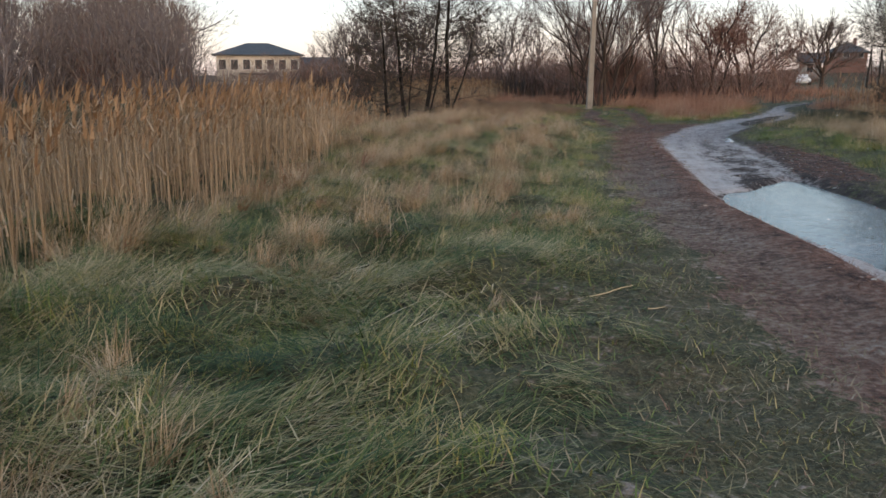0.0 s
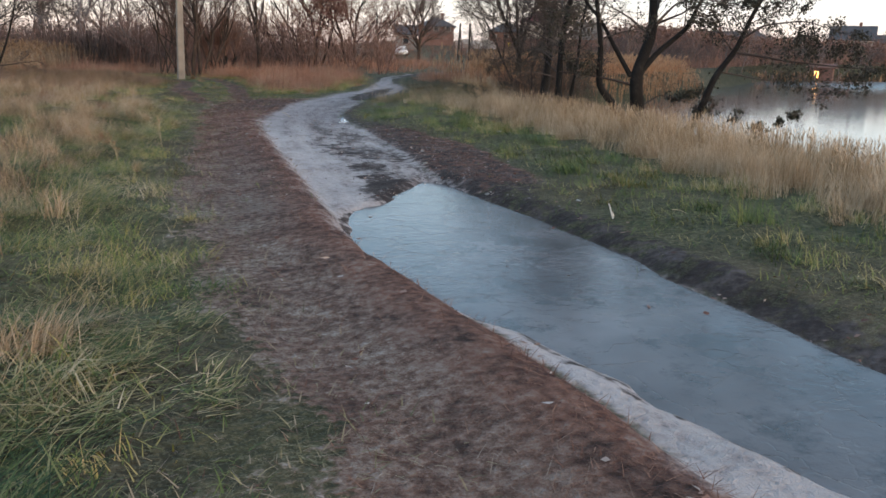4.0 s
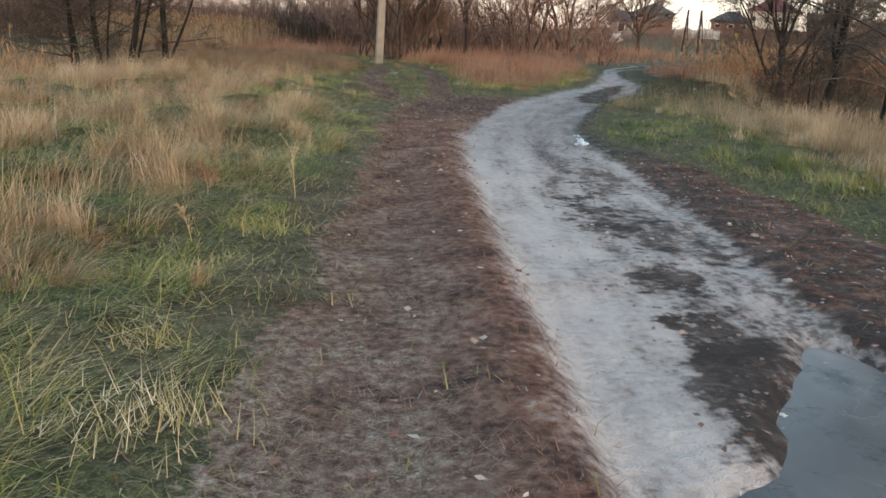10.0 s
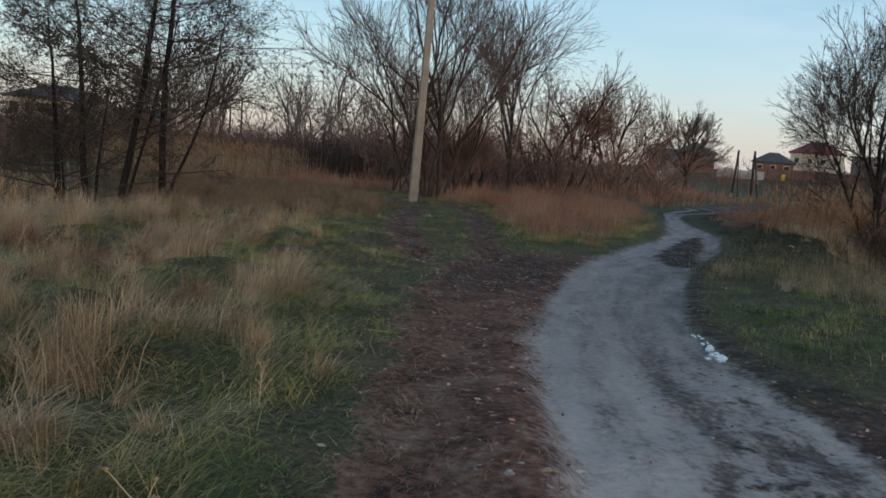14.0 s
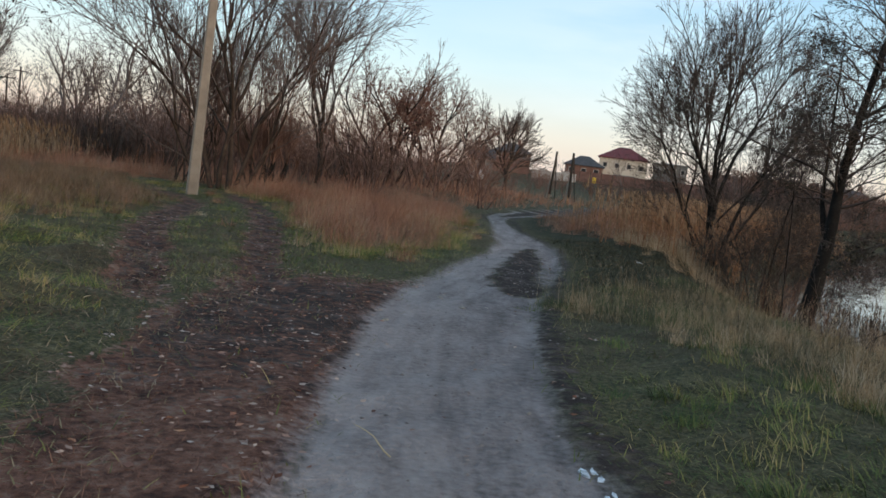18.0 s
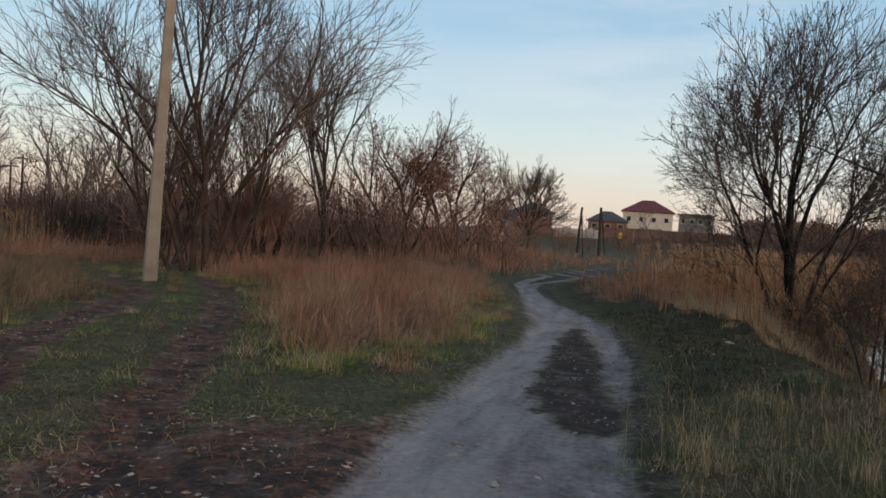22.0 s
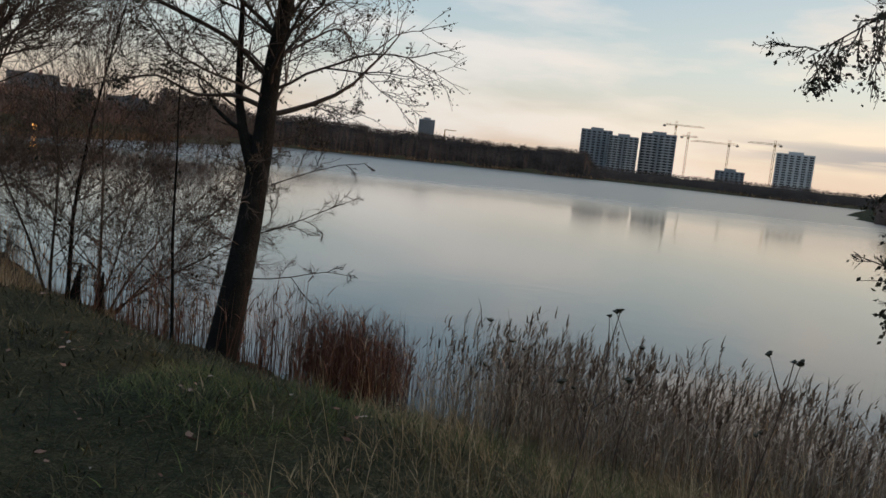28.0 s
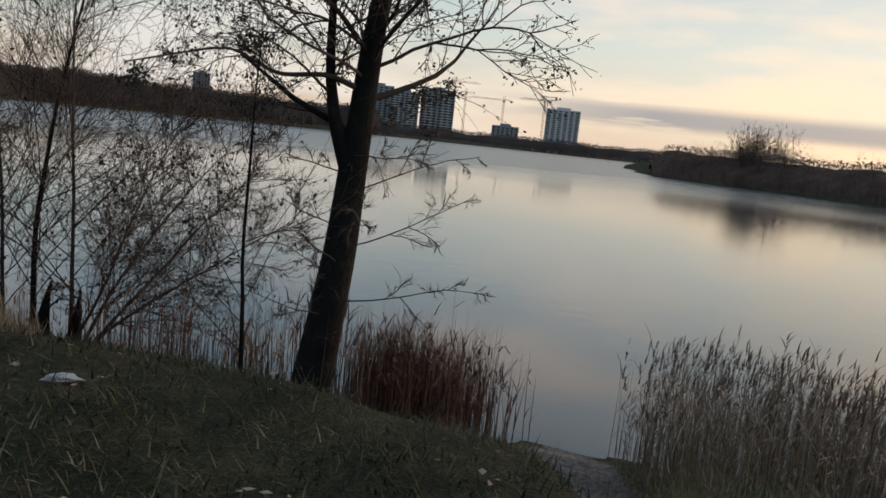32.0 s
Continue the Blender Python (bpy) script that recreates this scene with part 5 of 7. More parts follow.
def brush(name, label, seed, x, y, h0, h1, width, mat, lean=0.3):
    """Dense scrub: a mass of slender shoots."""
    g = np.random.default_rng(seed)
    n = len(x)
    lump = 0.68 + 0.42 * waves(x, y, 8.0, seed) + 0.3 * waves(x, y, 3.1, seed + 1)
    h = g.uniform(h0, h1, n) * np.clip(lump, 0.2, 1.3) * g.beta(3, 1.5, n) * 1.25
    v, f = blades(g, x, y, height(x, y) - 0.1, h, g.uniform(0.5, 1.2, n) * width, np.abs(g.normal(0, lean, n)), g.uniform(-0.2, 0.5, n), 2)
    return tagged(new(name, fast_mesh(name, v, f, mat)), label, "scrub", kind="stuff")


rng = np.random.default_rng(50)


def polar(a0, a1, d0, d1, n, cx=3.0, cy=12.0, tall=True):
    out = []
    while len(out) < n:
        a, d = radians(rng.uniform(a0, a1)), rng.uniform(d0, d1)
        x, y = cx + d * math.sin(a), cy + d * math.cos(a)
        if pond_in(np.array(x), np.array(y)) < -0.5 and (not tall or clear_view(x, y)):
            out.append((x, y))
    return out


def polar_xy(*args, **kw):
    p = np.array(polar(*args, **kw))
    return p[:, 0], p[:, 1]


bare_woods("far_woods", "tall bare trees in a belt behind the pond", 51, polar(-75, -15.5, 58, 92, 105), 8.0, 12.5, TWIG_GREY, TREE_SHAPES)
bare_woods("far_willows", "round grey willow bushes across the pond", 57, polar(-46, -17, 44, 56, 46), 5.5, 8.5, TWIG_GREY, BUSH_SHAPES)
bare_woods("far_willows", "tall hazy grey willows far behind the pond", 45, polar(-31, -17.2, 88, 112, 46, cx=0.3, cy=1.6), 10.0, 15.0, TWIG_GREY, BUSH_SHAPES, 0.8)
bare_woods("far_willows", "tall hazy grey willows at the head of the pond", 39, polar(-24.5, -16.9, 118, 136, 34, cx=0.3, cy=1.6), 11.0, 16.5, TWIG_GREY, BUSH_SHAPES, 0.8)
bare_woods("far_woods", "stout bare trees standing behind the dark hedge", 38, polar(-15, 3, 58, 70, 10), 7.5, 10.0, TWIG_GREY, TREE_SHAPES, 1.1)
bare_woods("scrub_thicket", "dark tangled bare scrub on the far side of the pond", 52, polar(-75, -8, 42, 66, 150, tall=False), 2.2, 4.2, TWIG_GREY, BUSH_SHAPES, 1.3)
brush("scrub_thicket", "low dark brambles on the far side of the pond", 67, *polar_xy(-75, -8, 42, 60, 9000, tall=False), 1.0, 2.4, 0.05, TWIG_DARK, 0.6)
bare_woods("scrub_thicket", "reddish bare scrub above the dark thicket", 58, polar(-75, -16, 52, 68, 50), 4.0, 6.5, TWIG_RED, BUSH_SHAPES)
bare_woods("far_woods", "bare trees beyond the rusty field", 53, polar(-14, 10, 76, 104, 34), 6, 9.5, TWIG_GREY, TREE_SHAPES)
bare_woods("scrub_thicket", "low dark hedge of bare scrub across the field", 54, polar(-14, 18, 54, 80, 120, tall=False), 1.8, 3.6, TWIG_RED, BUSH_SHAPES, 1.4)
bare_woods("scrub_thicket", "distant scrub on the rise behind the field", 49, polar(-30, 14, 85, 180, 110, tall=False), 2.5, 5.0, TWIG_GREY, BUSH_SHAPES, 1.4)
bare_woods("scrub_thicket", "tangled brown scrub behind the pole", 42, polar(-18, 9, 47, 62, 160, tall=False), 1.8, 3.9, TWIG_RED, BUSH_SHAPES, 1.3)
brush("scrub_thicket", "low dark brambles behind the pole", 41, *polar_xy(-16, 9, 46, 60, 24000, tall=False), 1.2, 3.2, 0.04, TWIG_DARK, 0.55)
brush("scrub_thicket", "dark bramble bank below the hedge", 60, *polar_xy(-14, 16, 56, 76, 15000, tall=False), 1.0, 2.8, 0.05, TWIG_DARK, 0.6)
bare_woods("scrub_thicket", "reddish bare scrub between the field trees", 55, polar(4, 24, 42, 72, 110), 2.4, 4.8, TWIG_RED, BUSH_SHAPES, 1.2)
bare_woods("far_woods", "grey bare trees among the houses", 56, polar(10, 62, 100, 200, 50), 4, 7.5, TWIG_GREY, TREE_SHAPES)
bare_woods("scrub_thicket", "brown scrub below the red-roofed house", 47, polar(23, 42, 92, 135, 75, cx=6.2, cy=21.4), 1.8, 3.0, TWIG_RED, BUSH_SHAPES, 1.6)
bare_woods("scrub_thicket", "brown garden scrub in front of the far houses", 59, polar(12, 66, 88, 165, 130), 1.6, 3.4, TWIG_RED, BUSH_SHAPES, 1.4)


def shore_belt(seed, a0, a1, front, back, n):
    g = np.random.default_rng(seed)
    a = g.uniform(a0, a1, n)
    d = FAR_SHORE(a) + g.uniform(front, back, n)
    return LAKE_EYE[0] + d * np.sin(np.radians(a)), LAKE_EYE[1] + d * np.cos(np.radians(a))


def belt(name, label, seed, a0, a1, reach, front, depth, top, mat, twig, size, n):
    """A far wood: an uneven mass with a ragged twiggy top, along a shore given by bearing."""
    g = np.random.default_rng(seed + 2000)
    a = np.linspace(a0, a1, 420)
    d = reach(a)
    px, py = LAKE_EYE[0] + d * np.sin(np.radians(a)), LAKE_EYE[1] + d * np.cos(np.radians(a))
    crest = top * (0.80 + 0.10 * waves(px, py, 30.0, seed) + 0.06 * waves(px, py, 11.0, seed + 1) + g.uniform(-0.015, 0.015, len(a))) * np.minimum(1, 0.25 + np.minimum(a - a0, a1 - a) / 1.2)
    rows = []
    for off, share in ((0.0, 0.0), (0.06, 0.38), (0.25, 0.75), (0.5, 0.96), (0.75, 1.0), (1.0, 0.0)):
        rr = d + front + depth * (off + 0.02 * g.uniform(-1, 1, len(a)))
        rows.append(np.stack([LAKE_EYE[0] + rr * np.sin(np.radians(a)), LAKE_EYE[1] + rr * np.cos(np.radians(a)), WATER_Z + (crest + 0.9) * share * (1 + g.uniform(-0.02, 0.02, len(a)))], 1))
    v = np.stack(rows, 0).reshape(-1, 3)
    k = np.arange(v.shape[0]).reshape(len(rows), len(a))
    f = np.stack([k[:-1, :-1], k[:-1, 1:], k[1:, 1:], k[1:, :-1]], -1).reshape(-1, 4)
    ob = thing(name, label, "woods", kind="stuff")
    part("trees", fast_mesh("trees", v, f, mat, True), ob)
    i = g.integers(0, len(a), n)
    off = g.uniform(0.2, 0.9, n)
    rr = d[i] + front + depth * off
    aa = np.radians(a[i] + g.uniform(-0.05, 0.05, n))
    at = np.stack([LAKE_EYE[0] + rr * np.sin(aa), LAKE_EYE[1] + rr * np.cos(aa), crest[i] * g.uniform(0.75, 1.0, n) + g.exponential(0.012, n) * top], 1)
    v, f = leaf_cloud(g, at, n, size, 0.0)
    part("twigs", fast_mesh("twigs", v, f, twig), ob)
    return ob


belt("far_forest", "dark belt of forest along the far lake shore", 61, 62, 92, FAR_SHORE, 1, 30, 10.5, FAR_WOOD, FAR_TWIG, 0.55, 22000)
belt("far_forest", "low dark scrub along the far lake shore", 62, 87, 135, FAR_SHORE, 0, 26, 4.4, FAR_WOOD, FAR_TWIG, 0.45, 16000)
belt("far_woods", "brown wooded rise behind the bay shore", 44, 40, 71, FAR_SHORE, 24, 40, 6.0, BAY_WOOD, TWIG_RED, 0.5, 12000)
belt("spit_scrub", "dark scrub covering the low spit", 43, 108.9, 160, SPIT, 0, 24, 4.3, BAY_WOOD, TWIG_RED, 0.3, 9000)


def shore_bushes(name, label, seed, a0, a1, front, back, n, h0, h1, mat, wide):
    x, y = shore_belt(seed, a0, a1, front, back, n)
    return bare_woods(name, label, seed + 1, list(zip(x, y)), h0, h1, mat, BUSH_SHAPES, wide)


brush("far_scrub", "brown scrub on the near bay shore", 63, *shore_belt(63, 42, 68, 2, 16, 9000), 1.4, 3.2, 0.08, TWIG_RED, 0.35)
shore_bushes("far_scrub", "bare bushes on the near bay shore", 46, 42, 68, 3, 20, 60, 2.5, 4.2, FAR_TWIG, 1.5)
shore_bushes("far_woods", "bare trees along the wooded rise", 48, 40, 70, 20, 40, 60, 4.0, 7.0, TWIG_RED, 1.3)
g = np.random.default_rng(64)
spit = []
while len(spit) < 110:
    b_ = g.uniform(111, 140)
    d_ = float(SPIT(b_)) + g.uniform(3, 18)
    spit.append((LAKE_EYE[0] + d_ * math.sin(radians(b_)), LAKE_EYE[1] + d_ * math.cos(radians(b_))))
bare_woods("spit_trees", "small bare trees on the low spit", 66, spit, 3.6, 6.0, TWIG_DARK, BUSH_SHAPES)
copse = []
for _ in range(34):
    b_, d_ = g.normal(115.2, 1.1), g.uniform(130, 145)
    copse.append((LAKE_EYE[0] + d_ * math.sin(radians(b_)), LAKE_EYE[1] + d_ * math.cos(radians(b_))))
bare_woods("spit_trees", "clump of taller bare trees on the low spit", 65, copse, 5.4, 9.2, TWIG_DARK, BUSH_SHAPES, 0.8)


# ---- grasses, reeds and litter ----
def field(name, label, mat, v, f, category="grass"):
    return tagged(new(name, fast_mesh(name, v, f, mat)), label, category, kind="stuff")


def off_track(x, y):
    s, d, m = zones(x, y)
    wet = np.maximum(lake_in(x, y), pond_in(x, y))
    return (1 - np.clip(s + m, 0, 1)) * (1 - 0.85 * d) * smooth(-0.3, -1.2, wet)


def on_bank(x, y):
    return smooth(0.2, 1.0, x - SAND_R(y)) * smooth(23, 27, y)


# low matted grass near the walk
rng = np.random.default_rng(71)
P = []
for n, xr, yr in ((45000, (-5.5, 2), (0, 12)), (45000, (-4.5, 8.6), (12, 34)), (80000, (5.5, 13), (6, 34)), (30000, (2, 17), (28, 48)), (60000, (-3, 10.5), (29, 47))):
    x, y = scatter(rng, n, xr, yr, lambda x, y: off_track(x, y) * (1 - 0.9 * on_bank(x, y)) * smooth(1.5, 0.4, x - np.maximum(DRY_R(y), SAND_R(y))) * (0.5 + 0.5 * smooth(-0.4, 0.5, waves(x, y, 1.9, 9.0))))
    tall = rng.uniform(0.05, 0.15, len(x)) * (1 + 0.6 * np.clip(waves(x, y, 2.1, 3.0), -0.5, 1))
    P.append(blades(rng, x, y, height(x, y) - 0.01, tall, rng.uniform(0.005, 0.010, len(x)), rng.uniform(0.5, 1.45, len(x)), rng.uniform(0.2, 1.0, len(x)), 2))
v, f = joined(P)
field("meadow_grass", "low matted green and straw grass of the verge", GREEN_BLADE, v, f)


rng = np.random.default_rng(66)
x, y = scatter(rng, 120000, (-2.5, 6.5), (0.5, 30), lambda x, y: smooth(-0.5, 0.3, x - MEADOW_R(y)) * smooth(0.7, -0.1, x - DIRT_L(y)) * smooth(-0.1, -0.3, x - SAND_L(y)) * (0.45 + 0.55 * smooth(-0.4, 0.4, waves(x, y, 1.1, 4.0))))
v, f = blades(rng, x, y, height(x, y) - 0.004, rng.uniform(0.05, 0.14, len(x)), rng.uniform(0.004, 0.009, len(x)), rng.uniform(0.8, 1.5, len(x)), rng.uniform(0.0, 0.6, len(x)), 2)
field("trodden_turf", "short trodden turf, grey straw and green, beside the brown strip", WORN_BLADE, v, f)
rng = np.random.default_rng(67)
x, y = scatter(rng, 150000, (8.5, 20), (22, 38), lambda x, y: darkened_turf(x, y) * smooth(-1.0, -2.5, lake_in(x, y)) * (0.35 + 0.65 * smooth(-0.4, 0.4, waves(x, y, 1.3, 5.0))))
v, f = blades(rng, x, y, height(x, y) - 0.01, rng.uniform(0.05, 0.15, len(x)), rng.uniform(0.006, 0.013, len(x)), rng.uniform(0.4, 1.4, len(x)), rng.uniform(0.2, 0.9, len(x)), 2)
field("bank_turf", "short turf on the lake bank, colour darkened for the backlight", TURF_BLADE, v, f)


def mops(seed, n, xr, yr, chance, blades_each, spread, l0, l1, wind, lean=(0.35, 1.1), curl=(0.4, 1.3), w=(0.004, 0.008), comb=0.75, levels=3, lift=0.0, far=1.5):
    """Clumps of long grass that fall over to one side; comb is how far the blades of a clump stray from its heading."""
    g = np.random.default_rng(seed)
    cx, cy = scatter(g, n, xr, yr, chance)
    k = g.integers(blades_each[0], blades_each[1], len(cx))
    i = np.repeat(np.arange(len(cx)), k)
    size = (g.uniform(0.6, 1.2, len(cx)) * (1 + 0.3 * waves(cx, cy, 1.7, seed + 3)))[i]
    size = size * (0.35 + 0.65 * np.clip(chance(cx, cy), 0, 1) ** 0.7)[i]
    to = (wind + 1.1 * waves(cx, cy, 1.9, seed) + g.normal(0, 0.8, len(cx)))[i]
    tip = g.uniform(-0.4, 0.3, len(cx))[i]
    m = len(i)
    x, y = cx[i] + g.normal(0, spread, m) * size, cy[i] + g.normal(0, spread, m) * size
    return blades(g, x, y, height(x, y) - 0.01 + lift * g.uniform(0, 1, m) ** 1.5, g.uniform(l0, l1, m) * size, g.uniform(*w, m), np.clip(g.uniform(*lean, m) + tip, -0.1, far), g.uniform(*curl, m), levels, to + g.normal(0, comb, m))


def left_field(x, y):
    return off_track(x, y) * smooth(0.5, -0.5, x - MEADOW_R(y) + 0.4 * waves(x, y, 1.6, 1.0)) * smooth(-0.2, 0.5, x - LEFT_REEDS(y) + 0.6)


def dry_share(x, y):
    """Where the field is dry and tall rather than green: from 0 to 1."""
    inner = smooth(0.2, -1.4, x - MEADOW_R(y) + 0.5 * waves(x, y, 2.2, 4.0))
    return np.clip(inner * (0.24 + 0.66 * smooth(4.5, 8.5, y) - 0.08 * smooth(12.5, 16.0, y)) * (0.06 + 1.05 * smooth(-0.18, 0.32, waves(x, y, 1.5, 6.0) + 0.35 * waves(x, y, 0.8, 2.0))) + 0.05 * smooth(5.0, 8.0, y), 0, 1)


# rusty dry grass round the fork, the pole and the alders
def rusty(x, y):
    L = SAND_L(y)
    lanes = np.minimum(np.abs(x - np.interp(y, [24, 33.7, 39, 44], [5.3, 5.8, 7.0, 6.2])), np.abs(x - np.interp(y, [26, 35, 40, 45], [6.9, 8.0, 8.6, 8.4])))
    left = smooth(0.3, 1.8, L - x + 0.4 * waves(x, y, 2.0, 1.0)) * smooth(29.6, 33.8, y + 0.8 * waves(x, y, 1.9, 4.0)) * (1 - 0.97 * smooth(1.0, 0.3, lanes + 0.3 * waves(x, y, 1.2, 6.0)) * smooth(45, 41, y))
    rut = np.interp(y, [26, 35, 40, 45], [6.9, 8.0, 8.6, 8.4])
    left = left * (1 - 0.9 * smooth(0.6, -0.3, x - rut) * smooth(50, 46, y))
    return left * smooth(0.2, -0.9, np.maximum(lake_in(x, y), pond_in(x, y)))



LEFT_REEDS = line([-10, 7.5, 11.6, 16.6, 22, 28, 34, 40, 50], [-3.6, -3.0, -2.1, -2.1, -2.6, -2.6, -2.2, -2.6, -5])
green_share = lambda x, y: left_field(x, y) * (1 - 0.75 * dry_share(x, y))
v, f = joined([
    mops(72, 620, (-5.5, 4.6), (1.5, 9), green_share, (50, 85), 0.12, 0.12, 0.32, 2.4, (0.6, 1.3), (0.5, 1.5), (0.0045, 0.009), 0.7, 2),
    mops(78, 1700, (-4.5, 5), (9, 31), green_share, (60, 95), 0.15, 0.15, 0.36, 0.6, (0.75, 1.35), (0.4, 1.2), (0.003, 0.006), 0.8, 2, 0.04, 1.6)])
field("lodged_grass", "long lodged grass lying in wisps, green, yellow and straw", LODGED_BLADE, v, f)

v, f = mops(64, 1100, (5.5, 13), (8, 33), lambda x, y: off_track(x, y) * smooth(0.1, 0.5, x - SAND_R(y) - TURF_R(y)) * smooth(0.9, 0.0, x - DRY_R(y)) * (0.4 + 0.6 * smooth(-0.4, 0.4, waves(x, y, 1.5, 3.0))) * (1 - 0.97 * on_bank(x, y)), (50, 85), 0.12, 0.14, 0.34, 2.0, (0.3, 1.2), (0.4, 1.3), (0.005, 0.009), 0.9, 2)
field("lodged_grass", "low green grass along the edge of the lake bank", GREEN_BLADE, v, f)

# thatch of combed-down stalks under the wisps
v, f = joined([
    mops(61, 1500, (-5.5, 4.6), (1.2, 9), lambda x, y: off_track(x, y) * smooth(0.5, -0.5, x - MEADOW_R(y) + 0.4 * waves(x, y, 1.6, 1.0)), (85, 125), 0.17, 0.14, 0.42, 0.2, (1.2, 1.65), (-0.1, 0.35), (0.0035, 0.0085), 0.4, 2, 0.12, 1.72),
    mops(60, 1500, (-4.5, 5), (9, 24), left_field, (70, 105), 0.2, 0.16, 0.40, 0.2, (1.15, 1.6), (-0.1, 0.35), (0.0025, 0.0052), 0.4, 2, 0.12, 1.7)])
field("thatch_grass", "flattened thatch of grey straw and dark green stalks", THATCH_BLADE, v, f)

# dry tufts, thicker and taller towards the reeds
v, f = joined([
    mops(73, 2900, (-5, 3.8), (2.5, 31), lambda x, y: left_field(x, y) * dry_share(x, y), (75, 115), 0.085, 0.3, 0.72, 1.0, (0.1, 0.85), (0.7, 2.2), (0.003, 0.007), 0.55),
    mops(79, 620, (6, 17), (8, 40), lambda x, y: off_track(x, y) * (1 - on_bank(x, y) * smooth(25, 27, y)) * smooth(-0.6, 0.2, x - DRY_R(y)) * smooth(-0.4, 0.4, waves(x, y, 2.6, 6.0)), (40, 80), 0.13, 0.25, 0.6, 1.0, (0.0, 0.7), (0.5, 1.6), (0.003, 0.006), 0.8),
    mops(65, 1500, (-3, 18), (29, 50), lambda x, y: rusty(x, y) * smooth(-0.3, 0.5, waves(x, y, 1.9, 8.0)), (35, 60), 0.2, 0.35, 0.8, 0.8, (0.1, 0.9), (0.5, 1.7), (0.004, 0.008), 0.9)])
field("dry_tufts", "straw-coloured dry grass tufts", TAN_BLADE, v, f)
v, f = mops(70, 1300, (-2.8, 3.4), (6, 31), lambda x, y: left_field(x, y) * dry_share(x, y) * smooth(-0.2, 0.5, waves(x, y, 2.4, 15.0)) * (0.3 + 0.7 * smooth(18, 24, y)), (70, 110), 0.09, 0.35, 0.78, -0.4, (0.1, 0.9), (0.7, 2.3), (0.003, 0.0065), 0.55)
field("rusty_tufts", "rust-coloured lodged grass tufts", RUST_BLADE, v, f)

v, f = joined([
    mops(63, 1300, (9, 19.5), (22, 37), lambda x, y: on_bank(x, y) * smooth(0.0, -0.5, lake_in(x, y)) * (0.2 + 0.8 * smooth(-0.5, 0.4, waves(x, y, 1.4, 7.0))), (26, 46), 0.13, 0.1, 0.24, 2.2, (0.5, 1.3), (0.4, 1.3), (0.003, 0.006), 0.9, 2)])
field("bank_tufts", "olive and straw grass tufts on the lake bank", TUFT_BLADE, v, f)
# matted dead straw along the trodden strip
rng = np.random.default_rng(62)
x, y = scatter(rng, 38000, (1.2, 5.2), (2, 20), lambda x, y: zones(x, y)[1] * (1 - zones(x, y)[0]) * smooth(-0.25, -0.6, x - SAND_L(y)) * (0.08 + 0.92 * smooth(-0.1, 0.4, waves(x, y, 1.3, 11.0))))
v, f = blades(rng, x, y, height(x, y) + 0.002, rng.uniform(0.05, 0.14, len(x)), rng.uniform(0.002, 0.0048, len(x)), rng.uniform(1.1, 1.5, len(x)), rng.uniform(0.0, 0.25, len(x)), 2)
field("straw_mat", "flattened grey straw on the trodden strip", MAT_BLADE, v, f)

# dead brown mat on the trodden verge
rng = np.random.default_rng(74)
x, y = scatter(rng, 170000, (-1.5, 8.5), (1, 34), lambda x, y: (0.3 + 0.7 * np.maximum(smooth(13.0, 18.0, y), smooth(-0.7, -0.3, x - SAND_L(y)))) * np.maximum(np.clip(1.3 * zones(x, y)[1] - zones(x, y)[0], 0, 1), 0.5 * smooth(-0.6, 0.3, x - MEADOW_R(y)) * off_track(x, y) * smooth(0.3, -0.2, x - SAND_L(y))) * (0.3 + 0.7 * smooth(-0.3, 0.4, waves(x, y, 0.9, 2.0))))
v, f = blades(rng, x, y, height(x, y) + 0.002, rng.uniform(0.04, 0.12, len(x)), rng.uniform(0.0025, 0.006, len(x)), rng.uniform(0.8, 1.45, len(x)), rng.uniform(0.0, 0.35, len(x)), 2)
field("dead_grass_mat", "trodden mat of dead reddish-brown grass", BROWN_BLADE, v, f)

# fallen leaves on the brown earth by the fork, and along the road's edge
rng = np.random.default_rng(75)
x, y = scatter(rng, 60000, (2, 17), (6, 36), lambda x, y: 0.05 * on_bank(x, y) * smooth(0.0, -0.4, lake_in(x, y)) + np.clip(zones(x, y)[1], 0, 1) * (0.12 + 0.88 * smooth(13, 21, y)) * (0.35 + 0.65 * smooth(-0.2, 0.4, waves(x, y, 1.1, 3.0))) + 0.03 * zones(x, y)[0] + 0.12 * zones(x, y)[2])
n = len(x)
v, f = leaf_cloud(rng, np.stack([x, y, height(x, y) + 0.012], 1), n, 0.058, 0.0)
v = v.reshape(-1, 4, 3)
v[:, :, 2] = v[:, :1, 2] + (v[:, :, 2] - v[:, :1, 2]) * 0.3
v[:, :, 2] = np.maximum(v[:, :, 2], height(v[:, :, 0], v[:, :, 1]) + 0.004)
field("leaf_litter", "scattered curled fallen leaves and chips", LITTER, v.reshape(-1, 3), f, "leaves")


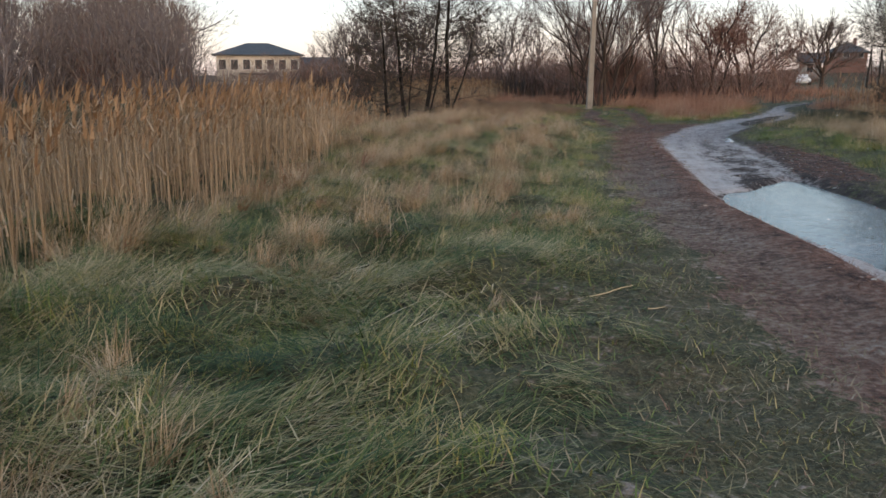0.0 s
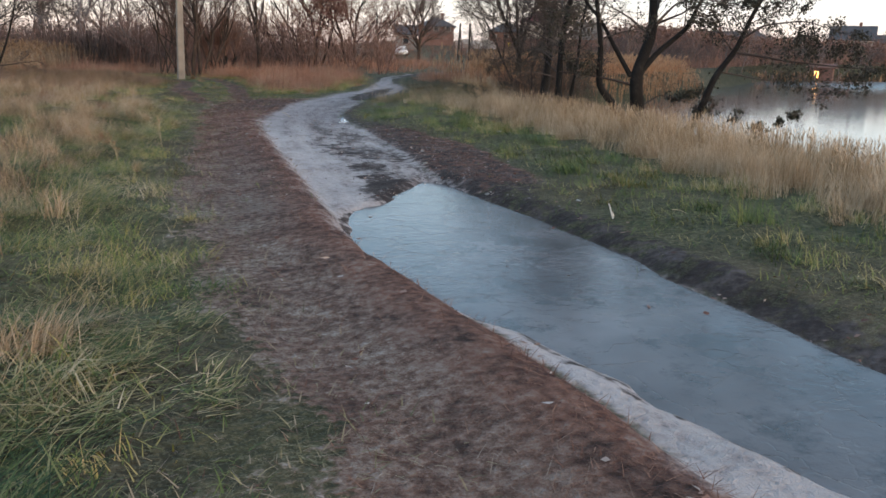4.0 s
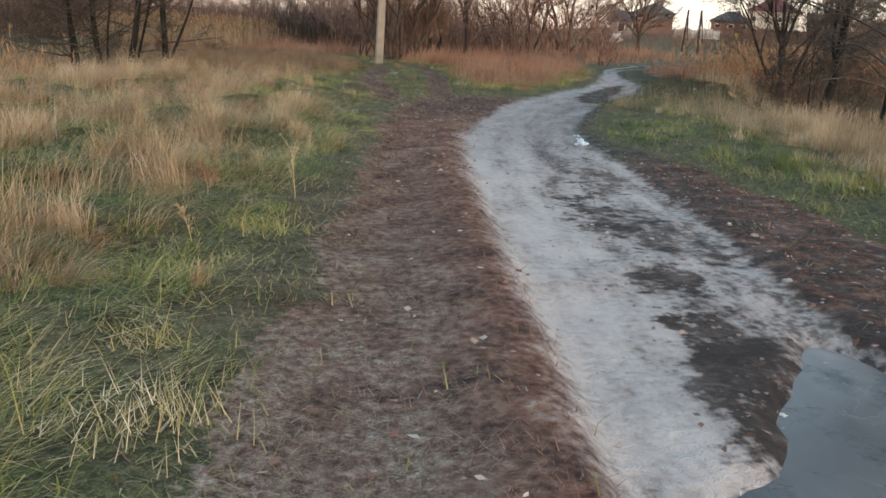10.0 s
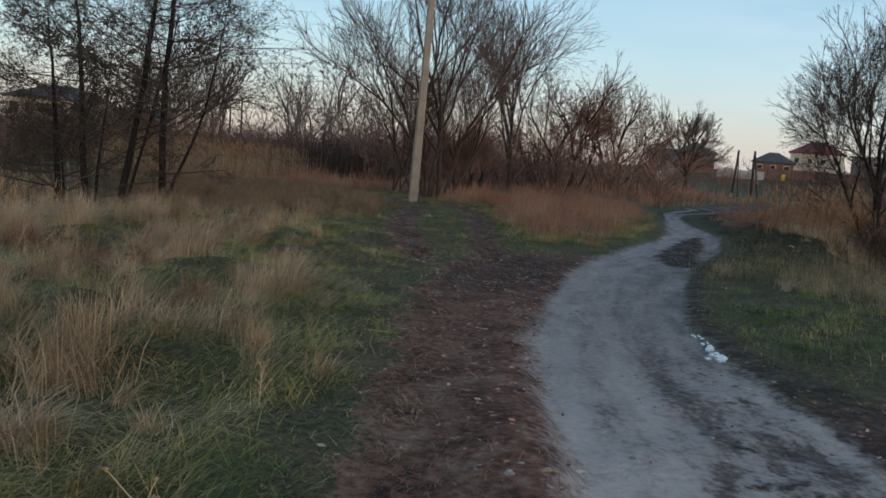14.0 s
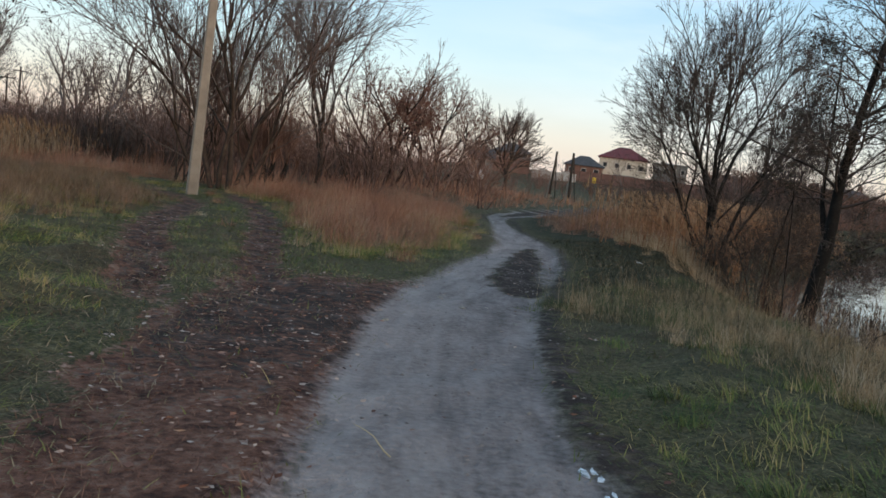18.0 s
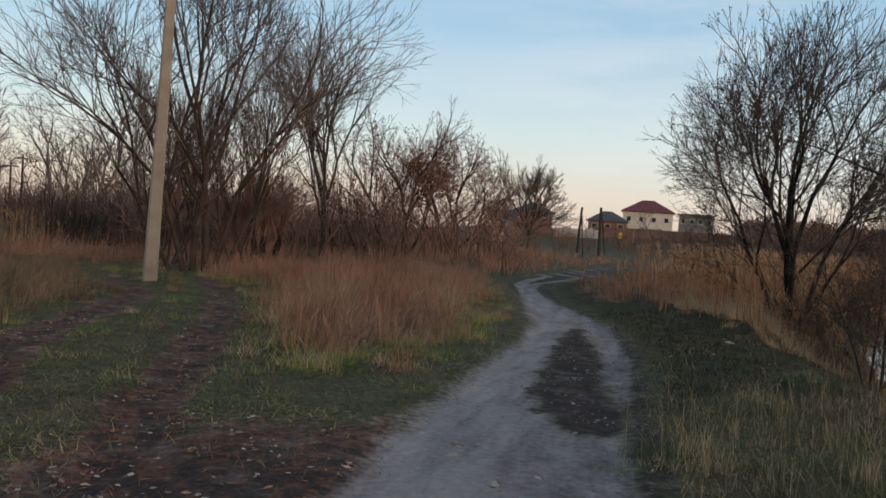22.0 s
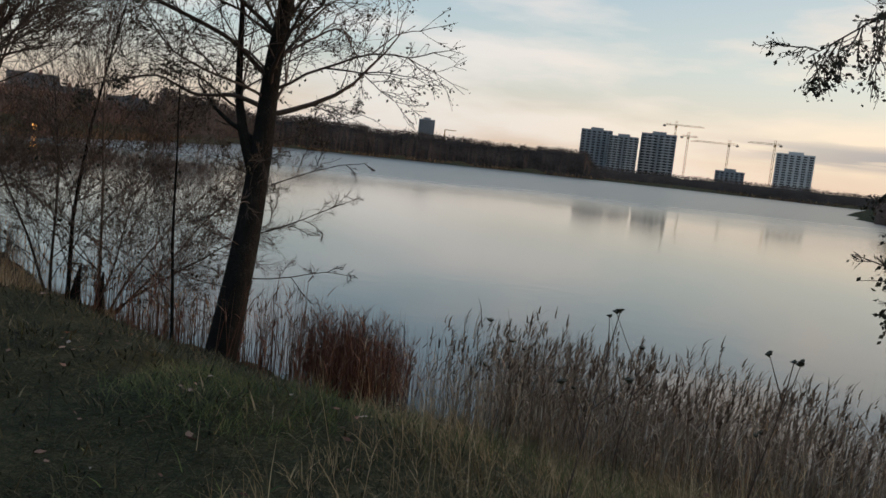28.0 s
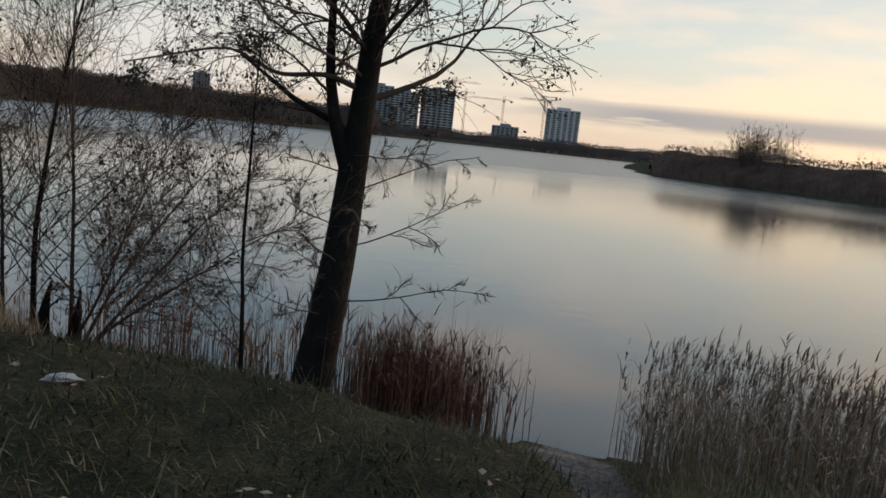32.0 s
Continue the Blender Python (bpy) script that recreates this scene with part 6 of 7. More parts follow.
v, f = joined([
    mops(76, 3300, (-3, 18), (29, 52), lambda x, y: rusty(x, y) * (0.5 + 0.5 * smooth(-0.5, 0.4, waves(x, y, 2.3, 2.0))), (40, 65), 0.2, 0.35, 1.05, 0.3, (0.05, 1.0), (0.5, 1.8), (0.004, 0.008), 1.0, 2),
    mops(50, 1300, (15, 36), (37, 62), lambda x, y: smooth(37, 40, y) * smooth(0.6, 1.8, x - SAND_R(y) + 0.5 * waves(x, y, 2.0, 3.0)) * smooth(8.0, 5.5, x - SAND_R(y)) * smooth(0.0, -1.0, lake_in(x, y)), (35, 60), 0.25, 0.3, 0.75, 0.3, (0.1, 1.0), (0.4, 1.6), (0.005, 0.010), 1.0, 2),
    mops(69, 2400, (-25, 40), (50, 100), lambda x, y: rusty(x, y) * smooth(-25, 0, x) * (0.2 + 0.8 * smooth(-0.5, 0.4, waves(x, y, 4.3, 2.0))), (16, 28), 0.4, 0.5, 1.3, 0.3, (0.0, 0.9), (0.2, 1.2), (0.012, 0.03), 0.7, 2)])
fringe = lambda x, y: np.clip(3.2 * rusty(x, y) * (1 - rusty(x, y)) + 0.25 * rusty(x, y), 0, 1)
v2, f2 = mops(49, 2600, (-3, 17), (28, 46), fringe, (40, 70), 0.15, 0.16, 0.42, 0.3, (0.2, 1.1), (0.5, 1.7), (0.004, 0.008), 0.9, 2)
field("fringe_grass", "knee-high olive and straw grass fringing the rusty patch", LODGED_BLADE, v2, f2)
field("rusty_grass", "waist-high rust-coloured dry grass", RUST_BLADE, v, f)


def straw_side(x, y):
    """The olive and straw grass between the ruts, the pole and the pond."""
    rut = np.interp(y, [26, 33.7, 39, 44], [5.3, 5.8, 7.0, 6.2])
    return smooth(0.2, 1.4, rut - x + 0.5 * waves(x, y, 1.7, 2.0)) * smooth(31.5, 35.0, y - 0.45 * (x - 3) + 0.9 * waves(x, y, 2.3, 5.0)) * smooth(49, 46, y) * smooth(0.0, -0.9, pond_in(x, y))


v, f = mops(40, 2100, (-3.5, 7), (30, 49), straw_side, (45, 70), 0.16, 0.2, 0.55, 0.8, (0.1, 1.0), (0.4, 1.6), (0.004, 0.008), 0.9, 2)
field("dry_tufts", "brownish straw grass round the foot of the pole", BANK_BLADE, v, f)


def reeds(rng, x, y, h, thick, leaves, plume, lean):
    """Stems with long drooping leaves; returns stem pieces and plume pieces."""
    n = len(x)
    z = np.maximum(height(x, y), np.where(x > 6, WATER_Z, POND_Z) - 0.3)
    a = rng.uniform(0, 2 * np.pi, n)
    t = rng.normal(0, lean, n)
    stem = blades(rng, x, y, z, h, np.full(n, thick), t, rng.uniform(-0.05, 0.2, n), 2, a)
    cross = blades(rng, x, y, z, h * 0.97, np.full(n, thick), t * 0.4, rng.uniform(-0.05, 0.1, n), 1, a + np.pi / 2)
    out = [stem, cross]
    for k in range(leaves):
        u = rng.uniform(0.2, 0.85, n)
        px, py = x + np.cos(a) * np.sin(t) * h * u, y + np.sin(a) * np.sin(t) * h * u
        out.append(blades(rng, px, py, z + h * u, h * rng.uniform(0.15, 0.32, n), np.full(n, thick * 1.6), rng.uniform(0.1, 0.9, n), rng.uniform(0.5, 1.8, n), 2))
    heads = []
    if plume:
        m = rng.uniform(0, 1, n) < 0.7
        top = np.stack([x + np.cos(a) * np.sin(t) * h * 0.95, y + np.sin(a) * np.sin(t) * h * 0.95, z + np.cos(t) * h * 0.93], 1)[m]
        b = rng.uniform(0, 2 * np.pi)
        q = len(top)
        for k in range(4):
            heads.append(blades(rng, top[:, 0], top[:, 1], top[:, 2] - 0.03 * k, rng.uniform(0.12, 0.26, q) * plume, rng.uniform(0.02, 0.04, q) * plume, rng.uniform(-0.1, 0.6, q), rng.uniform(0.3, 1.1, q), 2, b + rng.normal(0, 0.8, q)))
    return out, heads


def reed_bed(name, label, seed, n, xr, yr, chance, h0, h1, thick=0.012, leaves=2, plume=1.0, stem_mat=None, lean=0.12, plume_mat=None, top=None):
    g = np.random.default_rng(seed)
    x, y = scatter(g, n, xr, yr, chance)
    h = g.uniform(h0, h1, len(x)) ** 1.0 * (0.85 + 0.15 * waves(x, y, 2.2, seed))
    if top:
        h = np.maximum(0.5, np.minimum(h, top - height(x, y) + g.normal(0, 0.12, len(x))))
    st, hd = reeds(g, x, y, h, thick, leaves, plume, lean)
    ob = thing(name, label, "reeds", kind="stuff")
    v, f = joined(st)
    part("stems", fast_mesh("stems", v, f, stem_mat or REED_STEM), ob)
    if hd:
        v, f = joined(hd)
        part("plumes", fast_mesh("plumes", v, f, plume_mat or REED_PLUME), ob)
    return ob


reed_bed("reed_bed", "thick straw-coloured reed bed with feathery plumes along the pond", 81, 12000, (-10, -1.5), (1, 30),
         lambda x, y: smooth(0.2, -1.2, x - LEFT_REEDS(y) + 0.7 * waves(x, y, 2.6, 3.0)) * smooth(-4.8, -2.5, x - POND_E(y) + 0.4), 1.0, 2.1, 0.012, 2, 1.0, lean=0.16, top=1.42)
reed_bed("reed_bed", "sparse grey reeds at the pond by the alders", 82, 2500, (-9, -0.5), (28, 46),
         lambda x, y: smooth(0.3, -0.8, x - LEFT_REEDS(y) + 0.5 * waves(x, y, 2.6, 3.0)) * smooth(-4.0, -2.0, x - POND_E(y)), 0.8, 1.5, stem_mat=TAN_BLADE)
reed_bed("reed_bed", "golden reed bank beyond the pole by the pond", 80, 3200, (-4, 4.6), (46.5, 57),
         lambda x, y: smooth(3.4, -1.0, x - 0.3 * (y - 48) + 0.6 * waves(x, y, 2.1, 1.0)) * smooth(-0.3, -1.2, pond_in(x, y)) * (0.35 + 0.65 * smooth(-0.4, 0.3, waves(x, y, 2.7, 3.0))), 1.0, 1.7, 0.018, 2, 1.2, REED_STEM, 0.2)
reed_bed("reed_bed", "tall golden reed bed between the far track and the bay", 83, 21000, (13, 60), (36, 84),
         lambda x, y: smooth(1.4, 6.0, x - SAND_R(y) + 1.2 * waves(x, y, 3.5, 1.0)) * smooth(1.5, -0.5, lake_in(x, y) + 2.2 * smooth(52, 44, y)), 0.6, 1.75, 0.022, 2, 1.5, RUST_REED)
reed_bed("reed_bed", "straw-coloured reeds and tall grass on the lake bank", 84, 17000, (8, 18), (5, 28),
         lambda x, y: smooth(-4.0, -2.4, lake_in(x, y) + 0.6 * waves(x, y, 2.2, 5.0)) * smooth(0.9, 0.2, lake_in(x, y)) * smooth(24.5, 21, y), 0.5, 1.5, 0.009, 3, 0.35, TAN_BLADE, 0.32, top=0.22, plume_mat=TAN_BLADE)
reed_bed("shore_reeds", "dark seed-headed reeds standing on the slope down to the shallows", 85, 10500, (13.6, 20), (20.5, 29.4),
         lambda x, y: smooth(-3.9, -2.4, lake_in(x, y) + 0.5 * waves(x, y, 1.7, 4.0)) * smooth(0.9, 0.1, lake_in(x, y)) * smooth(29.3, 28.5, y + 0.16 * (x - 16)) * (1 - landing(x, y)) * (0.45 + 0.55 * smooth(-0.5, 0.3, waves(x, y, 1.3, 9.0))), 0.7, 1.75, 0.007, 3, 0.5, DARK_REED, 0.2, DARK_PLUME, top=0.12)
reed_bed("cattail_clump", "reddish-brown withered cattail clump in the shallows behind the leaning alder", 86, 9500, (17.5, 22.6), (29.2, 34.2),
         lambda x, y: smooth(1.0, 0.6, np.hypot((x - 20.5) / 0.95, (y - 30.5) / 0.95)) + 0.08 * (1 - landing(x, y)) * smooth(-2.2, -1.2, lake_in(x, y)) * smooth(0.9, 0.4, lake_in(x, y)), 0.95, 1.6, 0.010, 2, 0.0, CATTAIL_BLADE, 0.2)
reed_bed("shore_reeds", "thin dry reeds between the bank shrubs", 87, 1300, (17, 26), (32.0, 40),
         lambda x, y: smooth(-1.3, -0.6, lake_in(x, y)) * smooth(0.7, 0.2, lake_in(x, y)), 0.4, 1.0, 0.008, 2, 0.5, BANK_BLADE, 0.2)


# rough grass on the lake bank
def bank(x, y):
    return smooth(-0.3, 0.8, x - DRY_R(y) + 0.4 * waves(x, y, 2.0, 2.0)) * smooth(-0.1, -0.8, lake_in(x, y)) * (1 - landing(x, y)) * smooth(0.8, 1.2, np.hypot((x - 13.95) / 1.2, (y - 29.7) / 1.0)) * smooth(0.7, -0.3, y - 29.6 + 0.1 * (x - 13))


v, f = joined([
    mops(77, 5200, (7.5, 17), (7, 27), lambda x, y: bank(x, y) * (0.25 + 0.75 * smooth(-0.35, 0.35, waves(x, y, 1.6, 9.0))) * (1 - 0.92 * smooth(23, 26.5, y)), (45, 75), 0.13, 0.25, 0.68, 1.2, (0.0, 0.75), (0.2, 1.3), (0.003, 0.007), 0.6),
    mops(57, 900, (12, 20), (27, 42), lambda x, y: smooth(0.2, 1.2, x - DRY_R(y)) * smooth(-0.2, -0.8, lake_in(x, y)) * smooth(33, 36, y), (45, 75), 0.14, 0.3, 0.7, 1.2, (0.0, 0.8), (0.2, 1.2), (0.004, 0.008), 0.6, 2)])
field("bank_grass", "pale straw-coloured dry grass along the lake bank", TAN_BLADE, v, f)
v, f = mops(59, 4200, (9.6, 19.5), (22, 32.5), lambda x, y: bank(x, y) * smooth(22, 25, y) * (0.4 + 0.6 * smooth(-0.4, 0.3, waves(x, y, 1.2, 3.0))), (30, 52), 0.14, 0.10, 0.36, 1.2, (0.2, 1.15), (0.3, 1.4), (0.003, 0.007), 0.9, 2)
field("withered_bank_grass", "wispy olive and straw grass above the shore reeds", WITHERED_BLADE, v, f)
v, f = mops(56, 2600, (9.4, 18), (21, 32), lambda x, y: bank(x + 0.4, y) * smooth(-1.0, -2.2, lake_in(x, y)) * (0.2 + 0.8 * smooth(-0.3, 0.3, waves(x, y, 1.5, 8.0))), (40, 65), 0.12, 0.08, 0.26, 0.6, (0.3, 1.2), (0.4, 1.4), (0.003, 0.006), 0.9, 2)
field("lodged_grass", "short olive-green grass between the dry stalks on the bank", HUMP_BLADE, v, f)
g = np.random.default_rng(55)
x, y = scatter(g, 5000, (9.4, 17.5), (20, 31.5), lambda x, y: bank(x + 0.2, y) * smooth(-0.8, -2.0, lake_in(x, y)) * (0.15 + 0.85 * smooth(-0.3, 0.3, waves(x, y, 1.1, 12.0))))
tall = g.uniform(0.25, 0.62, len(x))
a = g.uniform(0, 2 * np.pi, len(x))
t_ = np.abs(g.normal(0, 0.25, len(x)))
P = [blades(g, x, y, height(x, y) - 0.01, tall, np.full(len(x), 0.0028), t_, g.uniform(0, 0.3, len(x)), 2, a)]
for k in range(5):
    u = g.uniform(0.4, 0.95, len(x))
    P.append(blades(g, x + np.cos(a) * np.sin(t_) * tall * u, y + np.sin(a) * np.sin(t_) * tall * u, height(x, y) + np.cos(t_) * tall * u, tall * g.uniform(0.1, 0.28, len(x)), np.full(len(x), 0.0026), g.uniform(0.3, 0.9, len(x)), g.uniform(-0.2, 0.6, len(x)), 1))
v, f = joined(P)
field("dry_stalks", "sparse branching dry stalks standing in the bank grass", TAN_BLADE, v, f)
v, f = mops(58, 300, (12.6, 15.4), (28.0, 31.0), lambda x, y: smooth(1.0, 0.5, np.hypot((x - 13.95) / 0.95, (y - 29.55) / 1.05)) * (1 - landing(x, y)), (60, 90), 0.1, 0.06, 0.16, 0.6, (0.5, 1.4), (0.4, 1.3), (0.003, 0.006), 0.9, 2)
field("hump_grass", "short fresh green grass on the edge of the bank", HUMP_BLADE, v, f)
v, f = mops(68, 750, (13.5, 22), (24, 37), lambda x, y: (1 - landing(x, y)) * smooth(-2.8, -1.6, lake_in(x, y)) * smooth(0.1, -0.3, lake_in(x, y)) * smooth(-0.3, 0.4, waves(x, y, 1.8, 5.0)) * (0.35 + 0.65 * smooth(29.5, 27.5, y)), (35, 60), 0.14, 0.25, 0.6, 1.0, (0.0, 0.6), (0.1, 0.8))
field("rusty_bank_grass", "rust-brown withered grass at the top of the bank", CATTAIL_BLADE, v, f)

# far reeds along the bay
g = np.random.default_rng(88)
a = g.uniform(48, 112, 6000)
d = FAR_SHORE(a) + g.uniform(-2, 6, len(a))
x, y = LAKE_EYE[0] + d * np.sin(np.radians(a)), LAKE_EYE[1] + d * np.cos(np.radians(a))
v, f = blades(g, x, y, np.full(len(x), WATER_Z - 0.2), g.uniform(0.8, 1.9, len(x)), g.uniform(0.3, 0.7, len(x)), g.uniform(0, 0.2, len(x)), g.uniform(0, 0.3, len(x)), 2)
field("far_reeds", "brown reed fringe along the distant shore", BANK_BLADE, v, f, "reeds")

# dry weeds: forked stalks with seed heads
for k, (wx, wy, wh, heads) in enumerate(((3.04, 17.16, 0.5, 0), (2.3, 15.6, 0.3, 0), (3.3, 19.4, 0.32, 0),
                                          (12.2, 27.0, 1.2, 1), (12.2, 26.36, 1.1, 1), (13.0, 27.9, 0.95, 1), (13.2, 27.2, 0.85, 1), (13.4, 26.2, 1.05, 1), (12.9, 25.7, 1.1, 1), (14.2, 27.6, 1.0, 1), (14.0, 25.4, 1.1, 1), (12.6, 25.2, 1.0, 1), (14.6, 28.3, 0.8, 1), (13.6, 24.7, 1.1, 1))):
    g = np.random.default_rng(300 + k)
    main = limb(g, (0, 0, -0.05), (g.normal(0, 0.12), g.normal(0, 0.12), 1), wh, 0.0045, 0.002, 6, 0.06, 0.0)
    shoots = [main]
    for m in range(4 if heads else 12):
        p, d_ = along(main[0], g.uniform(0.35, 0.98))
        shoots.append(limb(g, p, turned(g, d_, 0.55), wh * g.uniform(0.15, 0.35), 0.0028, 0.0014, 3, 0.08, 0.02))
    weed = thing("dry_weed", "tall dry weed stalk with dark seed heads above the reeds" if heads else "dead branching weed in the verge grass", "weed", wx, wy, float(height(wx, wy)), 0, "dry weeds")
    for m, shoot in enumerate(shoots):
        v, f = tubes([shoot], 4)
        part("shoot" if m else "stalk", fast_mesh("shoot" if m else "stalk", v, f, TWIG_DARK if heads else STRAW, True), weed)
    tips = np.array([s_[0][-1] for s_ in shoots])
    for tip_ in tips:
        bm = bmesh.new()
        r_ = (0.018 if heads else 0.012) * g.uniform(0.6, 1.2)
        bmesh.ops.create_cone(bm, cap_ends=True, segments=9, radius1=0.003, radius2=r_, depth=r_ * 0.7, matrix=Matrix.Translation(Vector(tip_)) @ Matrix.Rotation(g.normal(0, 0.4), 4, "X"))
        for q_ in bm.verts:
            q_.co += Vector(g.normal(0, r_ * 0.2, 3))
        part("seed_head", bm_mesh("seed_head", bm, ALDER_LEAF if heads else TAN_BLADE), weed)


# ---- concrete pole ----
POLE = (7.22, 41.8)
pole = thing("utility_pole", "leaning pale concrete utility pole without wires", "utility pole", POLE[0], POLE[1], foot(*POLE, 0.3), 0)
bm = bmesh.new()
rings = []
for k in range(10):
    z0, w0 = k * 0.95, 0.155 - 0.0078 * k
    rings.append([bm.verts.new((sx * w0, sy * w0 * 0.85, z0)) for sx, sy in ((-1, -0.7), (-0.7, -1), (0.7, -1), (1, -0.7), (1, 0.7), (0.7, 1), (-0.7, 1), (-1, 0.7))])
for a, b in zip(rings, rings[1:]):
    for j in range(8):
        bm.faces.new((a[j], a[(j + 1) % 8], b[(j + 1) % 8], b[j]))
bm.faces.new(rings[-1])
part("shaft", bm_mesh("shaft", bm, CONCRETE), pole, "weathered tapered concrete shaft")
pole.rotation_euler = (0, radians(0.9), 0)
for zz in (7.75, 8.35):
    part("cross_pin", boxed("cross_pin", IRON, (-0.24, -0.022, zz - 0.022, 0.24, 0.022, zz + 0.022), bevel=0.006), pole, "short rusty iron cross pin")
    for sx in (-0.22, 0.22):
        bm = bmesh.new()
        bmesh.ops.create_cone(bm, cap_ends=True, segments=10, radius1=0.035, radius2=0.022, depth=0.1, matrix=Matrix.Translation((sx, 0, zz + 0.07)))
        part("insulator", bm_mesh("insulator", bm, CERAMIC, True), pole, "small brown insulator")

# far power poles and a birch beyond the pond
for pa, pd, ph in ((-5.95, 92, 6.3), (-6.6, 98, 5.7), (-7.2, 101, 5.7)):
    fx_, fy_ = 6.25 + pd * math.sin(radians(pa)), 21.5 + pd * math.cos(radians(pa))
    far_pole = thing("power_pole", "thin dark power pole beyond the pond scrub", "utility pole", fx_, fy_, foot(fx_, fy_), 0, "far power poles")
    v, f = tubes([(np.array([(0, 0, 0), (0.02, 0, ph * 0.5), (0, 0, ph)]), np.array([0.13, 0.11, 0.09]))], 8)
    part("shaft", fast_mesh("shaft", v, f, TIMBER, True), far_pole)
    part("crossarm", boxed("crossarm", TIMBER, (-0.7, -0.05, ph - 0.5, 0.7, 0.05, ph - 0.38), bevel=0.01), far_pole)
bx_, by_ = 6.25 + 84 * math.sin(radians(-8.9)), 21.5 + 84 * math.cos(radians(-8.9))
fork_tree("birch_tree", "slender pale bare birch beyond the pond", bx_, by_, foot(bx_, by_), 19, [((0, 0, 0), (0.02, 0, 1), 9.4, 0.13, 6), ((0, 0, 2.5), (0.2, 0.1, 1), 6.4, 0.06, 5)], OLD_WOOD, TWIG_GREY, 0.38, 0.05, 0.012)

# two dark posts by the far track
for px, py, ph, ln in ((41.6, 83.5, 4.3, 1.5), (38.25, 74.5, 4.0, -1.0)):
    po = thing("timber_post", "dark timber post on a concrete stub beside the far track", "post", px, py, foot(px, py), 20, "posts by the far track")
    po.rotation_euler = (radians(ln), radians(ln), 0)
    v, f = tubes([(np.array([(0, 0, 0.5), (0, 0, 2.5), (0.03, 0, ph)]), np.array([0.11, 0.10, 0.09]))], 8)
    part("shaft", fast_mesh("shaft", v, f, TIMBER, True), po)
    part("stub", boxed("stub", CONCRETE, (-0.12, 0.10, 0.0, 0.12, 0.28, 1.7), bevel=0.02), po, "concrete stub")
    v, f = tubes([(np.array([(0.1, 0, 0.2), (0.55, 0, 0.2), (0.25, 0, 2.4), (0.1, 0, 3.6)]), np.array([0.04, 0.055, 0.055, 0.05]))], 6)
    part("brace", fast_mesh("brace", v, f, TIMBER, True), po)


# ---- houses ----
def house(name, label, x, y, rz, w, d, wall_h, roof_h, wall_mat, roof_mat, hip=True, rows=1, cols=4, z=None, over=0.4, chimney=True, sills=(1.0,), win=(0.9, 1.3), kind_word="house"):
    base = foot(x, y, 0.3) if z is None else z
    ob = thing(name, label, kind_word, x, y, base, rz)
    part("wall", boxed("wall", wall_mat, (-w / 2, -d / 2, 0, w / 2, d / 2, wall_h)), ob)
    bm = bmesh.new()
    a, b = w / 2 + over, d / 2 + over
    inset = min(a, b) * (0.95 if hip else 0.0)
    lo = [bm.verts.new((sx * a, sy * b, wall_h)) for sx, sy in ((-1, -1), (1, -1), (1, 1), (-1, 1))]
    eave = [bm.verts.new((sx * a, sy * b, wall_h + 0.18)) for sx, sy in ((-1, -1), (1, -1), (1, 1), (-1, 1))]
    r0, r1 = bm.verts.new((-a + inset, 0, wall_h + roof_h)), bm.verts.new((a - inset, 0, wall_h + roof_h))
    for k in range(4):
        bm.faces.new((lo[k], lo[(k + 1) % 4], eave[(k + 1) % 4], eave[k]))
    bm.faces.new(lo[::-1])
    bm.faces.new((eave[0], eave[1], r1, r0))
    bm.faces.new((eave[2], eave[3], r0, r1))
    bm.faces.new((eave[1], eave[2], r1))
    bm.faces.new((eave[3], eave[0], r0))
    roof = part("roof", bm_mesh("roof", bm, roof_mat), ob)
    if chimney:
        part("chimney", boxed("chimney", BRICK_WALL, (w * 0.12, -0.3, wall_h + roof_h * 0.5, w * 0.12 + 0.6, 0.3, wall_h + roof_h + 0.7), bevel=0.03), ob)
    ww, wh = win
    for sill in sills:
        for k in range(cols):
            cx = -w / 2 + w * (k + 0.5) / cols
            wd = part("window", boxed("window", FRAME_PAINT, (cx - ww / 2 - 0.08, -d / 2 - 0.05, sill - 0.08, cx + ww / 2 + 0.08, -d / 2 + 0.02, sill), (cx - ww / 2 - 0.08, -d / 2 - 0.05, sill + wh, cx + ww / 2 + 0.08, -d / 2 + 0.02, sill + wh + 0.08), (cx - ww / 2 - 0.08, -d / 2 - 0.05, sill, cx - ww / 2, -d / 2 + 0.02, sill + wh), (cx + ww / 2, -d / 2 - 0.05, sill, cx + ww / 2 + 0.08, -d / 2 + 0.02, sill + wh)), ob)
            part("pane", boxed("pane", PANE, (cx - ww / 2, -d / 2 - 0.02, sill, cx + ww / 2, -d / 2 + 0.01, sill + wh)), wd)
    return ob


def bearing_place(a, d, cx=6.2, cy=21.4):
    return cx + d * math.sin(radians(a)), cy + d * math.cos(radians(a))


hx, hy = bearing_place(-12.45, 155, 0.3, 1.6)
cream = house("house", "cream two-storey house with a dark hipped roof behind bare scrub", hx, hy, 12.5, 14.2, 11.0, 5.8, 2.3, CREAM_WALL, DARK_ROOF, True, cols=7, sills=(3.5,), win=(1.15, 1.6), chimney=False, z=-0.9, over=0.7)
part("porch_roof", boxed("porch_roof", DARK_ROOF, (-3.4, -7.4, 2.6, 3.0, -5.5, 2.85)), cream, "dark porch roof")
hx, hy = bearing_place(-8.2, 160, 0.3, 1.6)
house("shed", "dark low outbuilding beside the cream house", hx, hy, 8, 8, 7, 3.2, 2.0, GREY_WALL, DARK_ROOF, False, cols=2, sills=(1.0,), chimney=False, kind_word="shed")
hx, hy = bearing_place(34.2, 178)
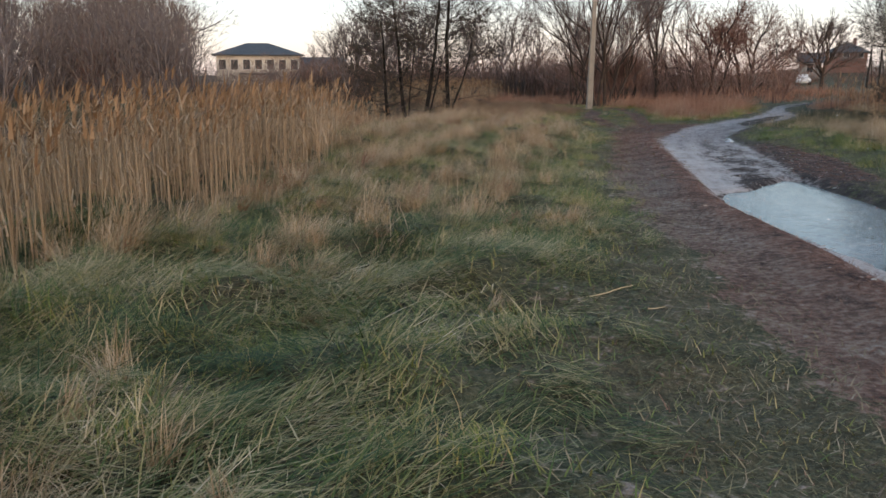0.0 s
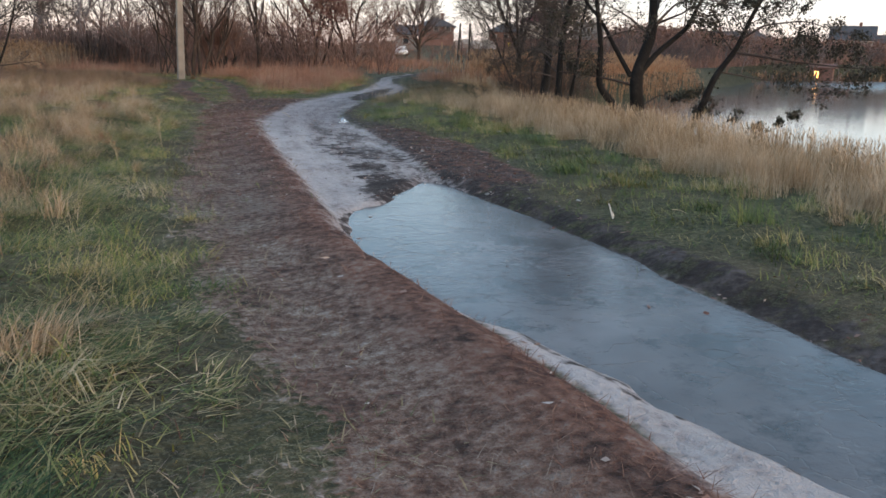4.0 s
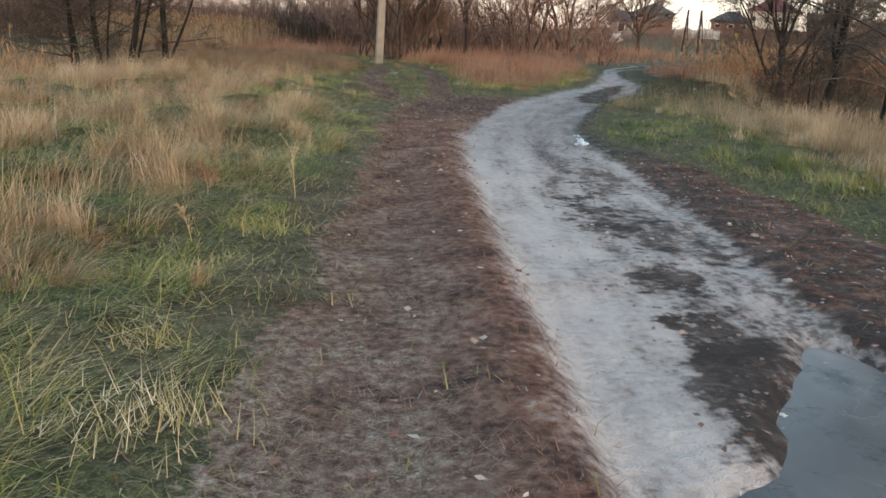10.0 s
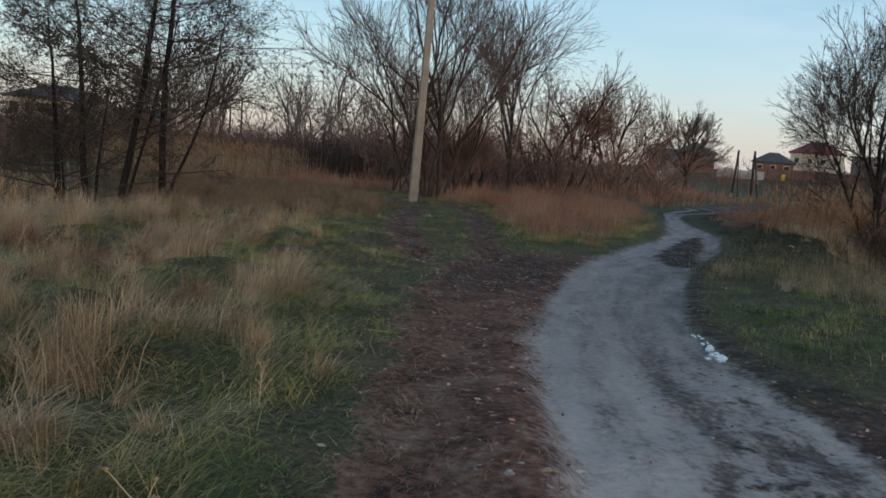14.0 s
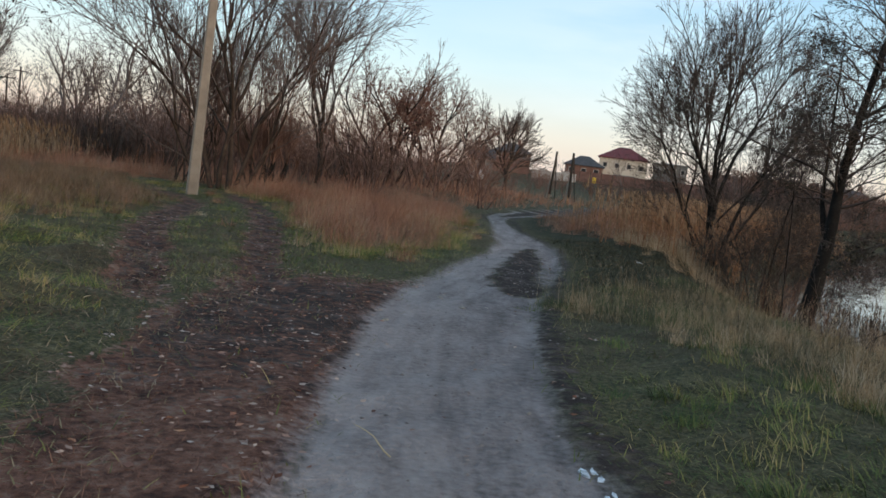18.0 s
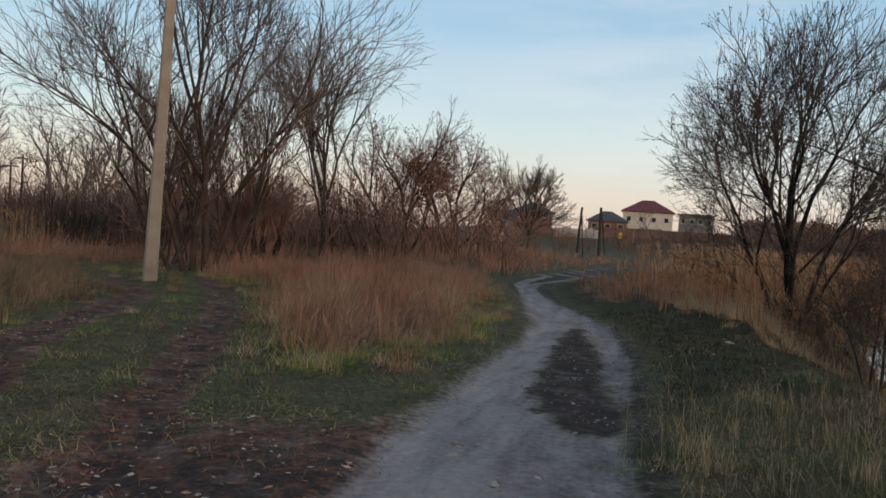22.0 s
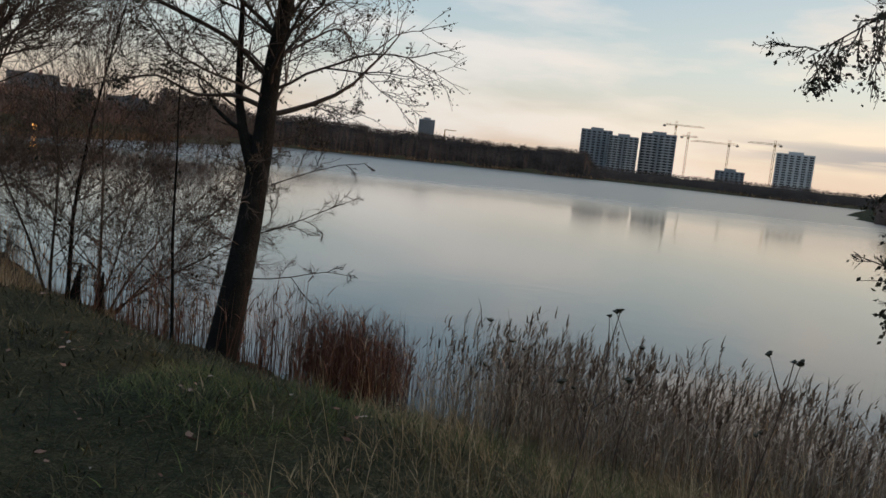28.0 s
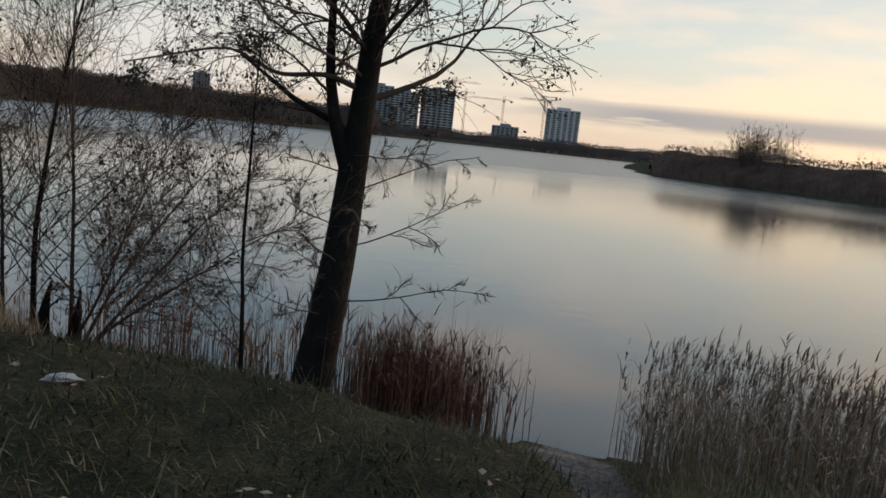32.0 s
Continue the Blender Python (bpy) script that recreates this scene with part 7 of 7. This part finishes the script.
house("house", "white house with a dark red hipped roof above the reeds", hx, hy, -34, 9.8, 8, 4.2, 2.6, CREAM_WALL, RED_ROOF, True, cols=4, sills=(2.3,), win=(0.75, 0.9), z=3.6, chimney=False)
hx, hy = bearing_place(31.6, 170)
house("house", "house with a dark hipped roof among the far houses", hx, hy, -30, 7.4, 6, 2.7, 2.1, BRICK_WALL, DARK_ROOF, True, cols=3, sills=(0.9,), z=2.6, chimney=False)
hx, hy = bearing_place(26.6, 150)
house("house", "red brick house with a dark low roof behind the round willow", hx, hy, -26, 6.8, 7, 4.0, 2.0, BRICK_WALL, DARK_ROOF, True, cols=3, sills=(3.2,), win=(0.9, 1.0), z=1.6)
hx, hy = bearing_place(24.6, 120)
house("shed", "grey shed with a pitched roof at the edge of the field", hx, hy, -24, 3.2, 4, 2.3, 1.6, GREY_WALL, DARK_ROOF, False, cols=1, sills=(0.9,), chimney=False, z=1.2, kind_word="shed")
hx, hy = bearing_place(37.3, 190)
house("house", "grey block house beyond the red-roofed one", hx, hy, -36, 7.2, 5, 5.6, 0.4, GREY_WALL, GREY_WALL, True, cols=4, sills=(3.8,), win=(0.7, 0.9), chimney=False, z=2.6)
hx, hy = bearing_place(34.4, 150)
house("garage", "small white garage below the red-roofed house", hx, hy, -34, 3.0, 4, 1.7, 0.2, WHITE_WALL, GREY_WALL, True, cols=1, sills=(0.2,), win=(1.6, 1.2), chimney=False, z=2.2, kind_word="garage")
for k, (a, dd, w) in enumerate(((42, 170, 12), (46, 176, 9), (48.5, 170, 10), (56, 190, 11), (60, 200, 9))):
    hx, hy = bearing_place(a, dd)
    house("house", "low pale house in the row across the bay", hx, hy, -a, w, 8, 3.0, 2.2, (GREY_WALL, CREAM_WALL, BRICK_WALL, WHITE_WALL, GREY_WALL)[k], DARK_ROOF, k % 2 == 0, cols=3, sills=(1.0,), z=1.6)
house("house", "two-storey cream house with a dark gable roof above the bay", 160, 131, -52, 8.4, 8, 5.2, 3.2, CREAM_WALL, DARK_ROOF, False, cols=3, sills=(0.9, 3.4), win=(1.0, 1.2), z=0.2)
house("house", "low house with a dark red roof beside the cream one", 172, 118, -56, 7.5, 7, 3.4, 2.6, BRICK_WALL, DARK_ROOF, False, cols=2, sills=(0.9,), z=0.2)
# boathouse added for its glowing pane: no lamp, it stands for sunset on glass
hx, hy = bearing_place(55.3, 122.5, 8.1, 25.7)
glow_house = house("boathouse", "small brick boathouse added across the bay to carry an orange sun glint", hx, hy, -55, 4.4, 3, 1.8, 0.7, BRICK_WALL, BRICK_WALL, False, cols=1, sills=(0.45,), win=(0.6, 0.9), z=-1.62, chimney=False, kind_word="boathouse")
SUN_GLINT_PANE = material("sun_glint_window", 0.4)[0]
glint_b = SUN_GLINT_PANE.node_tree.nodes["Principled BSDF"]
glint_b.inputs["Base Color"].default_value = (0.6, 0.3, 0.1, 1)
glint_b.inputs["Emission Color"].default_value, glint_b.inputs["Emission Strength"].default_value = (1.0, 0.42, 0.08, 1), 4.0
part("sun_glint_pane", boxed("sun_glint_pane", SUN_GLINT_PANE, (-0.3, -1.62, 0.45, 0.3, -1.56, 1.35)), glow_house, "pane glowing orange in place of a sun glint")
# white wall panels in front of the houses
fx, fy = bearing_place(29.7, 138)
fence = thing("fence", "pale concrete panel fence in front of the far houses", "fence", fx, fy, foot(fx, fy), -29)
for k in range(6):
    x0 = -3.7 + k * 1.24
    part("panel", boxed("panel", WHITE_WALL, (x0 + 0.06, -0.04, 0.1, x0 + 1.18, 0.04, 1.5 + 0.25 * (k % 3 == 1)), bevel=0.01), fence)
    part("post", boxed("post", CONCRETE, (x0 - 0.06, -0.07, 0, x0 + 0.06, 0.07, 1.7), bevel=0.01), fence)
fx, fy = bearing_place(35.0, 145)
wall = thing("fence", "long dark red fence below the red-roofed house", "fence", fx, fy, foot(fx, fy), -36)
for k in range(13):
    x0 = -11 + k * 1.9
    part("panel", boxed("panel", BRICK_WALL, (x0 + 0.05, -0.04, 0.05, x0 + 1.85, 0.04, 1.9), bevel=0.01), wall)
    part("post", boxed("post", IRON, (x0 - 0.05, -0.05, 0, x0 + 0.05, 0.05, 2.0), bevel=0.01), wall)
sx, sy = bearing_place(32.5, 120)
sign = thing("sign_box", "small bright yellow box on a post by the far fence", "sign", sx, sy, foot(sx, sy), -32)
part("post", boxed("post", IRON, (-0.05, -0.05, 0, 0.05, 0.05, 1.6), bevel=0.01), sign)
part("box", boxed("box", YELLOW_PAINT, (-0.24, -0.2, 1.1, 0.24, 0.2, 1.95), bevel=0.05), sign)
# a white car parked by the far shed
cx_, cy_ = bearing_place(24.35, 108, 5.0, 18.5)
car = thing("parked_car", "small white car parked beside the far shed", "car", cx_, cy_, foot(cx_, cy_, 0.0), 62)
bm = bmesh.new()
box(bm, -2.0, -0.82, 0.28, 2.0, 0.82, 0.86, bevel=0.14)
part("body", bm_mesh("body", bm, CAR_PAINT, True), car)
bm = bmesh.new()
cab = [(-1.5, -0.74, 0.84), (1.0, -0.74, 0.84), (1.0, 0.74, 0.84), (-1.5, 0.74, 0.84), (-1.15, -0.6, 1.42), (0.35, -0.6, 1.42), (0.35, 0.6, 1.42), (-1.15, 0.6, 1.42)]
cv = [bm.verts.new(c) for c in cab]
for q in ((0, 1, 5, 4), (1, 2, 6, 5), (2, 3, 7, 6), (3, 0, 4, 7), (4, 5, 6, 7), (3, 2, 1, 0)):
    bm.faces.new([cv[k] for k in q])
part("cabin", bm_mesh("cabin", bm, CAR_PAINT), car)
for side in (-1, 1):
    part("side_window", boxed("side_window", PANE, (-1.0, side * 0.69 - 0.02, 0.92, 0.4, side * 0.69 + 0.02, 1.32)), car, "dark side window")
for wx_ in (-1.25, 1.25):
    for wy_ in (-0.78, 0.78):
        bm = bmesh.new()
        bmesh.ops.create_cone(bm, cap_ends=True, segments=16, radius1=0.31, radius2=0.31, depth=0.2, matrix=Matrix.Translation((wx_, wy_, 0.31)) @ Matrix.Rotation(radians(90), 4, "X"))
        part("wheel", bm_mesh("wheel", bm, TIMBER, True), car, "black tyre")
# old plank jetty across the pond
jx, jy = -10.0, 43.0
jetty = thing("jetty", "grey plank footbridge over the pond", "footbridge", jx, jy, -0.95, 4)
for k in range(16):
    part("plank", boxed("plank", OLD_WOOD, (-3 + k * 0.38, -0.45, 0.62, -3 + k * 0.38 + 0.34, 0.45, 0.67), bevel=0.008), jetty)
for sx in (-2.8, 0, 2.8):
    for sy in (-0.35, 0.35):
        part("pile", boxed("pile", OLD_WOOD, (sx - 0.06, sy - 0.06, -0.9, sx + 0.06, sy + 0.06, 0.61), bevel=0.01), jetty)
part("rail", boxed("rail", OLD_WOOD, (-3, -0.47, 1.0, 3.1, -0.41, 1.1), bevel=0.01), jetty)
for sx in (-2.8, -0.9, 1.0, 2.8):
    part("rail_post", boxed("rail_post", OLD_WOOD, (sx - 0.04, -0.48, 0.67, sx + 0.04, -0.40, 1.0), bevel=0.008), jetty)


# ---- towers and cranes across the lake ----
def tower(name, label, a0, a1, el, d, mat, pale, floors=16, cols=6, base=-1.0, cx=10.2, cy=30.3):
    a = (a0 + a1) / 2
    w = d * radians(a1 - a0)
    x, y = bearing_place(a, d, cx, cy)
    h = 1.5 + d * math.tan(radians(el)) - base
    ob = thing(name, label, "apartment block", x, y, base, -a, "towers across the lake")
    dep = w * 0.8
    part("wall", boxed("wall", mat, (-w / 2, -dep / 2, 0, w / 2, dep / 2, h), (-w * 0.2, -dep * 0.2, h, w * 0.2, dep * 0.2, h + 2.5)), ob)
    fl = h / (floors + 1)
    pane = boxed("window", PANE, (-w / cols * 0.3, -0.15, 0, w / cols * 0.3, 0.05, fl * 0.55))
    front = boxed("balcony", TOWER_PALE, (-w * 0.16, -0.9, 0, w * 0.16, 0.0, fl * 0.26)) if pale else None
    for i in range(floors):
        z0 = fl * (i + 0.8)
        for k in range(cols):
            part("window", pane, ob, "", Matrix.Translation((-w / 2 + w * (k + 0.5) / cols, -dep / 2, z0)))
        if pale:
            for s in (-0.26, 0.26):
                part("balcony", front, ob, "pale balcony front", Matrix.Translation((w * s, -dep / 2 - 0.16, z0 - fl * 0.28)))
    return ob


tower("apartment_tower", "unfinished grey apartment tower across the lake", 91.0, 93.05, 2.75, 900, TOWER_WALL, False)
tower("apartment_tower", "apartment tower with pale balcony bands across the lake", 92.85, 94.8, 2.5, 880, TOWER_WALL, True)
tower("apartment_tower", "dark grey apartment tower beside the cranes", 94.95, 97.2, 2.87, 900, TOWER_WALL, True)
tower("apartment_tower", "pale apartment tower standing apart across the lake", 103.45, 105.7, 2.4, 900, TOWER_PALE, False)
tower("apartment_block", "half-built low apartment block under the cranes", 99.9, 101.7, 0.95, 900, TOWER_WALL, False, 6, 6)
tower("apartment_tower", "lone bluish tower above the far forest", 79.97, 81.05, 2.25, 1100, TOWER_WALL, False)


def crane(label, a, el, jib_a0, jib_a1, d=930, cx=10.2, cy=30.1):
    x, y = bearing_place(a, d, cx, cy)
    h = 1.5 + d * math.tan(radians(el)) + 1
    ob = thing("tower_crane", label, "crane", x, y, -1.0, -a, "cranes across the lake")
    part("mast", boxed("mast", CRANE_PAINT, *[(sx * 0.8 - 0.22, sy * 0.8 - 0.22, 0, sx * 0.8 + 0.22, sy * 0.8 + 0.22, h) for sx in (-1, 1) for sy in (-1, 1)], *[(-1, -1, k * 4, 1, 1, k * 4 + 0.35) for k in range(int(h / 4))]), ob)
    x0, x1 = d * radians(jib_a0 - a), d * radians(jib_a1 - a)
    jz = h - 5
    part("jib", boxed("jib", CRANE_PAINT, (x0, -0.5, jz, x1, -0.2, jz + 0.4), (x0, 0.2, jz, x1, 0.5, jz + 0.4), (x0 * 0.9, -0.2, jz + 1.3, x1 * 0.9, 0.2, jz + 1.6), *[(x0 + (x1 - x0) * k / 14 - 0.12, -0.4, jz, x0 + (x1 - x0) * k / 14 + 0.12, 0.4, jz + 1.4) for k in range(15)]), ob)
    part("cab", boxed("cab", CRANE_PAINT, (-1.2, -1.4, jz - 2.4, 1.2, 0.2, jz - 0.2), bevel=0.1), ob)
    e = x0 if abs(x0) < abs(x1) else x1
    part("counterweight", boxed("counterweight", CONCRETE, (e - 1.5, -0.9, jz - 1.8, e + 1.5, 0.9, jz + 0.2), bevel=0.1), ob)
    return ob


crane("tall tower crane beside the apartment towers", 97.05, 3.85, 96.3, 98.8)
crane("tower crane with a short jib among the towers", 97.9, 3.2, 97.5, 98.5)
crane("tower crane above the half-built block", 100.5, 2.95, 98.1, 101.0)
crane("tower crane behind the pale tower", 103.25, 3.2, 101.6, 103.6)
sx, sy = bearing_place(81.6, 1080, 8.7, 26.5)
chim = thing("chimney_stack", "thin distant chimney stack with a jib beside the lone tower", "chimney", sx, sy, -1, -81)
v, f = tubes([(np.array([(0, 0, 0), (0, 0, 35.0)]), np.array([1.2, 0.8]))], 8)
part("stack", fast_mesh("stack", v, f, CRANE_PAINT, True), chim)
part("arm", boxed("arm", CRANE_PAINT, (0, -0.4, 34, 14, 0.4, 35)), chim)


# ---- dried clods on the track ----
g = np.random.default_rng(61)
x, y = scatter(g, 26000, (3.6, 16), (10.5, 40), lambda x, y: np.maximum(0.75 * zones(x, y)[0] * smooth(0.2, 1.0, x - SAND_L(y)), 0.9 * zones(x, y)[2] * smooth(1.2, 0.4, x - SAND_R(y))) * smooth(-0.15, 0.05, x - SAND_L(y)) * (0.25 + 0.75 * smooth(-0.2, 0.5, waves(x, y, 1.5, 4.0))) * (1 - puddle_in(x, y)))
n = len(x)
r = g.uniform(0.006, 0.022, n) * g.uniform(0.6, 1.3, n)
unit = np.array([(1, 0, 0), (0, 1, 0), (-1, 0, 0), (0, -1, 0), (0, 0, 1)], float)
v = unit[None] * (r[:, None, None] * g.uniform(0.6, 1.5, (n, 5, 1))) * np.array((1, 1, 0.6))
ang = g.uniform(0, 2 * np.pi, n)
ca, sa = np.cos(ang)[:, None], np.sin(ang)[:, None]
v = np.stack([v[..., 0] * ca - v[..., 1] * sa + x[:, None], v[..., 0] * sa + v[..., 1] * ca + y[:, None], v[..., 2] + (height(x, y) - 0.002)[:, None]], -1).reshape(-1, 3)
f = (np.arange(n)[:, None, None] * 5 + np.array([(0, 1, 4), (1, 2, 4), (2, 3, 4), (3, 0, 4)])[None]).reshape(-1, 3)
field("mud_clods", "small dried clods and crumbs of mud on the sandy track", CLOD, v, f, "mud")


# ---- small things ----
def crumpled(name, mat, sx, sy, sz, seed):
    bm = bmesh.new()
    bmesh.ops.create_icosphere(bm, subdivisions=3, radius=1.0)
    for p in bm.verts:
        k = 1 + 0.55 * noise.noise(p.co * 1.9 + Vector((seed, 0, 0))) + 0.18 * noise.noise(p.co * 4.5 + Vector((0, seed, 0)))
        p.co = Vector((p.co.x * sx * k, p.co.y * sy * k, max(-0.12, p.co.z) * sz * k))
    return bm_mesh(name, bm, mat)


def lay(name, label, category, me, x, y, rz=0, lift=0.0, group=""):
    ob = new(name, me)
    ob.matrix_basis = pose(x, y, float(height(x, y)) + lift, 0, 0, rz)
    return tagged(ob, label, category, group)


lay("plastic_bag", "crumpled white plastic bag lying in the grass", "litter", crumpled("plastic_bag", PLASTIC, 0.095, 0.035, 0.028, 3.0), 15.35, 32.85, 100, 0.02)
scrap = lay("paper_scrap", "folded strip of white litter on the mud by the puddle", "litter", boxed("paper_scrap", PAPER, (-0.012, -0.08, 0, 0.016, 0.075, 0.010), (-0.008, -0.07, 0.010, 0.012, -0.015, 0.022), bevel=0.004), 6.24, 10.71, 15, 0.03)
scrap.rotation_euler = (radians(68), radians(12), radians(40))
scrap.location.z += 0.045
for k, (lx, ly, s) in enumerate(((8.9, 17.5, 0.035), (10.3, 16.0, 0.045), (5.05, 13.1, 0.018), (6.5, 11.6, 0.018), (3.3, 6.2, 0.015))):
    lay("litter_scrap", "small pale scrap of litter beside the track", "litter", crumpled("litter_scrap", PAPER, s * 1.3, s, s * 0.6, k + 5.0), lx, ly, k * 40, 0.01, "scraps beside the track")
rng = np.random.default_rng(91)
for k in range(16):
    sx = rng.uniform(3.9, 7.0)
    sy = rng.uniform(11.5, 28)
    sx = float(SAND_L(sy)) + rng.uniform(-0.6, 2.2)
    s = rng.uniform(0.015, 0.035)
    lay("stone", "small grey stone pressed into the track", "stone", crumpled("stone", STONE, s * 1.2, s, s * 0.7, 20.0 + k), sx, sy, k * 37, 0.0, "stones on the track")
for k, (sx, sy, ln, a) in enumerate(((1.0, 5.5, 0.35, 10), (1.35, 5.3, 0.12, -5), (0.3, 9.6, 0.3, 60), (6.9, 10.6, 0.25, -30), (4.3, 21.5, 0.4, 130), (6.5, 22.6, 0.35, 100), (4.9, 26.3, 0.3, 60))):
    g = np.random.default_rng(100 + k)
    v, f = tubes([limb(g, (0, 0, 0), (1, 0, 0), ln, 0.005, 0.002, 6, 0.12, 0.0)], 5)
    lay("straw_stalk", "bleached dry reed stalk lying on the ground", "stalk", fast_mesh("straw_stalk", v, f, STRAW, True), sx, sy, a, 0.03, "stalks on the ground")
# thin broken ice in the wheel rut
PALE_ICE = speckled("white_cracked_ice", [(0.36, (0.22, 0.23, 0.25)), (0.5, (0.50, 0.53, 0.57)), (0.62, (0.74, 0.77, 0.81))], 9, 40, 0.16, 0.5, 0.4, 0.01)
ice_rng = random.Random(17)
ix, iy = 7.52, 21.85
rut_ice = thing("rut_ice", "thin white broken ice lying in a wheel rut", "ice", ix, iy, float(height(ix, iy)), -18)
for k in range(34):
    bm = bmesh.new()
    px, py = ice_rng.gauss(0, 0.06), ice_rng.uniform(-0.6, 0.55)
    rx, ry = ice_rng.uniform(0.02, 0.05), ice_rng.uniform(0.03, 0.10)
    low, high = [], []
    for q in range(7):
        a = 2 * math.pi * (q + ice_rng.uniform(-0.3, 0.3)) / 7
        w = ice_rng.uniform(0.6, 1.15)
        low.append(bm.verts.new((px + rx * w * math.cos(a), py + ry * w * math.sin(a), -0.01)))
        high.append(bm.verts.new((px + rx * w * math.cos(a) * 0.94, py + ry * w * math.sin(a) * 0.94, 0.006 + ice_rng.uniform(0, 0.003))))
    bm.faces.new(high)
    for q in range(7):
        bm.faces.new((low[q], low[(q + 1) % 7], high[(q + 1) % 7], high[q]))
    part("shard", bm_mesh("shard", bm, PALE_ICE), rut_ice)
